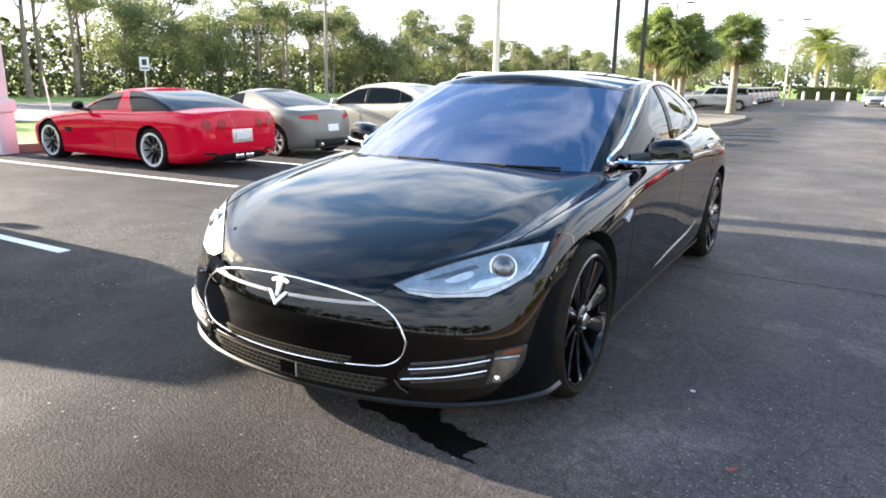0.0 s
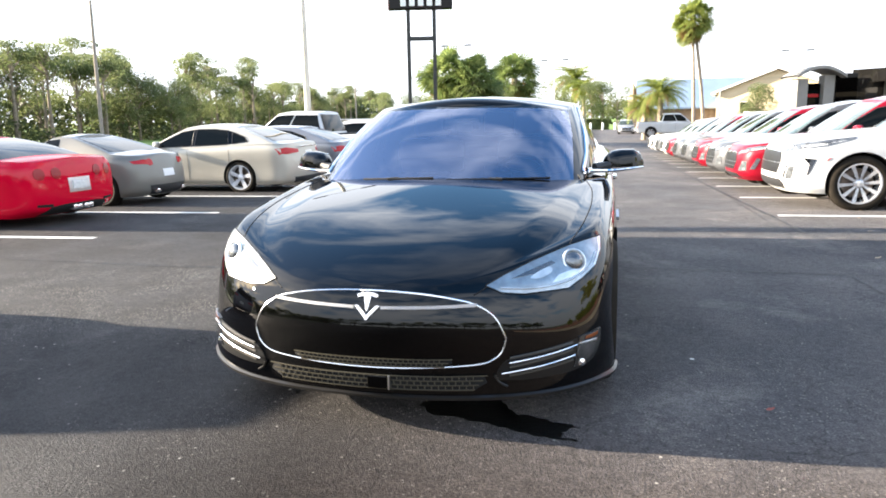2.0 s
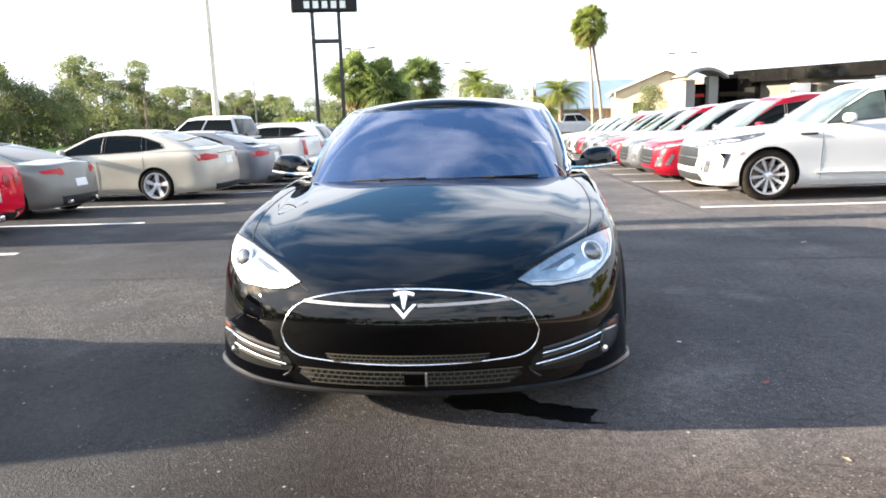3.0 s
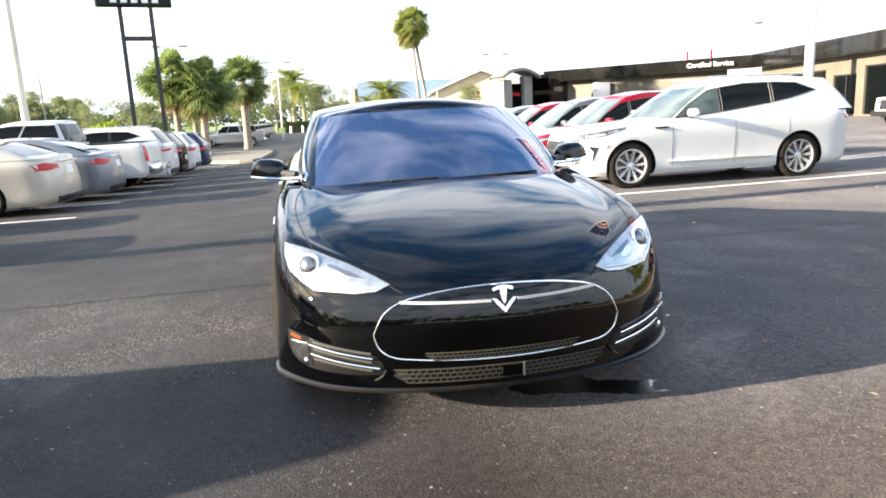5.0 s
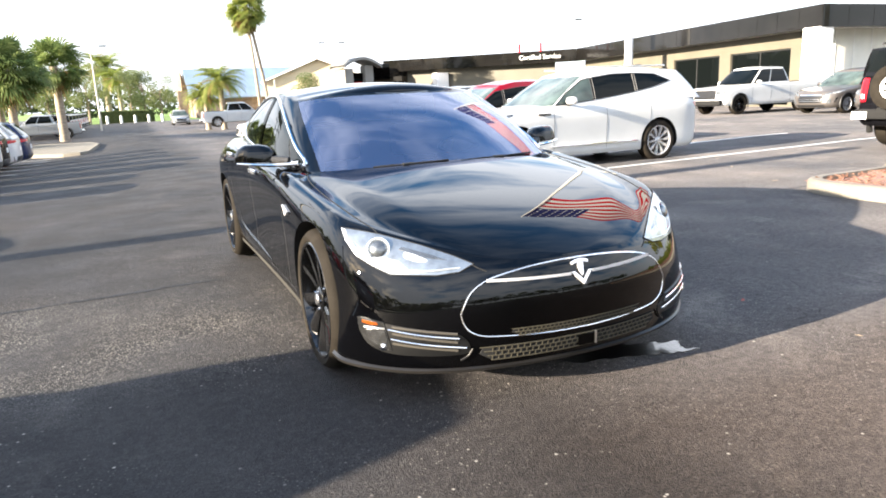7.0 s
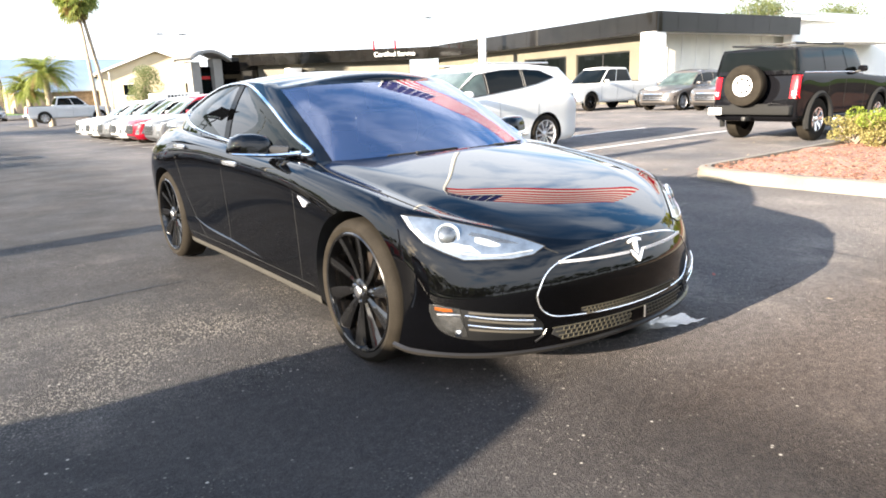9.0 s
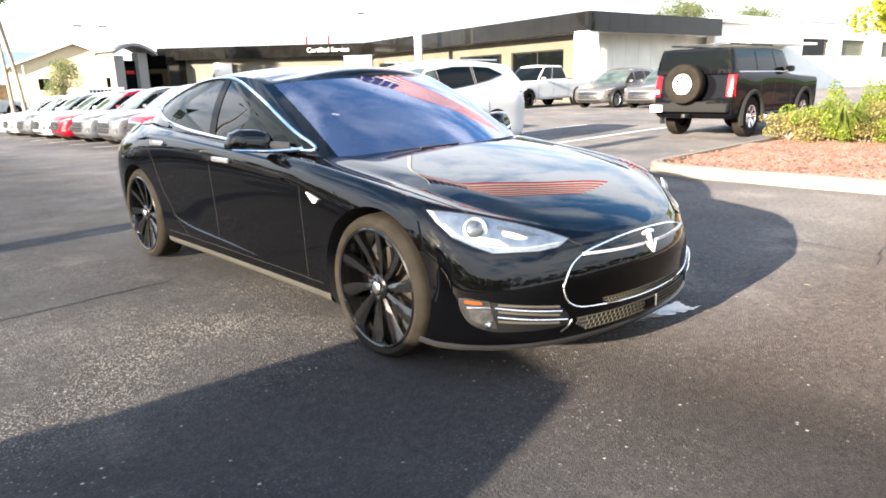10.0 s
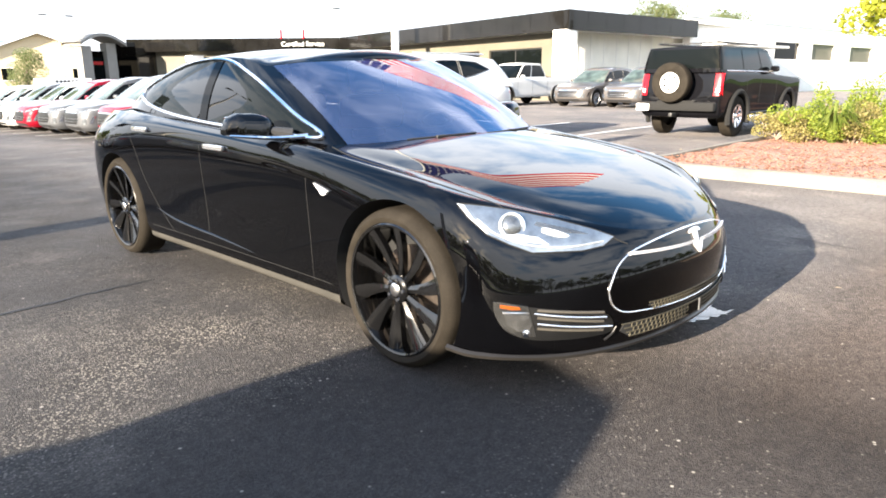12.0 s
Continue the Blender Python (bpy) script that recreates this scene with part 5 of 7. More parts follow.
        sill = [(.94, yy, .225) for yy in np.linspace(.40, 2.56, 30)]
        c = on_skin(bvh, tag(sill), (-sx, 0, 0), 0.004)
        vs = [(p.x - sx * d, p.y, zz) for p in c for zz, d in ((.278, .004), (.262, -.004), (.20, .006), (.178, .03))]
        part("sill_strip", mesh_of("sill_strip", vs, [(4 * i + k, 4 * i + k + 1, 4 * i + k + 5, 4 * i + k + 4) for i in range(29) for k in range(3)], SILL_TRIM), parent=body,
             label="grey plastic sill strip")
        crease = on_skin(bvh, tag(smooth_line([(.97, 1.05, .30), (.97, 1.55, .33), (.97, 2.1, .36), (.97, 2.45, .43)], 20)), (-sx, 0, 0), -0.006)
        part("sill_crease", tube_mesh("sill_crease", crease, [0.004 + 0.012 * math.sin(math.pi * i / 19) for i in range(20)], BLACK_PAINT, 10), parent=body)
        wedge = on_skin(bvh, tag([(.96, .52, .765), (.96, .41, .738), (.96, .43, .718), (.96, .455, .716)]), (-sx, 0, 0), 0.013)
        bm = bmesh.new()
        f = bm.faces.new([bm.verts.new(p) for p in wedge])
        ex = bmesh.ops.extrude_face_region(bm, geom=[f])
        bmesh.ops.translate(bm, vec=(-sx * 0.012, 0, 0), verts=[v for v in ex["geom"] if isinstance(v, bmesh.types.BMVert)])
        part("wing_badge", bm, BRIGHT, body, "small bright wing badge")
        tail = [(.80, 3.78, .86), (.80, 3.78, .93), (.62, 3.9, .95), (.42, 3.97, .92), (.42, 3.97, .87), (.62, 3.9, .85)]
        part("tail_light", ring_patch(bvh, tag(tail), (0, -1, 0), 0.004, 4), RED_LENS, body, smooth=True)
        # wheels
        add_wheel_hero(car, sx)
    # splitter edge
    lip = [tuple(v + np.array((0, 0, 0.012))) for v in cat(HERO[0], np.linspace(0, 5.0, 40))]
    lip = [(-p[0], p[1], p[2]) for p in lip[:0:-1]] + lip
    c = [Vector(p) for p in lip]
    vs = []
    for i, p in enumerate(c):
        d = (c[min(i + 1, len(c) - 1)] - c[max(i - 1, 0)]).normalized()
        o = Vector((d.y, -d.x, 0))
        vs += [p + o * 0.024 + Vector((0, 0, .016)), p + o * 0.036 + Vector((0, 0, .006)), p + o * 0.034 + Vector((0, 0, -.006)), p + o * 0.010 + Vector((0, 0, -.016)), p - o * 0.03 + Vector((0, 0, .02))]
    part("splitter", mesh_of("splitter", vs, [(5 * i + k, 5 * i + k + 1, 5 * i + k + 6, 5 * i + k + 5) for i in range(len(c) - 1) for k in range(4)], LIP_TRIM), parent=body,
         label="thin lip along the lower bumper edge")
    # wipers
    for u0, u1 in ((0.15, 2.1), (-1.55, -0.1)):
        us_ = np.linspace(u0, u1, 14)
        pts = [(float(p[0]) * (1 if u >= 0 else -1), float(p[1]), float(p[2])) for u in us_ for p in cab.at([abs(u)], [0.012 + 0.016 * (u - u0) / (u1 - u0)], 0.006)]
        wiper = part("wiper", tube_mesh("wiper", pts, 0.0042, TRIM, 6), parent=car, label="black wiper lying along the glass foot")
        part("wiper_joint", boxed((0.075, 0.018, 0.012), pts[6], 0.004), TRIM, wiper)
    saloon_inside(car)
    return car


def add_wheel_hero(car, sx):
    for y in (0, 2.96):
        r, rim, h = 0.352, 0.290, 0.118
        key = "hero"
        if key not in TYRE_CACHE:
            prof = [(rim - 0.006, h - 0.016), (rim + 0.006, h + 0.0), (rim + 0.026, h + 0.006), (r - 0.024, h - 0.004), (r - 0.010, h - 0.018), (r - 0.003, h - 0.036), (r, h - 0.065), (r, -h + 0.05), (rim, -h + 0.01)]
            tyre = mesh_of("tyre", *lathe(prof, 72), TYRE)
            pieces = [lathe([(rim + 0.004, h - 0.004), (rim - 0.004, h + 0.002), (rim - 0.013, h - 0.002), (rim - 0.02, h - 0.03), (rim - 0.03, -h * 0.7)], 72),
                      lathe([(0.034, h - 0.018), (0.05, h - 0.02), (0.062, h - 0.03), (0.068, h - 0.075)], 30)]
            vs, steps = [], 8
            for j in range(steps):
                f = j / (steps - 1)
                rr = 0.048 + (rim - 0.062) * f
                a = 0.12 * f ** 1.5
                wide = 0.024 + 0.050 * f ** 1.1
                x = h - 0.038 + 0.030 * f ** 1.5
                lean = 0.022 * f
                for off, dx in ((-0.5, 0.0), (0.0, 0.006 - lean * 0.3), (0.5, -lean), (0.5, -lean - 0.03), (-0.5, -0.03)):
                    o = off * wide
                    vs.append((x + dx, rr * math.cos(a) - o * math.sin(a), rr * math.sin(a) + o * math.cos(a)))
            fs = [(j * 5 + q, j * 5 + (q + 1) % 5, j * 5 + 5 + (q + 1) % 5, j * 5 + 5 + q) for j in range(steps - 1) for q in range(5)]
            spoke = mesh_of("spoke", vs, fs, DARK_RIM)
            rim_me = joined("wheel", pieces, DARK_RIM)
            cap = joined("hub_cap", [lathe([(0.001, h - 0.008), (0.024, h - 0.009), (0.03, h - 0.014), (0.03, h - 0.03)], 24)], SATIN)
            disc = joined("brake_disc", [lathe([(0.001, -0.0), (0.178, -0.0), (0.178, -0.03), (0.1, -0.03)], 40)], DISC)
            back = joined("inner_barrel", [lathe([(0.001, -0.05), (rim, -0.05)], 40)], WELL)
            nut = joined("wheel_nut", [lathe([(0.001, h - 0.012), (0.008, h - 0.012), (0.009, h - 0.035)], 8)], CHROME)
            TYRE_CACHE[key] = (rim_me, tyre, disc, back, cap, nut, spoke)
        rim_me, tyre, disc, back, cap, nuts, spoke = TYRE_CACHE[key]
        off = 0.838 if y == 0 else 0.862
        w = part("wheel", rim_me, parent=car, m=pose(sx * off, y, r, (0, 25)[y > 0], 0, 0 if sx > 0 else 180), label="gloss black turbine wheel with ten twisted spokes")
        part("tyre", tyre, parent=w, label="dusty black low-profile tyre")
        part("brake_disc", disc, parent=w)
        part("inner_barrel", back, parent=w)
        part("hub_cap", cap, parent=w, label="pale hub cap")
        for k in range(10):
            part("spoke", spoke, parent=w, m=pose(0, 0, 0, 36 * (k + 0.25)))
        for k in range(5):
            a = 2 * math.pi * k / 5
            part("wheel_nut", nuts, parent=w, m=pose(0, 0.046 * math.cos(a), 0.046 * math.sin(a)))
        bm = boxed((0.05, 0.075, 0.17), (0.0, 0.135 if sx > 0 else -0.135, 0.02), 0.015)
        part("brake_caliper", bm, DISC, w)


def seat_bm(wd=0.5):
    bm = bmesh.new()
    box(bm, (wd, 0.52, 0.16), (0, 0, 0.08), None, 0.06)
    box(bm, (wd, 0.14, 0.58), (0, 0, 0), pose(0, 0.27, 0.42, -16), 0.06)
    box(bm, (0.27, 0.09, 0.19), (0, 0, 0), pose(0, 0.38, 0.82, -10), 0.04)
    return bm


def saloon_inside(car):
    part("dashboard", boxed((1.36, 0.42, 0.16), (0, .80, .85), 0.06), DASH, car, smooth=True)
    part("cabin_floor", boxed((1.5, 2.6, 0.02), (0, 1.9, .40)), DASH, car)
    for x in (0.38, -0.38):
        part("seat", seat_bm(), SEAT, car, m=pose(x, 1.42, .42), smooth=True, label="grey leather seat")
    part("rear_bench", seat_bm(1.25), GREY_SEAT, car, m=pose(0, 2.35, .42), smooth=True)
    ring = [(0.38 + 0.185 * math.cos(a), 1.06 + 0.05 * math.sin(a), .86 + 0.165 * math.sin(a)) for a in np.linspace(0, 2 * math.pi, 33)]
    part("steering_wheel", tube_mesh("steering_wheel", ring, 0.016, DASH, 8), parent=car)
    part("inside_mirror", boxed((0.24, 0.03, 0.07), (0, 1.02, 1.235), 0.015), DASH, car, smooth=True)
    part("camera_box", boxed((0.10, 0.03, 0.065), (0.03, 0.99, 1.215), 0.012), SEAT, car, smooth=True)


saloon()


# ---- parked vehicles ----
def disc(x, z, r, n=14):
    return [(x + r * math.cos(2 * math.pi * i / n), z + r * math.sin(2 * math.pi * i / n)) for i in range(n)]


SUV = dict(w=0.99, yf=-0.98, yr=4.22, base=3.07, wheel=0.385, rim=0.275, front=0.62, rear=0.5, power=2.9, low=0.24,
           crest=[(-1.0, .88), (-.4, 1.0), (.7, 1.10), (2.0, 1.12), (3.4, 1.17), (4.2, 1.16)], cabin=(.62, 1.50, 3.72, 4.14), cabin_w=.93, roof_w=.70,
           roof=[(1.4, 1.63), (2.0, 1.73), (2.8, 1.74), (3.8, 1.66)], glazing=[[(.78, 1.12), (1.05, 1.33), (1.42, 1.54), (1.60, 1.575), (1.60, 1.19)], [(1.65, 1.195), (1.65, 1.58), (2.1, 1.63), (2.56, 1.635), (2.56, 1.305)], [(2.61, 1.315), (2.61, 1.635), (3.08, 1.61), (3.42, 1.48), (2.95, 1.37)]],
           tail=(.10, .02, 0, .015, .03), handles=(1.75, 2.75), spokes=10, lift=0.10, crest_in=.93,
           seams=(.72, 1.85, 2.85), screen=PALE_WINDOW, front_pane=PALE_WINDOW,
           faces=[("headlight", CLEAR_LENS, "s", [(-.80, .84), (-.45, .885), (-.10, .985), (-.08, 1.02), (-.40, .985), (-.80, .925)], 2), ("lamp_edge", PLATE, "s", [(-.78, .868), (-.44, .915), (-.16, .98), (-.44, .932), (-.78, .884)], 2),
                  ("bumper_chrome", CHROME, "s", [(-.64, .50), (-.56, .72), (-.70, .735), (-.70, .72), (-.585, .705), (-.66, .50)], 2), ("side_marker", RED_LENS, "s", [(-.44, .70), (-.40, .74), (-.385, .74), (-.425, .70)], 2),
                  ("grille", GRILLE, "f", [(-.50, .50), (.50, .50), (.56, .66), (.50, .82), (-.50, .82), (-.56, .66)], 1),
                  ("grille_bar", CHROME, "f", [(-.52, .80), (.52, .80), (.50, .835), (-.50, .835)], 1), ("grille_bar", SATIN, "f", [(-.54, .64), (.54, .64), (.54, .655), (-.54, .655)], 1), ("bumper_chrome", CHROME, "f", [(.64, .42), (.68, .42), (.73, .63), (.70, .63)], 2),
                  ("headlight", CLEAR_LENS, "f", [(.56, .78), (.80, .82), (.965, .93), (.93, .985), (.80, .90), (.58, .845)], 2),
                  ("fog_lamp", CLEAR_LENS, "f", [(.70, .43), (.80, .44), (.82, .62), (.74, .62)], 2),
                  ("lower_grille", TRIM, "f", [(-.62, .29), (.62, .29), (.66, .36), (.58, .42), (-.58, .42), (-.66, .36)], 1),
                  ("tail_light", RED_LENS, "r", [(.42, 1.02), (.93, .98), (.95, 1.06), (.42, 1.09)], 2), ("plate", PLATE, "r", [(-.16, .74), (.16, .74), (.16, .89), (-.16, .89)], 1),
                  ("bumper_lower", TRIM, "r", [(-.8, .30), (.8, .30), (.84, .46), (-.84, .46)], 1)],
           bits=[("wing_vent", TRIM, .995, .52, .985, .03, .24, .03), ("wing_vent", TRIM, -.995, .52, .985, .03, .24, .03), ("sill_line", CHROME, .985, 1.6, .42, .03, 1.9, .025), ("sill_line", CHROME, -.985, 1.6, .42, .03, 1.9, .025),
                 ("roof_rail", SATIN, .63, 2.5, 1.765, .035, 1.9, .03), ("roof_rail", SATIN, -.63, 2.5, 1.765, .035, 1.9, .03)])
SEDAN = dict(w=0.925, yf=-1.0, yr=4.11, base=2.837, wheel=0.34, rim=0.262, front=0.6, rear=0.42, low=0.19,
             crest=[(-1.0, .68), (-.3, .86), (.6, .96), (1.8, .985), (3.0, 1.05), (4.1, 1.06)], cabin=(.52, 1.42, 2.75, 3.78), cabin_w=.895, roof_w=.63,
             roof=[(1.3, 1.39), (1.9, 1.45), (2.6, 1.43), (2.9, 1.38)], crest_in=.945, glazing=[[(.74, .985), (1.0, 1.12), (1.42, 1.32), (1.72, 1.365), (1.72, 1.01)], [(1.78, 1.012), (1.78, 1.37), (2.2, 1.37), (2.55, 1.335), (2.60, 1.045)], [(2.70, 1.055), (2.65, 1.31), (2.98, 1.20), (3.06, 1.10)]], rear_from=10.6, handles=(1.45, 2.4), spokes=5, fat=0.09, rims=POLISHED, seams=(.62, 1.62, 2.62),
             faces=[("tail_light", RED_LENS, "r", [(.46, .86), (.90, .82), (.91, .94), (.80, .97), (.46, .93)], 2), ("plate", PLATE, "r", [(-.16, .74), (.16, .74), (.16, .89), (-.16, .89)], 1),
                    ("bumper_lower", TRIM, "r", [(-.62, .22), (.62, .22), (.66, .34), (-.66, .34)], 1), ("headlight", CLEAR_LENS, "f", [(.55, .60), (.88, .66), (.86, .74), (.55, .68)], 2),
                    ("grille", GRILLE, "f", [(-.5, .36), (.5, .36), (.54, .58), (-.54, .58)], 1)],
             bits=[("deck_lip", CHROME, 0, 4.06, .985, .9, .03, .02)])
ROADSTER = dict(w=0.867, yf=-.80, yr=3.11, base=2.31, wheel=0.315, rim=0.235, front=0.55, rear=0.5, low=0.17, power=2.4,
                crest=[(-.8, .58), (-.2, .78), (.5, .84), (1.6, .86), (2.4, .93), (3.1, .86)], cabin=(.48, 1.08, 1.62, 2.62), cabin_w=.78, roof_w=.55,
                roof=[(1.0, 1.17), (1.35, 1.225), (1.7, 1.21)], pane_ends=[3.95, 6.3], rear_from=10.2, spokes=8, fat=0.035, seams=(.6, 1.75),
                faces=[("tail_light", RED_LENS, "r", [(.36, .72), (.70, .74), (.74, .79), (.55, .81), (.36, .80)], 2), ("tail_round", RED_LENS, "r", disc(.42, .765, .062), 2),
                       ("plate", PLATE, "r", [(-.15, .50), (.15, .50), (.15, .63), (-.15, .63)], 1), ("diffuser", TRIM, "r", [(-.45, .2), (.45, .2), (.5, .36), (-.5, .36)], 1)],
                bits=[("exhaust", CHROME, .36, 3.05, .26, .08, .14, .07), ("exhaust", CHROME, -.36, 3.05, .26, .08, .14, .07)])
COUPE = dict(w=0.935, yf=-.93, yr=3.63, base=2.655, wheel=0.325, rim=0.252, front=0.75, rear=0.32, low=0.15, power=2.6,
             crest=[(-.93, .46), (-.4, .66), (.15, .77), (.9, .84), (2.2, .87), (2.9, .905), (3.3, .90), (3.63, .87)], cabin=(.62, 1.36, 2.02, 3.14), cabin_w=.80, roof_w=.55, bulge=.035,
             roof=[(1.3, 1.14), (1.7, 1.20), (2.1, 1.185)], pane_ends=[3.95, 6.2], spokes=10, fat=0.028, flare=.02, tail=(.16, .03, 0, .02, .05), rims=DARK_RIM, roof_crown=0.03, base_rear=0.1, seams=(.55, 1.75), bright_lip=True, rear_from=6.95, rear_low=0.05, mirror_mat=DARK_PAINT,
             faces=[("tail_round", TAIL_RED, "r", disc(.38, .715, .078), 2), ("tail_round", TAIL_RED, "r", disc(.63, .715, .078), 2),
                    ("plate_frame", SATIN, "r", [(-.20, .44), (.20, .44), (.20, .64), (-.20, .64)], 1), ("bumper_vent", WELL, "r", [(.48, .27), (.70, .29), (.70, .32), (.48, .31)], 2),
                    ("under_bumper", WELL, "r", [(-.62, .16), (.62, .16), (.50, .27), (.30, .29), (-.30, .29), (-.50, .27)], 1)],
             bits=[("plate", LINE, 0, 3.632, .54, .27, .03, .12)] + [("exhaust", CHROME, x, 3.58, .23, .075, .16, .075) for x in (-.15, -.06, .06, .15)]
                  + [("side_vent", WELL, .935, .58, .54, .03, .16, .07), ("side_vent", WELL, -.935, .58, .54, .03, .16, .07)])
PICKUP = dict(w=1.01, yf=-1.0, yr=4.86, base=3.74, wheel=0.41, rim=0.28, front=0.4, rear=0.12, low=0.38, power=4.0,
              crest=[(-1.0, 1.10), (.5, 1.20), (1.5, 1.24), (2.9, 1.25), (4.86, 1.27)], cabin=(.55, 1.35, 2.75, 3.0), cabin_w=.95, roof_w=.74,
              roof=[(1.2, 1.86), (1.7, 1.92), (2.8, 1.90)], pane_ends=[3.95, 6.3, 9.0], handles=(1.6, 2.6), spokes=6, fat=0.08, lift=0.06, crest_in=.965, crown=0.02, clad=TRIM, seams=(.7, 1.8, 2.95),
              faces=[("tail_light", RED_LENS, "r", [(.78, .78), (.985, .78), (.985, 1.20), (.78, 1.20)], 2), ("headlight", CLEAR_LENS, "f", [(.62, .86), (.96, .86), (.96, 1.02), (.62, 1.02)], 2),
                     ("grille", GRILLE, "f", [(-.6, .66), (.6, .66), (.6, 1.04), (-.6, 1.04)], 1), ("lower_grille", GRILLE, "f", [(-.7, .40), (.7, .40), (.7, .60), (-.7, .60)], 1), ("tailgate_seam", TRIM, "r", [(-.8, .735), (.8, .735), (.8, .75), (-.8, .75)], 1)],
              bits=[("bumper", CHROME, 0, 4.93, .58, 1.85, .18, .20), ("front_bumper", WELL, 0, -1.0, .52, 1.85, .16, .2), ("plate", PLATE, 0, 5.025, .60, .3, .02, .15), ("bed_floor", WELL, 0, 3.95, 1.285, 1.6, 1.6, .02)])
CROSSOVER = dict(SUV, w=0.93, yf=-.93, yr=3.72, base=2.73, wheel=0.36, rim=0.25, crest=[(-.93, .80), (-.3, .93), (.6, 1.02), (2.0, 1.05), (3.2, 1.10), (3.72, 1.08)],
                 cabin=(.50, 1.35, 3.25, 3.66), cabin_w=.87, glazing=[[(y * .9 - .02, z * .945) for y, z in pane] for pane in SUV["glazing"]], roof_w=.66, roof=[(1.2, 1.55), (1.8, 1.65), (2.6, 1.65), (3.3, 1.58)], clad=TRIM, front_pane=WINDOW, handles=(1.5, 2.45), seams=(.6, 1.6, 2.6), bright_line=False,
                 faces=[("headlight", CLEAR_LENS, "s", [(-.74, .755), (-.42, .80), (-.16, .87), (-.14, .89), (-.42, .86), (-.74, .81)], 2), ("lamp_edge", PLATE, "s", [(-.72, .766), (-.42, .808), (-.2, .866), (-.42, .824), (-.72, .78)], 2),
                        ("bumper_chrome", CHROME, "s", [(-.62, .44), (-.54, .62), (-.60, .64), (-.70, .44)], 2), ("grille", GRILLE, "f", [(-.46, .42), (.46, .42), (.54, .56), (.46, .72), (-.46, .72), (-.54, .56)], 1),
                        ("grille_bar", CHROME, "f", [(-.46, .70), (.46, .70), (.44, .73), (-.44, .73)], 1), ("grille_bar", SATIN, "f", [(-.52, .55), (.52, .55), (.52, .562), (-.52, .562)], 1), ("grille_bar", SATIN, "f", [(-.48, .48), (.48, .48), (.48, .49), (-.48, .49)], 1),
                        ("headlight", CLEAR_LENS, "f", [(.52, .68), (.74, .73), (.87, .82), (.84, .85), (.54, .74)], 2),
                        ("fog_lamp", CLEAR_LENS, "f", [(.62, .40), (.78, .42), (.78, .58), (.70, .58)], 2), ("lower_grille", TRIM, "f", [(-.58, .27), (.58, .27), (.56, .36), (-.56, .36)], 1),
                        ("tail_light", RED_LENS, "r", [(.46, .94), (.88, .90), (.90, 1.02), (.46, 1.02)], 2), ("plate", PLATE, "r", [(-.16, .64), (.16, .64), (.16, .79), (-.16, .79)], 1),
                        ("bumper_lower", TRIM, "r", [(-.74, .30), (.74, .30), (.78, .46), (-.78, .46)], 1)], bits=[])
BOXY = dict(w=0.885, yf=-.90, yr=3.78, base=2.842, wheel=0.42, rim=0.235, front=0.18, rear=0.12, low=0.42, power=5.0, lift=0.05, crest_in=.975, crown=0.015, arch=0.07,
            crest=[(-.9, 1.18), (.6, 1.25), (1.4, 1.31), (3.78, 1.33)], cabin=(.78, 1.08, 3.70, 3.76), cabin_w=.84, roof_w=.75, bulge=0.01, base_front=0.1, base_rear=0.06,
            roof=[(1.0, 1.76), (1.6, 1.82), (3.8, 1.81)], roof_crown=0.02, clad_r=.055, flare=.02, pane_ends=[3.8, 5.4, 7.2, 9.5], handles=(1.6, 2.35), spokes=7, fat=0.07, bright_line=True, clad=WELL, seams=(.8, 1.75, 2.5),
            rims=CHROME, faces=[("tail_light", RED_LENS, "r", [(.72, .86), (.87, .86), (.87, 1.29), (.72, 1.29)], 2), ("back_up_lamp", PLATE, "r", [(.76, .92), (.83, .92), (.83, 1.00), (.76, 1.00)], 2)],
            bits=[("bumper", WELL, 0, 3.84, .64, 1.64, .2, .18), ("bumper_step", WELL, 0, 3.86, .73, .8, .14, .06), ("plate", LINE, .70, 3.95, .62, .29, .02, .14), ("grille", CHROME, 0, -.92, .95, 1.3, .06, .3),
                  ("roof_rack", DARK_METAL, .62, 2.5, 1.90, .04, 2.1, .04), ("roof_rack", DARK_METAL, -.62, 2.5, 1.90, .04, 2.1, .04), ("rack_bar", DARK_METAL, 0, 1.8, 1.91, 1.26, .05, .03),
                  ("rack_bar", DARK_METAL, 0, 3.1, 1.91, 1.26, .05, .03), ("side_step", SATIN, .90, 1.45, .40, .12, 1.7, .05), ("side_step", SATIN, -.90, 1.45, .40, .12, 1.7, .05),
                  ("axle", DARK_METAL, 0, 2.84, .42, 1.5, .12, .12), ("exhaust_box", BARK, .45, 3.5, .48, .5, .3, .14), ("hitch", DARK_METAL, 0, 3.98, .48, .08, .25, .08),
                  ])


def row_pose(x, y, rz):
    return pose(x, y, lot_z(x, y), 0, 0, rz)


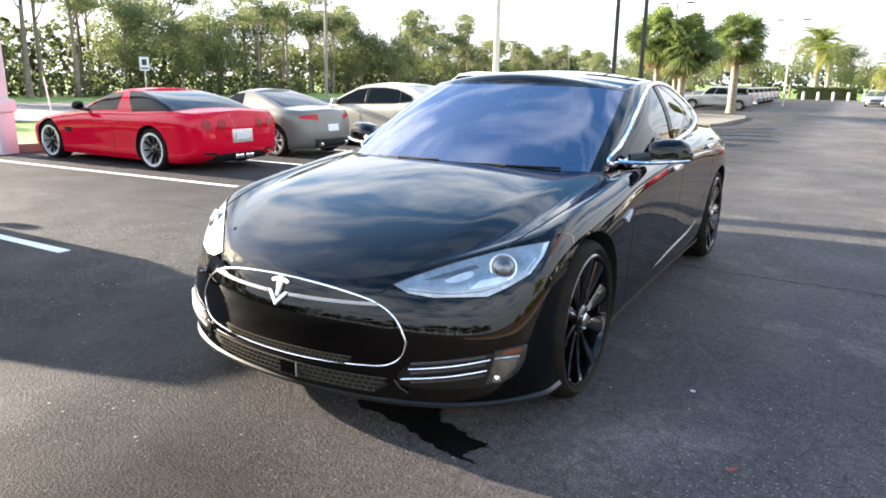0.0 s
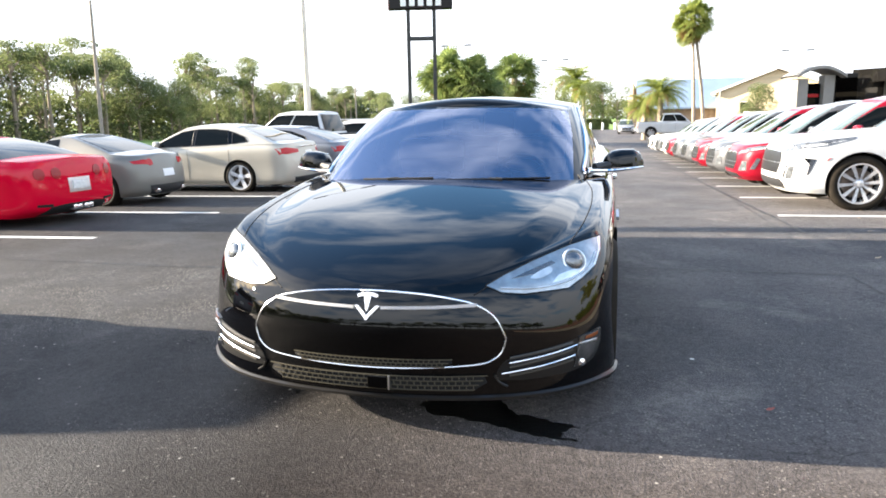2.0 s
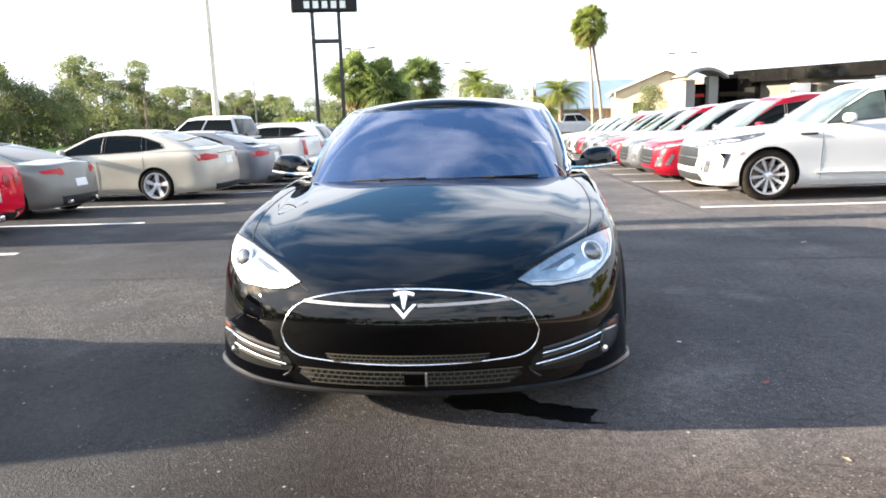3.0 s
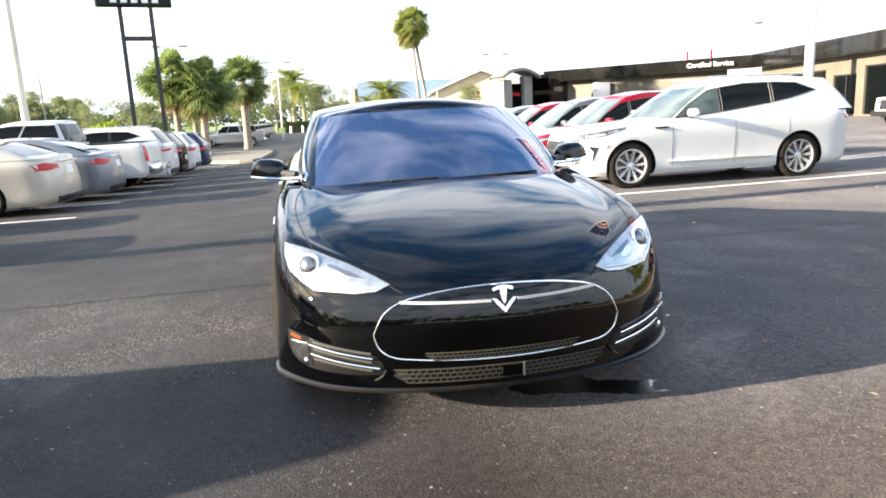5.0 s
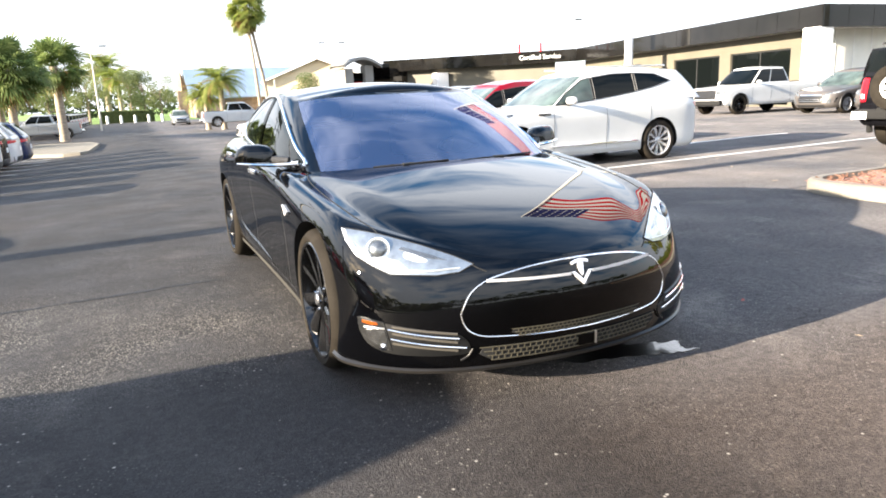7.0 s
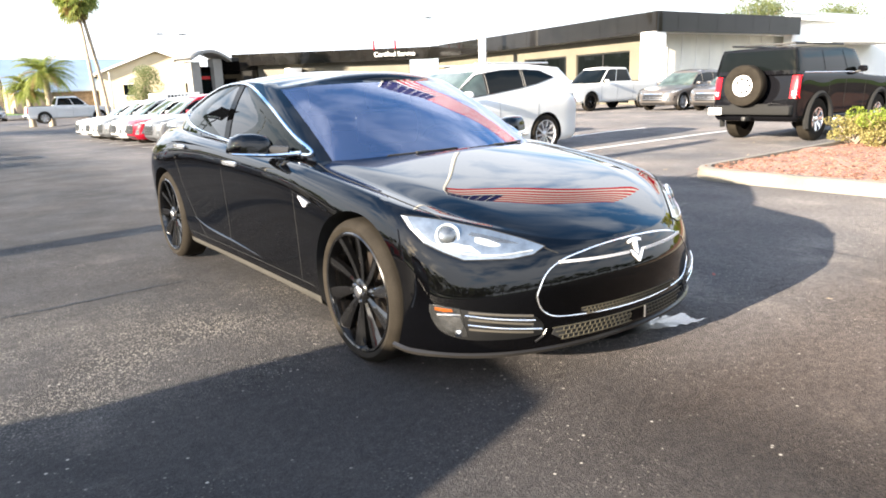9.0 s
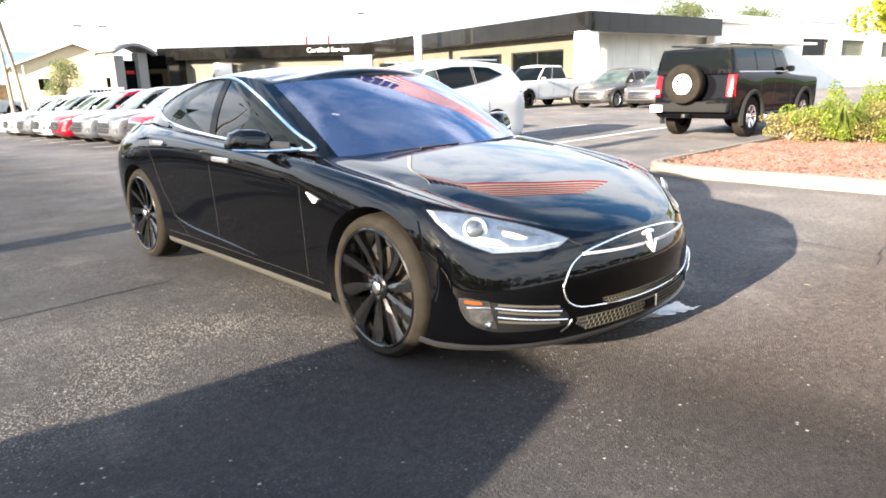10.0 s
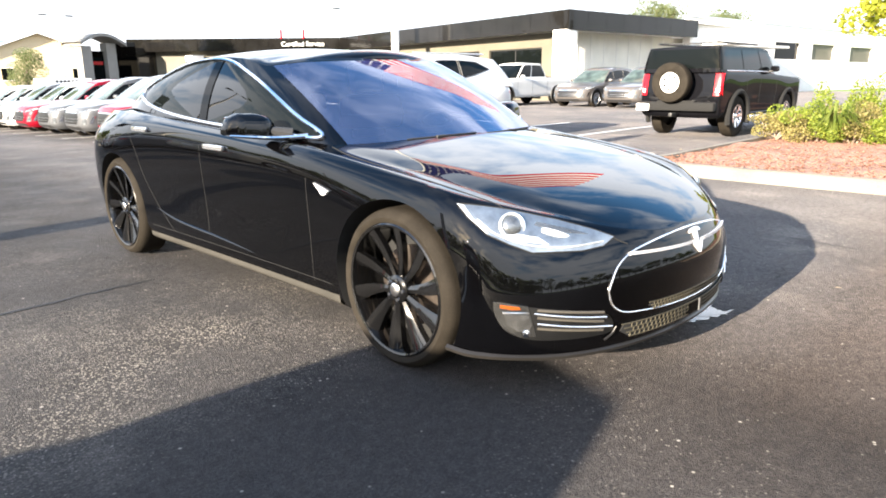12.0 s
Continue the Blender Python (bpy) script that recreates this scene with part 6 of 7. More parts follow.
vehicle("red_coupe", row_pose(-9.88, 4.86, -90), COUPE, RED_PAINT, "bright red two-door sports coupe parked on the stall lines", "car", "row by the road")
vehicle("grey_roadster", row_pose(-9.9, 7.72, -90), ROADSTER, GREY_PAINT, "grey-green hardtop roadster parked beside the red coupe", "car", "row by the road")
vehicle("beige_sedan", row_pose(-9.55, 10.95, -90), SEDAN, CHAMPAGNE, "champagne beige four-door sedan with chrome wheels", "car", "row by the road")
vehicle("grey_sedan", row_pose(-9.4, 13.7, -90), SEDAN, STEEL_GREY, "steel grey sedan parked between pale cars", "car", "row by the road")
vehicle("white_pickup", row_pose(-9.9, 16.4, -90), PICKUP, WHITE_PAINT, "white crew-cab pickup truck with chrome bumper", "truck", "row by the road")
vehicle("white_suv", row_pose(-9.3, 19.2, -90), SUV, WHITE_PAINT, "white sport utility vehicle in the row", "car", "row by the road")
vehicle("black_crossover", row_pose(-9.0, 22.0, -90), CROSSOVER, DARK_PAINT, "black crossover in the row by the road", "car", "row by the road")
vehicle("white_crossover", row_pose(-9.0, 24.8, -90), CROSSOVER, WHITE_PAINT, "white crossover in the row by the road", "car", "row by the road")
vehicle("navy_crossover", row_pose(-9.0, 27.6, -90), CROSSOVER, NAVY_PAINT, "dark blue crossover in the row by the road", "car", "row by the road")
vehicle("shade_suv", row_pose(-9.65, -0.80, -90), dict(CROSSOVER, cabin_w=.80, roof_w=.57), STEEL_GREY, "grey sport utility vehicle whose shadow crosses the aisle", "car", "row by the road")

colours = [(WHITE_PAINT, "pearl white"), (DEEP_RED, "deep red"), (SILVER, "silver"), (DEEP_RED, "deep red"), (SILVER, "silver"), (SILVER, "silver"), (DEEP_RED, "deep red"),
           (WHITE_PAINT, "white"), (SILVER, "silver"), (WHITE_PAINT, "white"), (WHITE_PAINT, "white")]
for i, (mat, word) in enumerate(colours):
    y = 7.92 + 2.53 * i
    vehicle("parked_suv", row_pose(4.32 if i == 0 else 4.14, y, -90), SUV if i == 0 else CROSSOVER, mat, word + " sport utility vehicle parked nose to the aisle", "car", "sales row")
boxy = vehicle("boxy_suv", row_pose(14.63, 4.66, 90.5), BOXY, DARK_PAINT, "black boxy off-road vehicle with a tailgate spare wheel", "car")
spare = part("spare_wheel", wheel_meshes(.40, .215, .25, 7, SATIN, 0.0, .11)[1], parent=boxy, m=pose(.05, 4.0, 1.12, 0, 0, 90), label="tailgate spare wheel with a pale rim")
part("spare_rim", joined("spare_rim", [lathe([(.001, .09), (.06, .095), (.08, .07), (.19, .10), (.215, .115), (.222, .10)], 32)], PLATE), parent=spare)
for k in range(7):
    a = 2 * math.pi * k / 7
    part("rim_hole", joined("rim_hole", [lathe([(.001, .100), (.026, .100), (.03, .08)], 12)], WELL), parent=spare, m=pose(0, .135 * math.cos(a), .135 * math.sin(a)))
vehicle("white_pickup", row_pose(21.7, 19.2, -90), dict(PICKUP, rims=DARK_RIM), WHITE_PAINT, "white pickup truck in front of the showroom", "truck")
for y in (15.4, 12.9):
    vehicle("grey_crossover", row_pose(23.2, y, -90), CROSSOVER, BROWN_GREY, "brown-grey compact crossover by the showroom", "car", "showroom cars")



# ---- the kerbed island ----
def kerb_run(pts, name="kerb"):
    """A rounded concrete kerb along a line of plan points."""
    vs, fs = [], []
    prof = [(-.08, -.02), (-.08, .11), (-.055, .14), (-.02, .15), (.08, .15), (.08, -.02)]
    k = len(prof)
    p = [Vector((*q, 0)) for q in pts]
    for i, q in enumerate(p):
        d = (p[min(i + 1, len(p) - 1)] - p[max(i - 1, 0)]).normalized()
        o = Vector((-d.y, d.x, 0))
        vs += [q - o * a + Vector((0, 0, z + lot_z(q.x, q.y))) for a, z in prof]
    for i in range(len(p) - 1):
        fs += [(i * k + j, i * k + j + 1, i * k + k + j + 1, i * k + k + j) for j in range(k - 1)]
    return tagged(new(name, mesh_of(name, vs, fs, CONCRETE)), "pale concrete kerb round the planted island", "kerb", kind="structure")


corner = [(5.58 + 0.55 - 0.55 * math.cos(a), 2.0 + 0.55 * math.sin(a)) for a in np.linspace(0, math.pi / 2, 9)]
kerb_run([(5.85, -6.0), (5.72, -3.0), (5.62, -1.0), (5.58, 0.5), (5.58, 1.4)] + corner + [(7.5, 2.6), (9.0, 2.66), (11, 2.72), (16, 2.9), (24, 3.2)], "kerb")
bm = bmesh.new()
n_x, n_y = 60, 34
rows = np.array([[(5.66 + (18.3) * (i / n_x) ** 1.6, -6 + 8.5 * j / n_y + (0.03 * (i / n_x) ** 1.6 * 18 if j == n_y else 0),
                   0.115 + 0.05 * noise.noise(Vector((i * 0.31, j * 0.37, 0))) + 0.02 * random.random() - (0.02 if i in (0,) or j == n_y else 0)) for i in range(n_x + 1)] for j in range(n_y + 1)])
tagged(part("mulch_bed", grid_bm(rows), MULCH, smooth=True), "reddish bark mulch bed inside the kerb", "mulch", kind="structure")
chips, rnd = [], random.Random(5)
for k in range(4200):
    x, y = 5.75 + 4.6 * rnd.random() ** 1.3, rnd.uniform(-4.5, 2.45)
    if x + y < 0.6 and rnd.random() < 0.5:
        continue
    a, l, w_ = rnd.uniform(0, 6.28), rnd.uniform(.010, .03), rnd.uniform(.004, .009)
    z = 0.145 + rnd.uniform(-.015, .02)
    t = rnd.uniform(-.4, .4)
    c, s = math.cos(a), math.sin(a)
    q = [(x + c * l - s * w_, y + s * l + c * w_, z + t * l), (x + c * l + s * w_, y + s * l - c * w_, z + t * l),
         (x - c * l + s * w_, y - s * l - c * w_, z - t * l), (x - c * l - s * w_, y - s * l + c * w_, z - t * l)]
    chips.append(q + [(p[0], p[1], p[2] - 0.008) for p in q])
CHIP = leafy("bark_chip", (0.22, 0.105, 0.072), (0.46, 0.29, 0.21), 0.9)
tagged(part("bark_chips", joined("bark_chips", [(c, [(0, 1, 2, 3), (0, 4, 5, 1), (1, 5, 6, 2), (2, 6, 7, 3), (3, 7, 4, 0)]) for c in chips], CHIP, False)),
       "loose red-brown bark chips on the mulch bed", "mulch", kind="stuff")


# ---- plants ----
def leaf_cloud(rnd, blobs, count, size, flat=0.5):
    """Small leaves scattered through blobs (centre, radii): vertices and faces."""
    vs, fs = [], []
    weights = [b[1][0] * b[1][1] * b[1][2] for b in blobs]
    for k in range(count):
        c, r = rnd.choices(blobs, weights)[0]
        while True:
            p = [rnd.uniform(-1, 1) for _ in range(3)]
            d = p[0] ** 2 + p[1] ** 2 + p[2] ** 2
            if 0.15 < d <= 1:
                break
        f = 1.0 if rnd.random() < 0.3 else (0.9 / math.sqrt(d) if rnd.random() < 0.6 else 1.0)
        o = Vector((c[0] + p[0] * r[0] * f, c[1] + p[1] * r[1] * f, c[2] + p[2] * r[2] * f))
        s = size * rnd.uniform(0.6, 1.4)
        a = Vector((rnd.gauss(0, 1), rnd.gauss(0, 1), rnd.gauss(0, flat))).normalized()
        b = a.orthogonal().normalized()
        b = (b * rnd.uniform(-1, 1) + a.cross(b) * rnd.uniform(-1, 1)).normalized() * s * 0.45
        i = len(vs)
        vs += [o - a * s * 0.5, o + b, o + a * s * 0.6, o - b]
        fs.append((i, i + 1, i + 2, i + 3))
    return vs, fs


def woodland_tree(rnd, height, spread, pine=False):
    """Meshes of a tapered trunk with limbs, and of a broken crown of leaves."""
    lean = rnd.uniform(-.04, .04) * height
    top = height * (0.92 if pine else 0.75)
    spine = [(lean * f * f, 0.15 * math.sin(3 * f), top * f) for f in np.linspace(0, 1, 7)]
    pieces = [tube(spine, [0.022 * height * (1 - 0.8 * f) + 0.02 for f in np.linspace(0, 1, 7)], 7)]
    blobs = []
    for k in range(10 if pine else 15):
        f = rnd.uniform(0.62, 0.98) if pine else rnd.uniform(0.36, 0.96)
        a = rnd.uniform(0, 6.28)
        reach = spread * (rnd.uniform(0.25, 0.8) if pine else rnd.uniform(0.3, 1.0) * (1.15 - 0.6 * abs(f - 0.55)))
        e = (lean * f * f + reach * math.cos(a), reach * math.sin(a), height * f + rnd.uniform(0, 0.05) * height)
        s = (lean * f * f, 0, top * f * 0.9)
        mid = [(s[i] + e[i]) / 2 + (0, 0, -0.02 * height)[i] for i in range(3)]
        pieces.append(tube([s, mid, e], [0.008 * height, 0.006 * height, 0.003 * height], 5))
        r = spread * (rnd.uniform(0.3, 0.55) if pine else rnd.uniform(0.42, 0.72))
        blobs.append((e, (r, r, r * (0.5 if pine else 0.8))))
    if not pine:
        blobs.append(((lean, 0, height * 0.86), (spread * .45, spread * .45, height * .12)))
    trunk = joined("trunk", pieces, BARK)
    v, f = leaf_cloud(rnd, blobs, 3600 if pine else 7200, 0.025 * spread + 0.10)
    return trunk, mesh_of("crown", v, f, LEAF if pine else rnd.choice((LEAF, LEAF_DARK)), False)


def plant(name, trunk, crown, m, label, group=""):
    t = thing(name, m, label, "tree", group)
    part("trunk", trunk, parent=t)
    part("crown", crown, parent=t)
    return t


rnd = random.Random(11)
KINDS = [woodland_tree(rnd, 9.5, 2.7), woodland_tree(rnd, 11.0, 3.0), woodland_tree(rnd, 8.0, 2.4), woodland_tree(rnd, 10.2, 2.6),
         woodland_tree(rnd, 12.5, 3.2, True), woodland_tree(rnd, 13.0, 2.8, True)]
WORDS = ["leafy green tree in the far wood edge", "broad dark green tree in the far wood edge", "low green tree in the far wood edge", "tall leafy tree in the far wood edge",
         "tall sparse pine rising above the wood", "slender pine with a tufted crown"]
y = -110.0
while y < 215:
    near = y < 95
    for back in (0, 1):
        if back and rnd.random() < 0.25:
            continue
        k = rnd.choice((0, 1, 2, 3, 2, 4, 4, 5)) if not back else rnd.choice((1, 3, 4, 5, 4, 5))
        sc = rnd.uniform(0.85, 1.12) * (1.0 if y < 120 else 0.85)
        x = -64 - 6 * back + rnd.uniform(-3, 2.5)
        m = Matrix.Translation((x, y + rnd.uniform(-1, 1), lot_z(x, y) - 0.06)) @ pose(0, 0, 0, 0, 0, rnd.uniform(0, 360)) @ Matrix.Diagonal((sc, sc, sc, 1))
        plant("tree", *KINDS[k], m, WORDS[k], "wood edge")
    y += 2.9 if near else 3.8
# trees out of view at the back, added to darken the low reflections
for i in range(44):
    k, sc = rnd.choice((0, 1, 3, 4)), rnd.uniform(.9, 1.2)
    x, y = -58 + 3.6 * i, -62 + rnd.uniform(-3, 3)
    plant("tree", *KINDS[k], Matrix.Translation((x, y, -.06)) @ pose(0, 0, 0, 0, 0, rnd.uniform(0, 360)) @ Matrix.Diagonal((sc, sc, sc, 1)), "leafy tree in the wood behind the lot", "rear wood")
# scrub and inner belt carry the wood's shade in their leaf colour
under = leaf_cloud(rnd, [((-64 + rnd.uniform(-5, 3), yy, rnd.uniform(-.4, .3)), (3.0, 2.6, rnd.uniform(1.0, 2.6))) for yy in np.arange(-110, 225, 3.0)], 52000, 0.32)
tagged(part("undergrowth", mesh_of("undergrowth", *under, LEAF_SHADE, False)), "scrub below the trees of the wood edge, coloured dark for shade", "bushes", kind="stuff")
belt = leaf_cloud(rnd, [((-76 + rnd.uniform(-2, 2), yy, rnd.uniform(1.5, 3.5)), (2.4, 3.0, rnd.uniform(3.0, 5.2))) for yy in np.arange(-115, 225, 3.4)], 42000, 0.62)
tagged(part("wood_interior", mesh_of("wood_interior", *belt, LEAF_SHADE, False)), "leafy inside of the wood behind its edge, coloured dark for shade", "woods", kind="stuff")
far = leaf_cloud(rnd, [((-150 + 4.2 * i + rnd.uniform(-2, 2), 175 + rnd.uniform(-6, 6) + 0.2 * i, rnd.uniform(2, 4.0)), (5.5, 4.0, rnd.uniform(2.0, 4.2))) for i in range(46)], 15000, 0.75)
tagged(part("far_wood", mesh_of("far_wood", *far, LEAF_DARK, False)), "distant dark green woods along the horizon", "woods", kind="stuff")


def palm_trunk(h, r0, r1, lean=0.0):
    n = 14
    pts = [(lean * (f ** 1.5), 0, h * f) for f in np.linspace(0, 1, n)]
    vs, fs = tube(pts, [(r0 + (r1 - r0) * f) * (1.0 + 0.06 * (i % 2)) * (1.25 if i == 0 else 1) for i, f in enumerate(np.linspace(0, 1, n))], 12)
    return mesh_of("trunk", vs, fs, PALM_BARK)


def fan_palm(rnd, h, reach, leaves=34, dry=6, lean=0.0, trunk=(.19, .15), droop=1.0, mat=PALM_LEAF):
    """Meshes of a cabbage palm: trunk, green fan leaves turned every way, hanging dry ones."""
    green, brown = [[], []], [[], []]
    base = Vector((lean, 0, h))
    for k in range(leaves + dry):
        a = k * 2.4 + rnd.uniform(-.3, .3)
        up = math.asin(rnd.uniform(-.88, 1.0)) if k < leaves else rnd.uniform(-1.3, -0.7)
        ahead = Vector((math.cos(a) * math.cos(up), math.sin(a) * math.cos(up), math.sin(up)))
        stalk = reach * rnd.uniform(0.36, 0.58) * (1.0 if k < leaves else 0.8)
        tip = base + ahead * stalk - Vector((0, 0, 0.10 * stalk * droop))
        vs, fs = (green if k < leaves else brown)
        side = ahead.cross(Vector((0, 0, 1))).normalized()
        face = ahead.cross(side).normalized()
        turn = rnd.uniform(-0.9, 0.9)
        side = (side * math.cos(turn) + face * math.sin(turn)).normalized()
        face = ahead.cross(side).normalized()
        i = len(vs)
        vs += [base + side * .02, base - side * .02, tip - side * .014, tip + side * .014]
        fs.append((i, i + 1, i + 2, i + 3))
        fan = reach * rnd.uniform(0.36, 0.48)
        for j in range(25):
            g = (j - 12) / 12 * 2.1
            w = ahead * math.cos(g) + side * math.sin(g)
            l1 = fan * (1.0 - 0.16 * abs(g)) * rnd.uniform(.88, 1.08)
            fold = face * (0.05 * fan * (1 if j % 2 else -1))
            m1 = tip + w * l1 * 0.55 + fold
            e = tip + w * l1 - Vector((0, 0, l1 * rnd.uniform(0.12, 0.34) * droop))
            wd = w.cross(face).normalized() * fan * 0.046
            i = len(vs)
            vs += [tip, m1 + wd, e, m1 - wd]
            fs.append((i, i + 1, i + 2, i + 3))
    return palm_trunk(h, *trunk, lean), mesh_of("crown", *green, mat, False), mesh_of("dry_leaves", *brown, PALM_DRY, False)


def date_palm(rnd, h, reach, fronds=74):
    green, brown = [[], []], [[], []]
    for k in range(fronds + 5):
        a = k * 2.4 + rnd.uniform(-.2, .2)
        rise = rnd.uniform(-0.3, 1.4)
        d = Vector((math.cos(a), math.sin(a), 0))
        pts, p, ang = [], Vector((0, 0, h)), rise
        for j in range(9):
            pts.append(p.copy())
            p = p + (d * math.cos(ang) + Vector((0, 0, 1)) * math.sin(ang)) * reach / 8
            ang -= 0.17 + 0.05 * rise
        side = d.cross(Vector((0, 0, 1)))
        vs, fs = green if k < fronds else brown
        for j in range(1, 9):
            for q in range(3):
                c = pts[j - 1].lerp(pts[j], q / 3)
                l = reach * 0.2 * math.sin(math.pi * min(0.95, (j + q / 3) / 9.0) ** 0.8 + 0.05)
                run = (pts[j] - pts[j - 1]).normalized()
                for s in (1, -1):
                    e = c + side * s * l * 0.85 + run * l * 0.6 - Vector((0, 0, l * 0.35))
                    i = len(vs)
                    vs += [c, c + run * 0.05, e, c - run * 0.03]
                    fs.append((i, i + 1, i + 2, i + 3))
    return palm_trunk(h, .24, .2), mesh_of("crown", *green, PALM_LIGHT, False), mesh_of("dry_leaves", *brown, PALM_DRY, False)


def palm(meshes, x, y, label, sc=1.0, rz=0.0):
    t = thing("palm_tree", Matrix.Translation((x, y, lot_z(x, y) - 0.03)) @ pose(0, 0, 0, 0, 0, rz) @ Matrix.Diagonal((sc, sc, sc, 1)), label, "palm tree", "palms")
    for nm, me in zip(("trunk", "crown", "dry_leaves"), meshes):
        part(nm, me, parent=t)
    return t


rnd = random.Random(21)
CABBAGE = [fan_palm(rnd, 3.9, 2.1, 92, 26), fan_palm(rnd, 3.5, 2.05, 88, 14), fan_palm(rnd, 3.3, 1.75, 74, 6)]
palm(CABBAGE[0], -9.6, 44.5, "thick cabbage palm with a full green crown", 1.3)
palm(CABBAGE[1], -7.8, 43.6, "cabbage palm with drooping fan leaves", 1.32, 70)
palm(CABBAGE[2], -8.9, 47.0, "small cabbage palm behind its neighbours", 1.3, 130)
palm(CABBAGE[2], -6.16, 54.0, "single cabbage palm with a pale rough trunk", 1.62, 200)
palm(fan_palm(rnd, 8.4, 2.0, 52, 14, 0.5, (.13, .10), 1.2, PALM_LIGHT), 7.5, 50.5, "very tall thin palm with a round crown", 1.0, 140)
palm(fan_palm(rnd, 8.7, 1.9, 50, 12, 1.1, (.13, .10), 1.2, PALM_LIGHT), 8.25, 50.9, "very tall leaning palm crossing its neighbour", 1.0, 185)
DATE = date_palm(rnd, 4.2, 2.9)
palm(DATE, 5.9, 60.5, "feathery date palm beside the church lawn", 1.0)
palm(date_palm(rnd, 3.0, 2.5), 4.7, 62, "short feathery date palm", 1.0, 40)
palm(DATE, -5.3, 158, "feathery date palm behind the hedge", 2.5, 90)
palm(DATE, -2.9, 150, "feathery date palm behind the hedge", 1.9, 10)

# broad trees behind the hedge and at the lot's end
for x, y, k, sc in ((-8.0, 133, 0, 1.0), (-13.5, 128, 2, 1.0), (1.2, 134, 1, .8), (-1.0, 138, 3, .85), (3.8, 131, 0, .75), (-18, 124, 1, .9), (-12, 70, 1, .5), (-16, 66, 2, .55), (-20, 74, 3, .5), (-26, 80, 0, .55),
                    (16.0, 71.5, 2, .62), (60, 32, 1, .75), (66, 36, 3, .8), (72, 30, 0, .75), (80, 34, 1, .8)):
    m = Matrix.Translation((x, y, lot_z(x, y) - 0.06)) @ pose(0, 0, 0, 0, 0, 37 * k + x) @ Matrix.Diagonal((sc, sc, sc, 1))
    plant("tree", *KINDS[k], m, "round green tree beyond the lot", "lot trees")
v, f = leaf_cloud(rnd, [((-13.2, 42, .5), (1.3, 1.3, 1.4)), ((-12.2, 43, .2), (1.0, 1.0, 1.0))], 900, 0.3)
tagged(part("bush", mesh_of("bush", v, f, LEAF_BRIGHT, False)), "bright green bush near the sign pylon", "bush")

# clipped hedge
hv, hf = [], []
for k in range(5200):
    x, z, y = rnd.uniform(-6.2, 2.2), rnd.uniform(-1.0, 1.0), 124 + rnd.uniform(-.5, .5)
    edge = rnd.random()
    if edge < .5:
        y = 123.5 + rnd.uniform(-.05, .05)
    elif edge < .8:
        z = 1.0 + rnd.uniform(-.06, .06)
    a = Vector((rnd.gauss(0, 1), rnd.gauss(0, 1), rnd.gauss(0, 1))).normalized() * .13
    b = a.orthogonal().normalized() * .09
    i = len(hv)
    o = Vector((x, y, z))
    hv += [o - a, o + b, o + a, o - b]
    hf.append((i, i + 1, i + 2, i + 3))
hedge = thing("hedge", pose(0, 0, 0), "square clipped green hedge at the lot's end", "hedge")
part("leaves", mesh_of("leaves", hv, hf, LEAF, False), parent=hedge)
part("core", boxed((8.3, .85, 1.95), (-2.0, 124.0, 0.0)), LEAF_DARK, hedge)
post_me = tube_mesh("bollard", [(0, 0, 0), (0, 0, 1.05), (0, 0, 1.2)], [.19, .19, .1], WALL_WHITE, 12)
for i in range(6):
    x = -4.9 + 2.0 * i
    tagged(part("bollard", post_me, m=pose(x, 117, lot_z(x, 117))), "short white bollard in a row before the hedge", "bollard", "bollards")


# ---- island shrubs and the yellow-leaved tree ----
def shrub(x, y, blobs, mat, count, size, label, flat=0.6):
    t = thing("shrub", pose(x, y, 0.12), label, "shrub", "island shrubs")
    stems = []
    for c, r in blobs:
        stems.append(tube([(c[0] * .3, c[1] * .3, 0), (c[0] * .8, c[1] * .8, c[2] * .7), c], [.02, .014, .006], 5))
    part("stem", joined("stem", stems, BARK), parent=t)
    part("leaves", mesh_of("leaves", *leaf_cloud(rnd, blobs, count, size, flat), mat, False), parent=t)
    return t


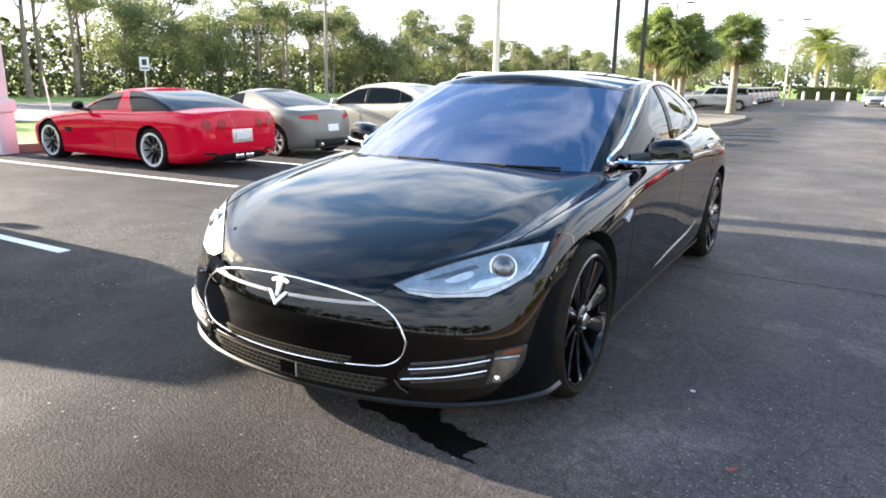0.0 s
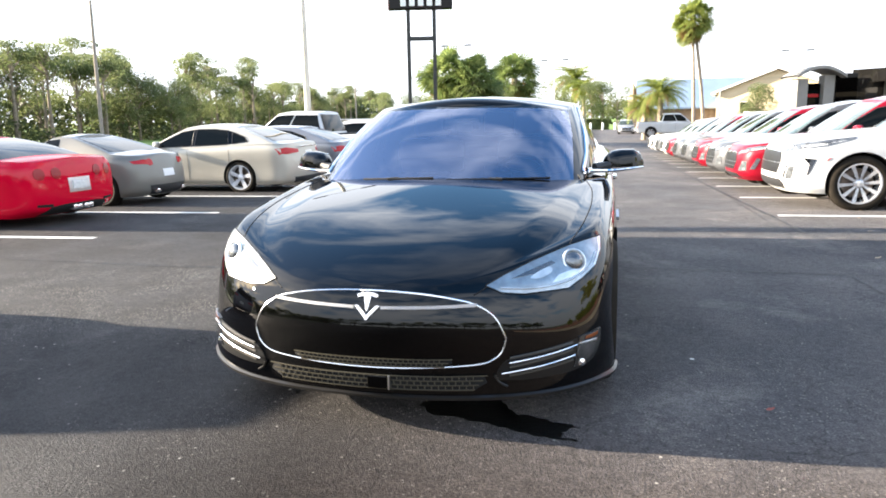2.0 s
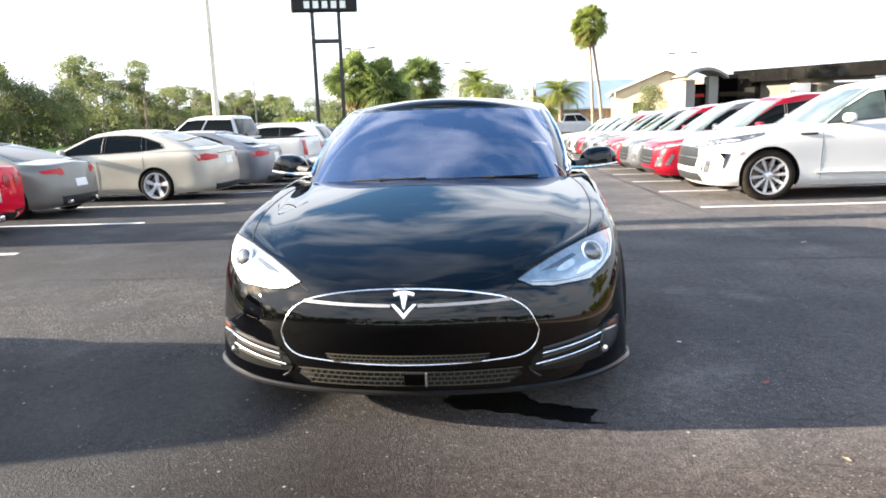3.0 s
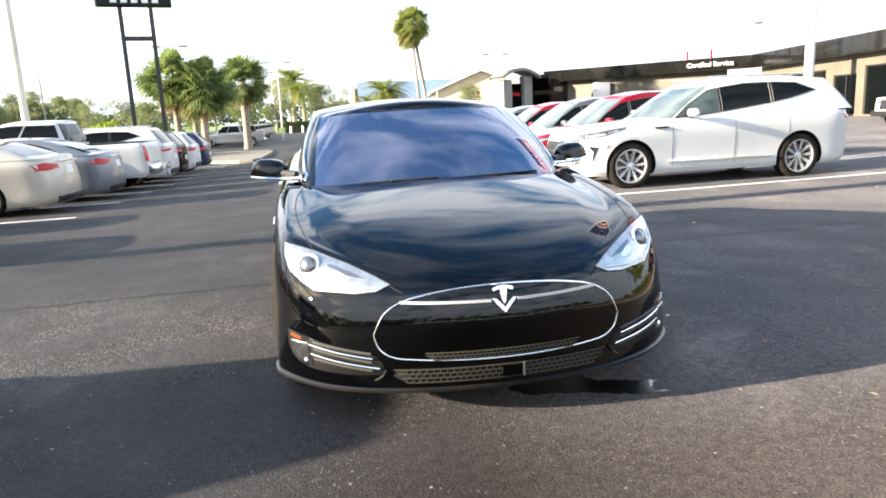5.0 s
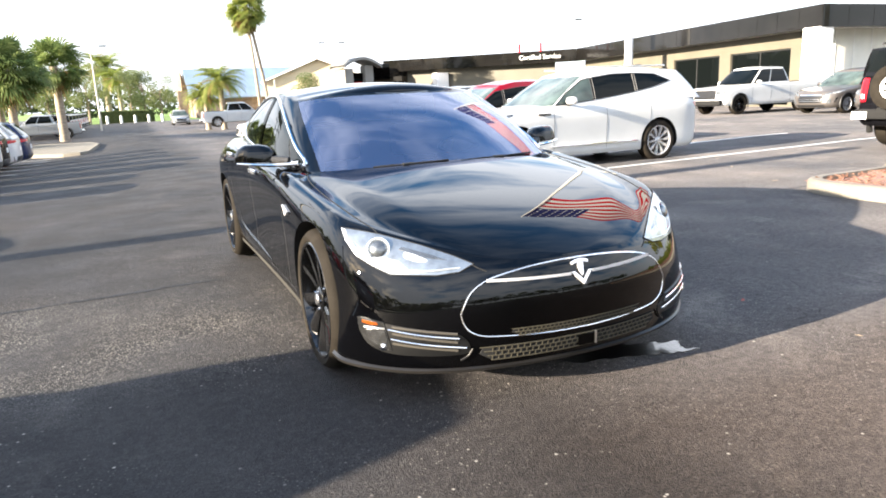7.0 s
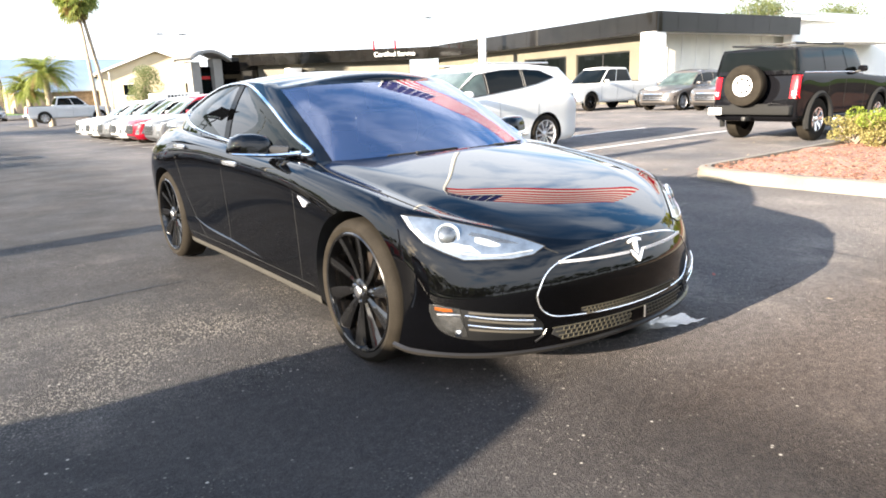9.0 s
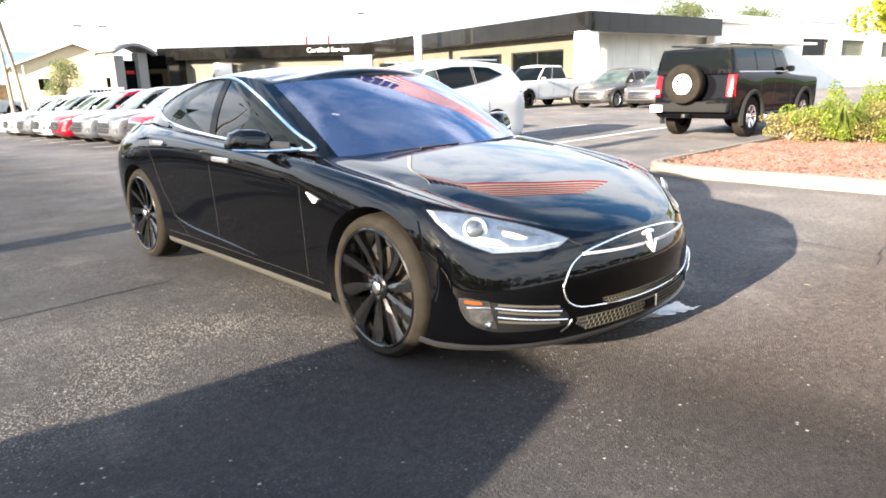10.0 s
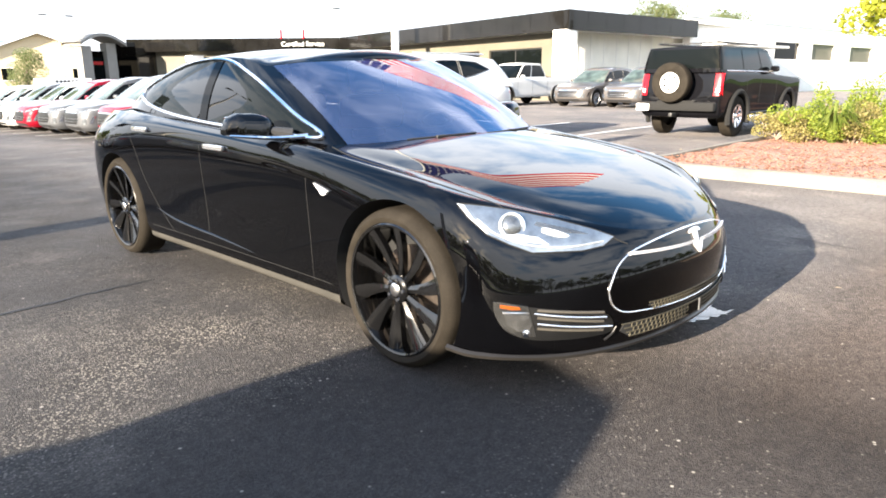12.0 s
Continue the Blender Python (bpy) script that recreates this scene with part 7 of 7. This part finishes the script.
rnd = random.Random(33)
for x, y, h, mat, n, words in ((10.15, 2.2, .58, LEAF_DRY, 500, "half-dry low shrub at the tip of the island"), (10.3, 1.75, .72, LEAF_LIME, 800, "low lime green shrub on the mulch island"),
                               (10.35, 1.2, .78, LEAF_DRY, 700, "straggly half-dry shrub on the mulch island"), (10.35, .6, .78, LEAF_LIME, 900, "low lime green shrub on the mulch island"),
                               (10.4, .0, .8, LEAF_LIME, 900, "low lime green shrub on the mulch island"), (10.5, -.6, .85, LEAF_BRIGHT, 900, "low bright green shrub on the mulch island"),
                               (11.1, 1.75, 1.15, LEAF_LIME, 700, "tall sparse yellow-green shrub on the island"), (11.5, 1.45, 1.45, LEAF_LIME, 700, "tall sparse yellow-green shrub on the island"),
                               (11.4, .75, 1.0, LEAF_BRIGHT, 1000, "low bright green shrub on the mulch island"), (11.5, .1, 1.05, LEAF_BRIGHT, 1000, "low bright green shrub on the mulch island"),
                               (11.3, -1.3, 1.0, LEAF_BRIGHT, 1100, "low bright green shrub on the mulch island"), (12.4, -.8, 1.3, LEAF_LIME, 1100, "tall sparse yellow-green shrub on the island"),
                               (11.0, -2.6, .9, LEAF_BRIGHT, 1100, "low bright green shrub on the mulch island"), (10.6, 1.5, .6, LEAF_DRY, 500, "straggly half-dry shrub on the mulch island"),
                               (10.3, 2.5, .62, LEAF_DRY, 600, "half-dry low shrub at the tip of the island"), (10.75, 2.3, .74, LEAF_LIME, 700, "low lime green shrub on the mulch island")):
    bl = [((rnd.uniform(-.36, .36), rnd.uniform(-.36, .36), h * rnd.uniform(.2, .66)), (rnd.uniform(.14, .27), rnd.uniform(.14, .27), h * rnd.uniform(.16, .32))) for _ in range(9)]
    shrub(x, y, bl, mat, round(n * 4.2), .034, words, 1.2)
# strap-leaved clump
gv, gf = [], []
for k in range(90):
    a, l = rnd.uniform(0, 6.28), rnd.uniform(.45, .95)
    d = Vector((math.cos(a), math.sin(a), 0))
    s = d.cross(Vector((0, 0, 1))) * .016
    p0, p1, p2 = d * .05, d * l * .35 + Vector((0, 0, l * .75)), d * l * .85 + Vector((0, 0, l * rnd.uniform(.3, .75)))
    i = len(gv)
    gv += [p0 - s, p0 + s, p1 + s, p1 - s, p2]
    gf += [(i, i + 1, i + 2, i + 3), (i + 3, i + 2, i + 4)]
t = thing("strap_plant", pose(10.0, 1.42, .12), "clump of long narrow green leaves", "plant")
part("leaf_tuft", mesh_of("leaf_tuft", gv, gf, GRASS_BLADE, False), parent=t)
t = thing("young_tree", pose(12.4, .7, .1), "young tree with bright yellow-green leaves", "tree")
limbs = [tube([(0, 0, 0), (.05, .02, 1.2), (0, .1, 2.2)], [.07, .055, .035], 8)]
bl = []
for k in range(40):
    a, r, z = rnd.uniform(0, 6.28), rnd.uniform(.2, 1.75), rnd.uniform(1.55, 4.0)
    e = (r * math.cos(a), r * math.sin(a), z)
    limbs.append(tube([(0, .05, 1.5 + .2 * (k % 4)), (e[0] * .5, e[1] * .5, z * .9), e], [.025, .018, .008], 5))
    bl.append((e, (rnd.uniform(.22, .42), rnd.uniform(.22, .42), .26)))
part("trunk", joined("trunk", limbs, BARK), parent=t)
part("crown", mesh_of("crown", *leaf_cloud(rnd, bl, 10500, .078), LEAF_YELLOW, False), parent=t)

# concrete island under the cabbage palms
ring = [(-11.0, 36.5), (-6.6, 35.6), (-4.6, 32.6), (-4.0, 32.4), (-3.7, 33.2), (-3.5, 40.5), (-4.2, 46.5), (-11.0, 47.5)]
kerb_run(ring, "kerb")
bm = bmesh.new()
bm.faces.new([bm.verts.new((x, y, lot_z(x, y) + .13)) for x, y in ring])
tagged(part("palm_island", bm, CONCRETE), "pale concrete island under the cabbage palms", "island", kind="structure")


# ---- buildings ----
def wall_slab(a, b, z0, z1, depth, mat, name, parent, cuts=()):
    """An upright wall from plan point a to b, depth to its left-hand side; cuts: openings (from, to, z0, z1) along it."""
    a, b = Vector((*a, 0)), Vector((*b, 0))
    d = (b - a).normalized()
    turn = Matrix(((d.x, -d.y, 0, a.x), (d.y, d.x, 0, a.y), (0, 0, 1, 0), (0, 0, 0, 1)))
    length = (b - a).length
    bm, made = bmesh.new(), []

    def piece(size, at):
        made.append(part(name, boxed(size, at, 0.0, turn), mat, parent))
    xs = sorted({0.0, length, *[c[0] for c in cuts], *[c[1] for c in cuts]})
    for x0, x1 in zip(xs, xs[1:]):
        gaps = [c for c in cuts if c[0] <= x0 and c[1] >= x1]
        if not gaps:
            piece((x1 - x0, abs(depth), z1 - z0), ((x0 + x1) / 2, depth / 2, (z0 + z1) / 2))
        else:
            c = gaps[0]
            if c[2] > z0:
                piece((x1 - x0, abs(depth), c[2] - z0), ((x0 + x1) / 2, depth / 2, (z0 + c[2]) / 2))
            if c[3] < z1:
                piece((x1 - x0, abs(depth), z1 - c[3]), ((x0 + x1) / 2, depth / 2, (z1 + c[3]) / 2))
    bm.free()
    return made, turn, length


def showroom():
    b = thing("showroom", pose(0, 0, 0), "long low showroom with grey walls and a glossy black fascia", "building")
    c0, c1, c2, c3 = (27.4, 19.0), (32.5, 45.2), (20.0, 57.5), (40.0, 18.1)
    # main front set back below the fascia
    f0, f1 = (29.0, 20.3), (33.9, 45.5)
    cuts = [(1.6, 6.4, .1, 2.9), (7.4, 12.2, .1, 2.9), (13.0, 15.5, .1, 2.5), (16.4, 21.0, .1, 2.9), (21.8, 24.6, .1, 2.9)]
    wall, turn, length = wall_slab(f1, f0, 0, 3.65, -.25, WALL_GREY, "wall", b, [(length_ - q, length_ - p, z0, z1) for length_ in [(Vector(f1) - Vector(f0)).length] for p, q, z0, z1 in cuts])
    for p, q, z0, z1 in cuts:
        mid = turn @ Matrix.Translation((length - (p + q) / 2, -.1, (z0 + z1) / 2))
        w = part("window", boxed((q - p, .03, z1 - z0)), WINDOW, b, "dark shop window", m=mid)
        for e in np.linspace(-(q - p) / 2, (q - p) / 2, 3):
            part("window_frame", boxed((.07, .09, z1 - z0), (e, 0, 0)), DARK_METAL, w)
        part("window_frame", boxed((q - p, .09, .07), (0, 0, (z1 - z0) / 2 - .035)), DARK_METAL, w)
    wall_slab(f0, (41.0, 19.4), 0, 3.65, .25, WALL_SIDE, "wall", b)
    # panel joints of the side wall
    for x in np.arange(30.0, 40.5, 1.2):
        part("panel_joint", boxed((.03, .02, 3.6), (x, 20.3 - (x - 29.0) * .075 - .014, 1.82)), WALL_WHITE, b)
    # fascia in panels
    def fascia(p, q, n):
        p, q = Vector(p), Vector(q)
        for i in range(n):
            u, v = p.lerp(q, i / n), p.lerp(q, (i + 1) / n)
            gap = (v - u).normalized() * .012
            wall_slab(u + gap, v - gap, 3.62, 4.62 + .0 * i, .35, FASCIA, "fascia_panel", b)
    fascia(c0, c3, 8)
    fascia(c1, c0, 18)
    fascia(c2, c1, 9)
    bm = bmesh.new()
    bm.faces.new([bm.verts.new((x, y, 4.5)) for x, y in ((27.7, 19.2), (40, 18.4), (54, 18.4), (54, 60), (20.4, 57.8), (32.7, 45.5))])
    part("roof", bm, WALL_GREY, b)
    bm = bmesh.new()
    bm.faces.new([bm.verts.new((x, y, 3.66)) for x, y in (c0, c3, (41, 19.4), f0, f1, c1)])
    part("soffit", bm, WALL_WHITE, b)
    # white columns
    for x, y, w, top in ((27.75, 19.45, .9, 3.64), (24.2, 54.2, 1.1, 3.3), (40.2, 18.8, .5, 3.64)):
        part("column", boxed((w, w, top), (x, y, top / 2), .02), WALL_WHITE, b, "white square column")
    # wing wall
    wall_slab((32.0, 47.5), (21.0, 58.2), 0, 3.65, .25, WALL_GREY, "wall", b)
    part("red_fin", boxed((.12, .12, .7), (30.3, 47.1, 4.9)), RED_LENS, b)
    part("red_fin", boxed((.12, .12, .7), (29.0, 48.4, 4.9)), RED_LENS, b)
    # lettering on the wing's fascia
    cu = bpy.data.curves.new("sign_text", "FONT")
    cu.body, cu.size, cu.extrude, cu.align_x = "Certified Service", .52, .03, "CENTER"
    tx = new("sign_text_shape", cu)
    me = bpy.data.meshes.new_from_object(tx.evaluated_get(bpy.context.evaluated_depsgraph_get()))
    bpy.data.objects.remove(tx)
    me.materials.clear()
    me.materials.append(PLATE)
    ang = math.degrees(math.atan2(c1[1] - c2[1], c1[0] - c2[0]))
    part("sign_letters", me, parent=b, label="white sign letters", m=pose(30.15, 47.05, 3.95, 90, 0, ang))
    return b


showroom()


def portal():
    b = thing("entrance_portal", pose(16.3, 53.0, -.05, 0, 0, 14) @ Matrix.Diagonal((1.06, 1, 1.2, 1)), "grey arched entrance portal with dark glass", "building")
    part("pillar", boxed((.75, .8, 3.2), (-1.2, 0, 1.6), .03), PORTAL_GREY, b)
    part("pillar", boxed((.75, .8, 3.4), (.65, 0, 1.7), .03), PORTAL_GREY, b)
    part("dark_panel", boxed((1.5, 1.2, 3.5), (1.9, .3, 1.75), .02), GLOSS_BLACK, b)
    part("glass", boxed((1.1, .1, 2.9), (-.28, .1, 1.45)), WINDOW, b)
    part("red_plate", boxed((.8, .06, .2), (-.28, -.02, 2.2)), TAIL_RED, b)
    part("dark_plate", boxed((.8, .06, .35), (-.28, -.02, 2.75)), GLOSS_BLACK, b)
    arc = []
    for i in range(15):
        f = i / 14
        x, z = -1.9 + 3.4 * f, 3.15 + .8 * math.sin(math.pi * min(1, f * .8 + .1))
        arc.append((x, z))
    vs = [(x, y, z + dz) for x, z in arc for y, dz in ((-1.0, 0), (1.4, 0), (1.4, -.18), (-1.0, -.18))]
    part("arched_roof", mesh_of("arched_roof", vs, [(4 * i + k, 4 * i + (k + 1) % 4, 4 * i + 4 + (k + 1) % 4, 4 * i + 4 + k) for i in range(14) for k in range(4)], PORTAL_GREY), parent=b)
    part("link_wall", boxed((7.5, .4, 3.3), (6.5, 2.5, 1.65)), FASCIA, b)
    return b


portal()


def gabled(name, x, y, rz, wide, deep, eave, peak, wall_mat, roof_mat, label, over=.5, windows=()):
    b = thing(name, pose(x, y, -.1, 0, 0, rz), label, "building")
    h = wide / 2
    vs = [(-h, 0, 0), (h, 0, 0), (h, 0, eave), (0, 0, peak), (-h, 0, eave), (-h, deep, 0), (h, deep, 0), (h, deep, eave), (0, deep, peak), (-h, deep, eave)]
    part("wall", mesh_of("wall", vs, [(0, 1, 2, 3, 4), (9, 8, 7, 6, 5), (1, 6, 7, 2), (5, 0, 4, 9), (0, 5, 6, 1)], wall_mat, False), parent=b)
    s = (peak - eave) / h
    for sx in (1, -1):
        vs = []
        for yy in (-over, deep + over):
            for xx, z in ((0, peak + .06), (sx * (h + over), eave - s * over + .06), (sx * (h + over), eave - s * over + .26), (0, peak + .28)):
                vs.append((xx, yy, z))
        part("roof", mesh_of("roof", vs, [(0, 1, 2, 3), (7, 6, 5, 4), (0, 4, 5, 1), (1, 5, 6, 2), (2, 6, 7, 3)], roof_mat, False), parent=b)
    for wx, wz, ww, wh in windows:
        w = part("window", boxed((ww, .08, wh), (wx, -.03, wz)), WINDOW, b)
        part("frame_bar", boxed((ww + .16, .1, .08), (wx, -.04, wz + wh / 2 + .04)), WALL_WHITE, w)
        part("frame_bar", boxed((ww + .16, .1, .08), (wx, -.04, wz - wh / 2 - .04)), WALL_WHITE, w)
    return b


gabled("yellow_hall", 19.9, 80.9, -12, 12.5, 16, 3.9, 6.3, STUCCO, WALL_WHITE, "pale yellow stucco hall with a low gable", .6, [(-3.2, 2.2, 1.0, 1.2), (3.4, 2.2, 1.0, 1.2)])
gabled("blue_roof_church", 22.0, 92, 90, 12, 16, 2.6, 5.8, BARK, ROOF_BLUE, "long brown hall under a pale blue metal roof", .8)
st = thing("church_spire", pose(4.9, 93, -.1), "thin brown pointed spire beside the hall", "spire")
part("tower", boxed((1.1, 1.1, 3.4), (0, 0, 1.7)), BARK, st)
bm = bmesh.new()
bmesh.ops.create_cone(bm, segments=4, radius1=.75, radius2=.02, depth=2.6, cap_ends=True)
bmesh.ops.translate(bm, vec=(0, 0, 4.7), verts=bm.verts)
part("spire_roof", bm, BARK, st)

white = thing("white_workshop", pose(0, 0, 0), "long white workshop wall with high dark openings", "building")
openings = [(12.5, 17.0, 2.5, 3.75), (19.3, 24.0, 2.5, 3.75), (27.5, 33.0, 2.4, 3.7), (38, 46, 2.4, 3.7)]
wall_slab((40.3, 18.9), (100, 14.5), 0, 4.95, .3, WALL_WHITE, "wall", white, openings)
wd = (Vector((100, 14.5)) - Vector((40.3, 18.9))).normalized()
for i, (p, q, z0, z1) in enumerate(openings):
    c = Vector((40.3, 18.9)) + wd * (p + q) / 2 + Vector((0, .22))
    part("shutter", boxed((q - p, .05, z1 - z0), (0, 0, 0)), WALL_GREY if i else GLOSS_BLACK, white, m=pose(c.x, c.y, (z0 + z1) / 2, 0, 0, math.degrees(math.atan2(wd.y, wd.x))))
part("roof_edge", boxed((60, .5, .12), (0, 0, 0)), SATIN, white, m=pose(70.15, 16.9, 4.99, 0, 0, math.degrees(math.atan2(wd.y, wd.x))))
part("canopy", boxed((9, 2.2, .14), (0, 0, 0)), WALL_WHITE, white, m=pose(45.5, 17.4, 3.2, 0, 0, math.degrees(math.atan2(wd.y, wd.x))))

# small red and white road-side kiosk behind the sales row
k = thing("rental_trailer", pose(12.3, 48.8, -.2) @ Matrix.Diagonal((.75, .75, .75, 1)), "white box trailer with a red lower band", "trailer")
part("box", boxed((4.2, 2.0, 1.0), (0, 0, 1.75), .04), PLATE, k)
part("red_band", boxed((4.22, 2.02, .45), (0, 0, 1.12), .02), RED_LENS, k)
for x in np.linspace(-.8, .8, 6):
    part("dark_bar", boxed((.2, .02, .24), (x, -1.012, 1.95)), INK, k)
for x in (-1.2, 1.2):
    part("wheel", mesh_of("wheel", *lathe([(.001, -.1), (.33, -.1), (.35, 0), (.33, .1), (.001, .1)], 20), TYRE), parent=k, m=pose(x, -.9, .35, 0, 0, 90))
part("chassis", boxed((4.0, 1.7, .5), (0, 0, .72)), TRIM, k)


# ---- posts, signs and lamps ----
def lamp_post(x, y, h, heads, label, r=.11, mat=POLE_PAINT, arm=1.0, rz=0.0):
    t = thing("lamp_post", pose(x, y, lot_z(x, y) - .02, 0, 0, rz), label, "lamp post", "lamp posts")
    part("pole", tube_mesh("pole", [(0, 0, 0), (0, 0, h * .5), (0, 0, h)], [r, r * .8, r * .6], mat, 12), parent=t)
    for s in heads:
        part("arm", tube_mesh("arm", [(0, 0, h - .1), (s * arm, 0, h)], .035, mat, 6), parent=t)
        part("lamp_head", boxed((.75, .34, .14), (s * (arm + .2), 0, h + .02), .03), DARK_METAL, t, "flat dark lamp head")
    return t


lamp_post(-9.9, 21.0, 9.6, (1, -1), "tall beige steel lamp post with two heads", .13)
lamp_post(-13.5, 66, 9.4, (1, -1), "distant lamp post with twin heads", .1, DARK_METAL)
lamp_post(-4.5, 78, 8.6, (1, -1), "distant lamp post with twin heads", .1, POLE_PAINT)
lamp_post(20.5, 76, 8.4, (1, -1), "distant lamp post with twin heads", .09, POLE_PAINT)
lamp_post(43, 58, 8.4, (-1,), "pale lamp post behind the showroom", .09, WALL_WHITE)
lamp_post(11.3, 64, 4.2, (), "thin pale post behind the palms", .09, POLE_PAINT)

t = thing("utility_pole", pose(-48, 56.5, -.72, 0, 1.2, 0), "weathered wooden utility pole beside the road", "pole")
part("pole", tube_mesh("pole", [(0, 0, 0), (0, 0, 7), (0, 0, 14)], [.2, .17, .13], WOOD, 10), parent=t)
t = thing("utility_pole", pose(-47, 128, -.72), "distant wooden utility pole", "pole")
part("pole", tube_mesh("pole", [(0, 0, 0), (0, 0, 12)], [.18, .13], WOOD, 10), parent=t)

t = thing("sign_pylon", pose(-10.4, 40.2, lot_z(-10.4, 40) - .02, 0, 0, 12), "tall black sign pylon on two posts", "sign")
for x in (-.82, .82):
    part("post", boxed((.24, .3, 9.2), (x, 0, 4.6), .03), DARK_METAL, t)
part("crossbar", boxed((1.9, .24, .26), (0, 0, 7.2), .03), DARK_METAL, t)
cab_ = part("cabinet", boxed((4.0, .6, 3.2), (0, 0, 10.55), .06), GLOSS_BLACK, t, "black sign cabinet")
for i in range(5):
    part("white_bar", boxed((.34, .03, .42), (-1.1 + .55 * i, -.31, 9.35)), PLATE, cab_)
part("cabinet_edge", boxed((.08, .62, 3.2), (-2.03, 0, 10.55)), AMBER_LENS, cab_)

t = thing("gate_post", pose(-11.1, 3.75, lot_z(-11, 4) - .02, 0, 0, 20), "thick pale painted square post at the lot edge, faintly tinted by red bounce light", "post")
# pale paint; its faint pink stands for light bounced off the red coupe
POST_PAINT = shade("post_paint", (0.52, 0.50, 0.51), .7, tone=.1, tone_scale=2)
part("shaft", boxed((.30, .30, 6.0), (0, 0, 3.0), .03), POST_PAINT, t)
part("collar", boxed((.44, .44, .22), (0, 0, .86), .03), POST_PAINT, t)
part("edge_strip", boxed((.07, .07, 6.0), (-.17, -.15, 3.0), .01), WALL_WHITE, t)
part("plinth", boxed((.38, .38, .75), (0, 0, .375), .03), POST_PAINT, t)
t = thing("marker_rod", pose(-10.7, 4.55, lot_z(-10.7, 4.5)), "thin white flexible rod with a green tip", "rod")
part("rod", tube_mesh("rod", [(0, 0, 0), (-.1, 0, .7), (-.22, 0, 1.35)], .012, WALL_WHITE, 6), parent=t)
part("tip", tube_mesh("tip", [(-.22, 0, 1.35), (-.24, 0, 1.45)], .018, LEAF_BRIGHT, 6), parent=t)
t = thing("road_sign", pose(-40.5, 28.5, -.5, 0, 0, 50), "small white traffic sign on a thin post", "sign")
part("post", tube_mesh("post", [(0, 0, 0), (0, 0, 2.9)], .04, SATIN, 6), parent=t)
board = part("board", boxed((.62, .03, .9), (0, -.05, 2.6), .01), PLATE, t)
part("dark_bar", boxed((.3, .02, .4), (0, -.07, 2.7)), INK, board)
part("dark_bar", boxed((.5, .02, .1), (0, -.07, 2.3)), INK, board)
kerb_run([(-11.2, -45), (-11.2, -5), (-11.2, 3.2), (-11.2, 14), (-11.2, 30), (-11.2, 62)])

# ---- tall flag before the showroom ----
def flag():
    t = thing("flag_pole", pose(28.1, 33.2, 0), "very tall white flag pole with a large striped flag", "flag")
    part("pole", tube_mesh("pole", [(0, 0, 0), (0, 0, 20), (0, 0, 38)], [.27, .22, .12], WALL_WHITE, 14), parent=t)
    RED_CLOTH, WHITE_CLOTH, BLUE_CLOTH = leafy("red_cloth", (.58, .003, .02), (.62, .004, .025), .8), leafy("white_cloth", (.80, .80, .80), (.84, .84, .84), .8), leafy("blue_cloth", (.015, .02, .12), (.02, .025, .14), .8)
    fly, tall, z1 = Vector((8.6, -16.5, -12.5)), 10.5, 37.5

    def spot(u, v):
        wave = math.sin(u * 8 + v * 1.5) * (.3 + u)
        return (fly.x * u + 1.3 * wave, fly.y * u + .6 * wave, z1 + fly.z * u ** 1.25 - tall * v * (1 - .25 * u) + .5 * math.sin(u * 11))
    for i in range(13):
        u0 = .4 if i < 7 else 0.0
        rows = np.array([[spot(u0 + (1 - u0) * k / 24, (i + j) / 13) for k in range(25)] for j in (0, .5, 1)])
        part("stripe", grid_bm(rows), RED_CLOTH if i % 2 == 0 else WHITE_CLOTH, t, smooth=True)
    canton = part("canton", grid_bm(np.array([[spot(.4 * k / 12, 7 / 13 * j / 6) for k in range(13)] for j in range(7)])), BLUE_CLOTH, t, smooth=True)
    for j in range(5):
        for i in range(6):
            p = spot(.4 * (i + .7) / 6.4, 7 / 13 * (j + .6) / 5.2)
            part("star", boxed((.4, .2, .4), p), WHITE_CLOTH, canton)


flag()

# ---- more vehicles farther off ----
for i in range(9):
    vehicle("far_pickup" if i == 0 else "far_suv", row_pose(-10.2, 61.0 + 4.2 * i, -90), PICKUP if i == 0 else BOXY, PALE_SILVER if i == 0 else DARK_PAINT if i == 1 else WHITE_PAINT, "silver pickup truck behind the palms" if i == 0 else "boxy off-road vehicle in the far row", "truck" if i == 0 else "car", "far row")
vehicle("silver_suv", pose(3.9, 85, lot_z(3.9, 85)), SUV, PALE_SILVER, "silver sport utility vehicle facing down the aisle", "car")
vehicle("pale_pickup", row_pose(8.6, 57.0, 90), PICKUP, WHITE_PAINT, "pale white pickup truck at the end of the sales row", "truck")
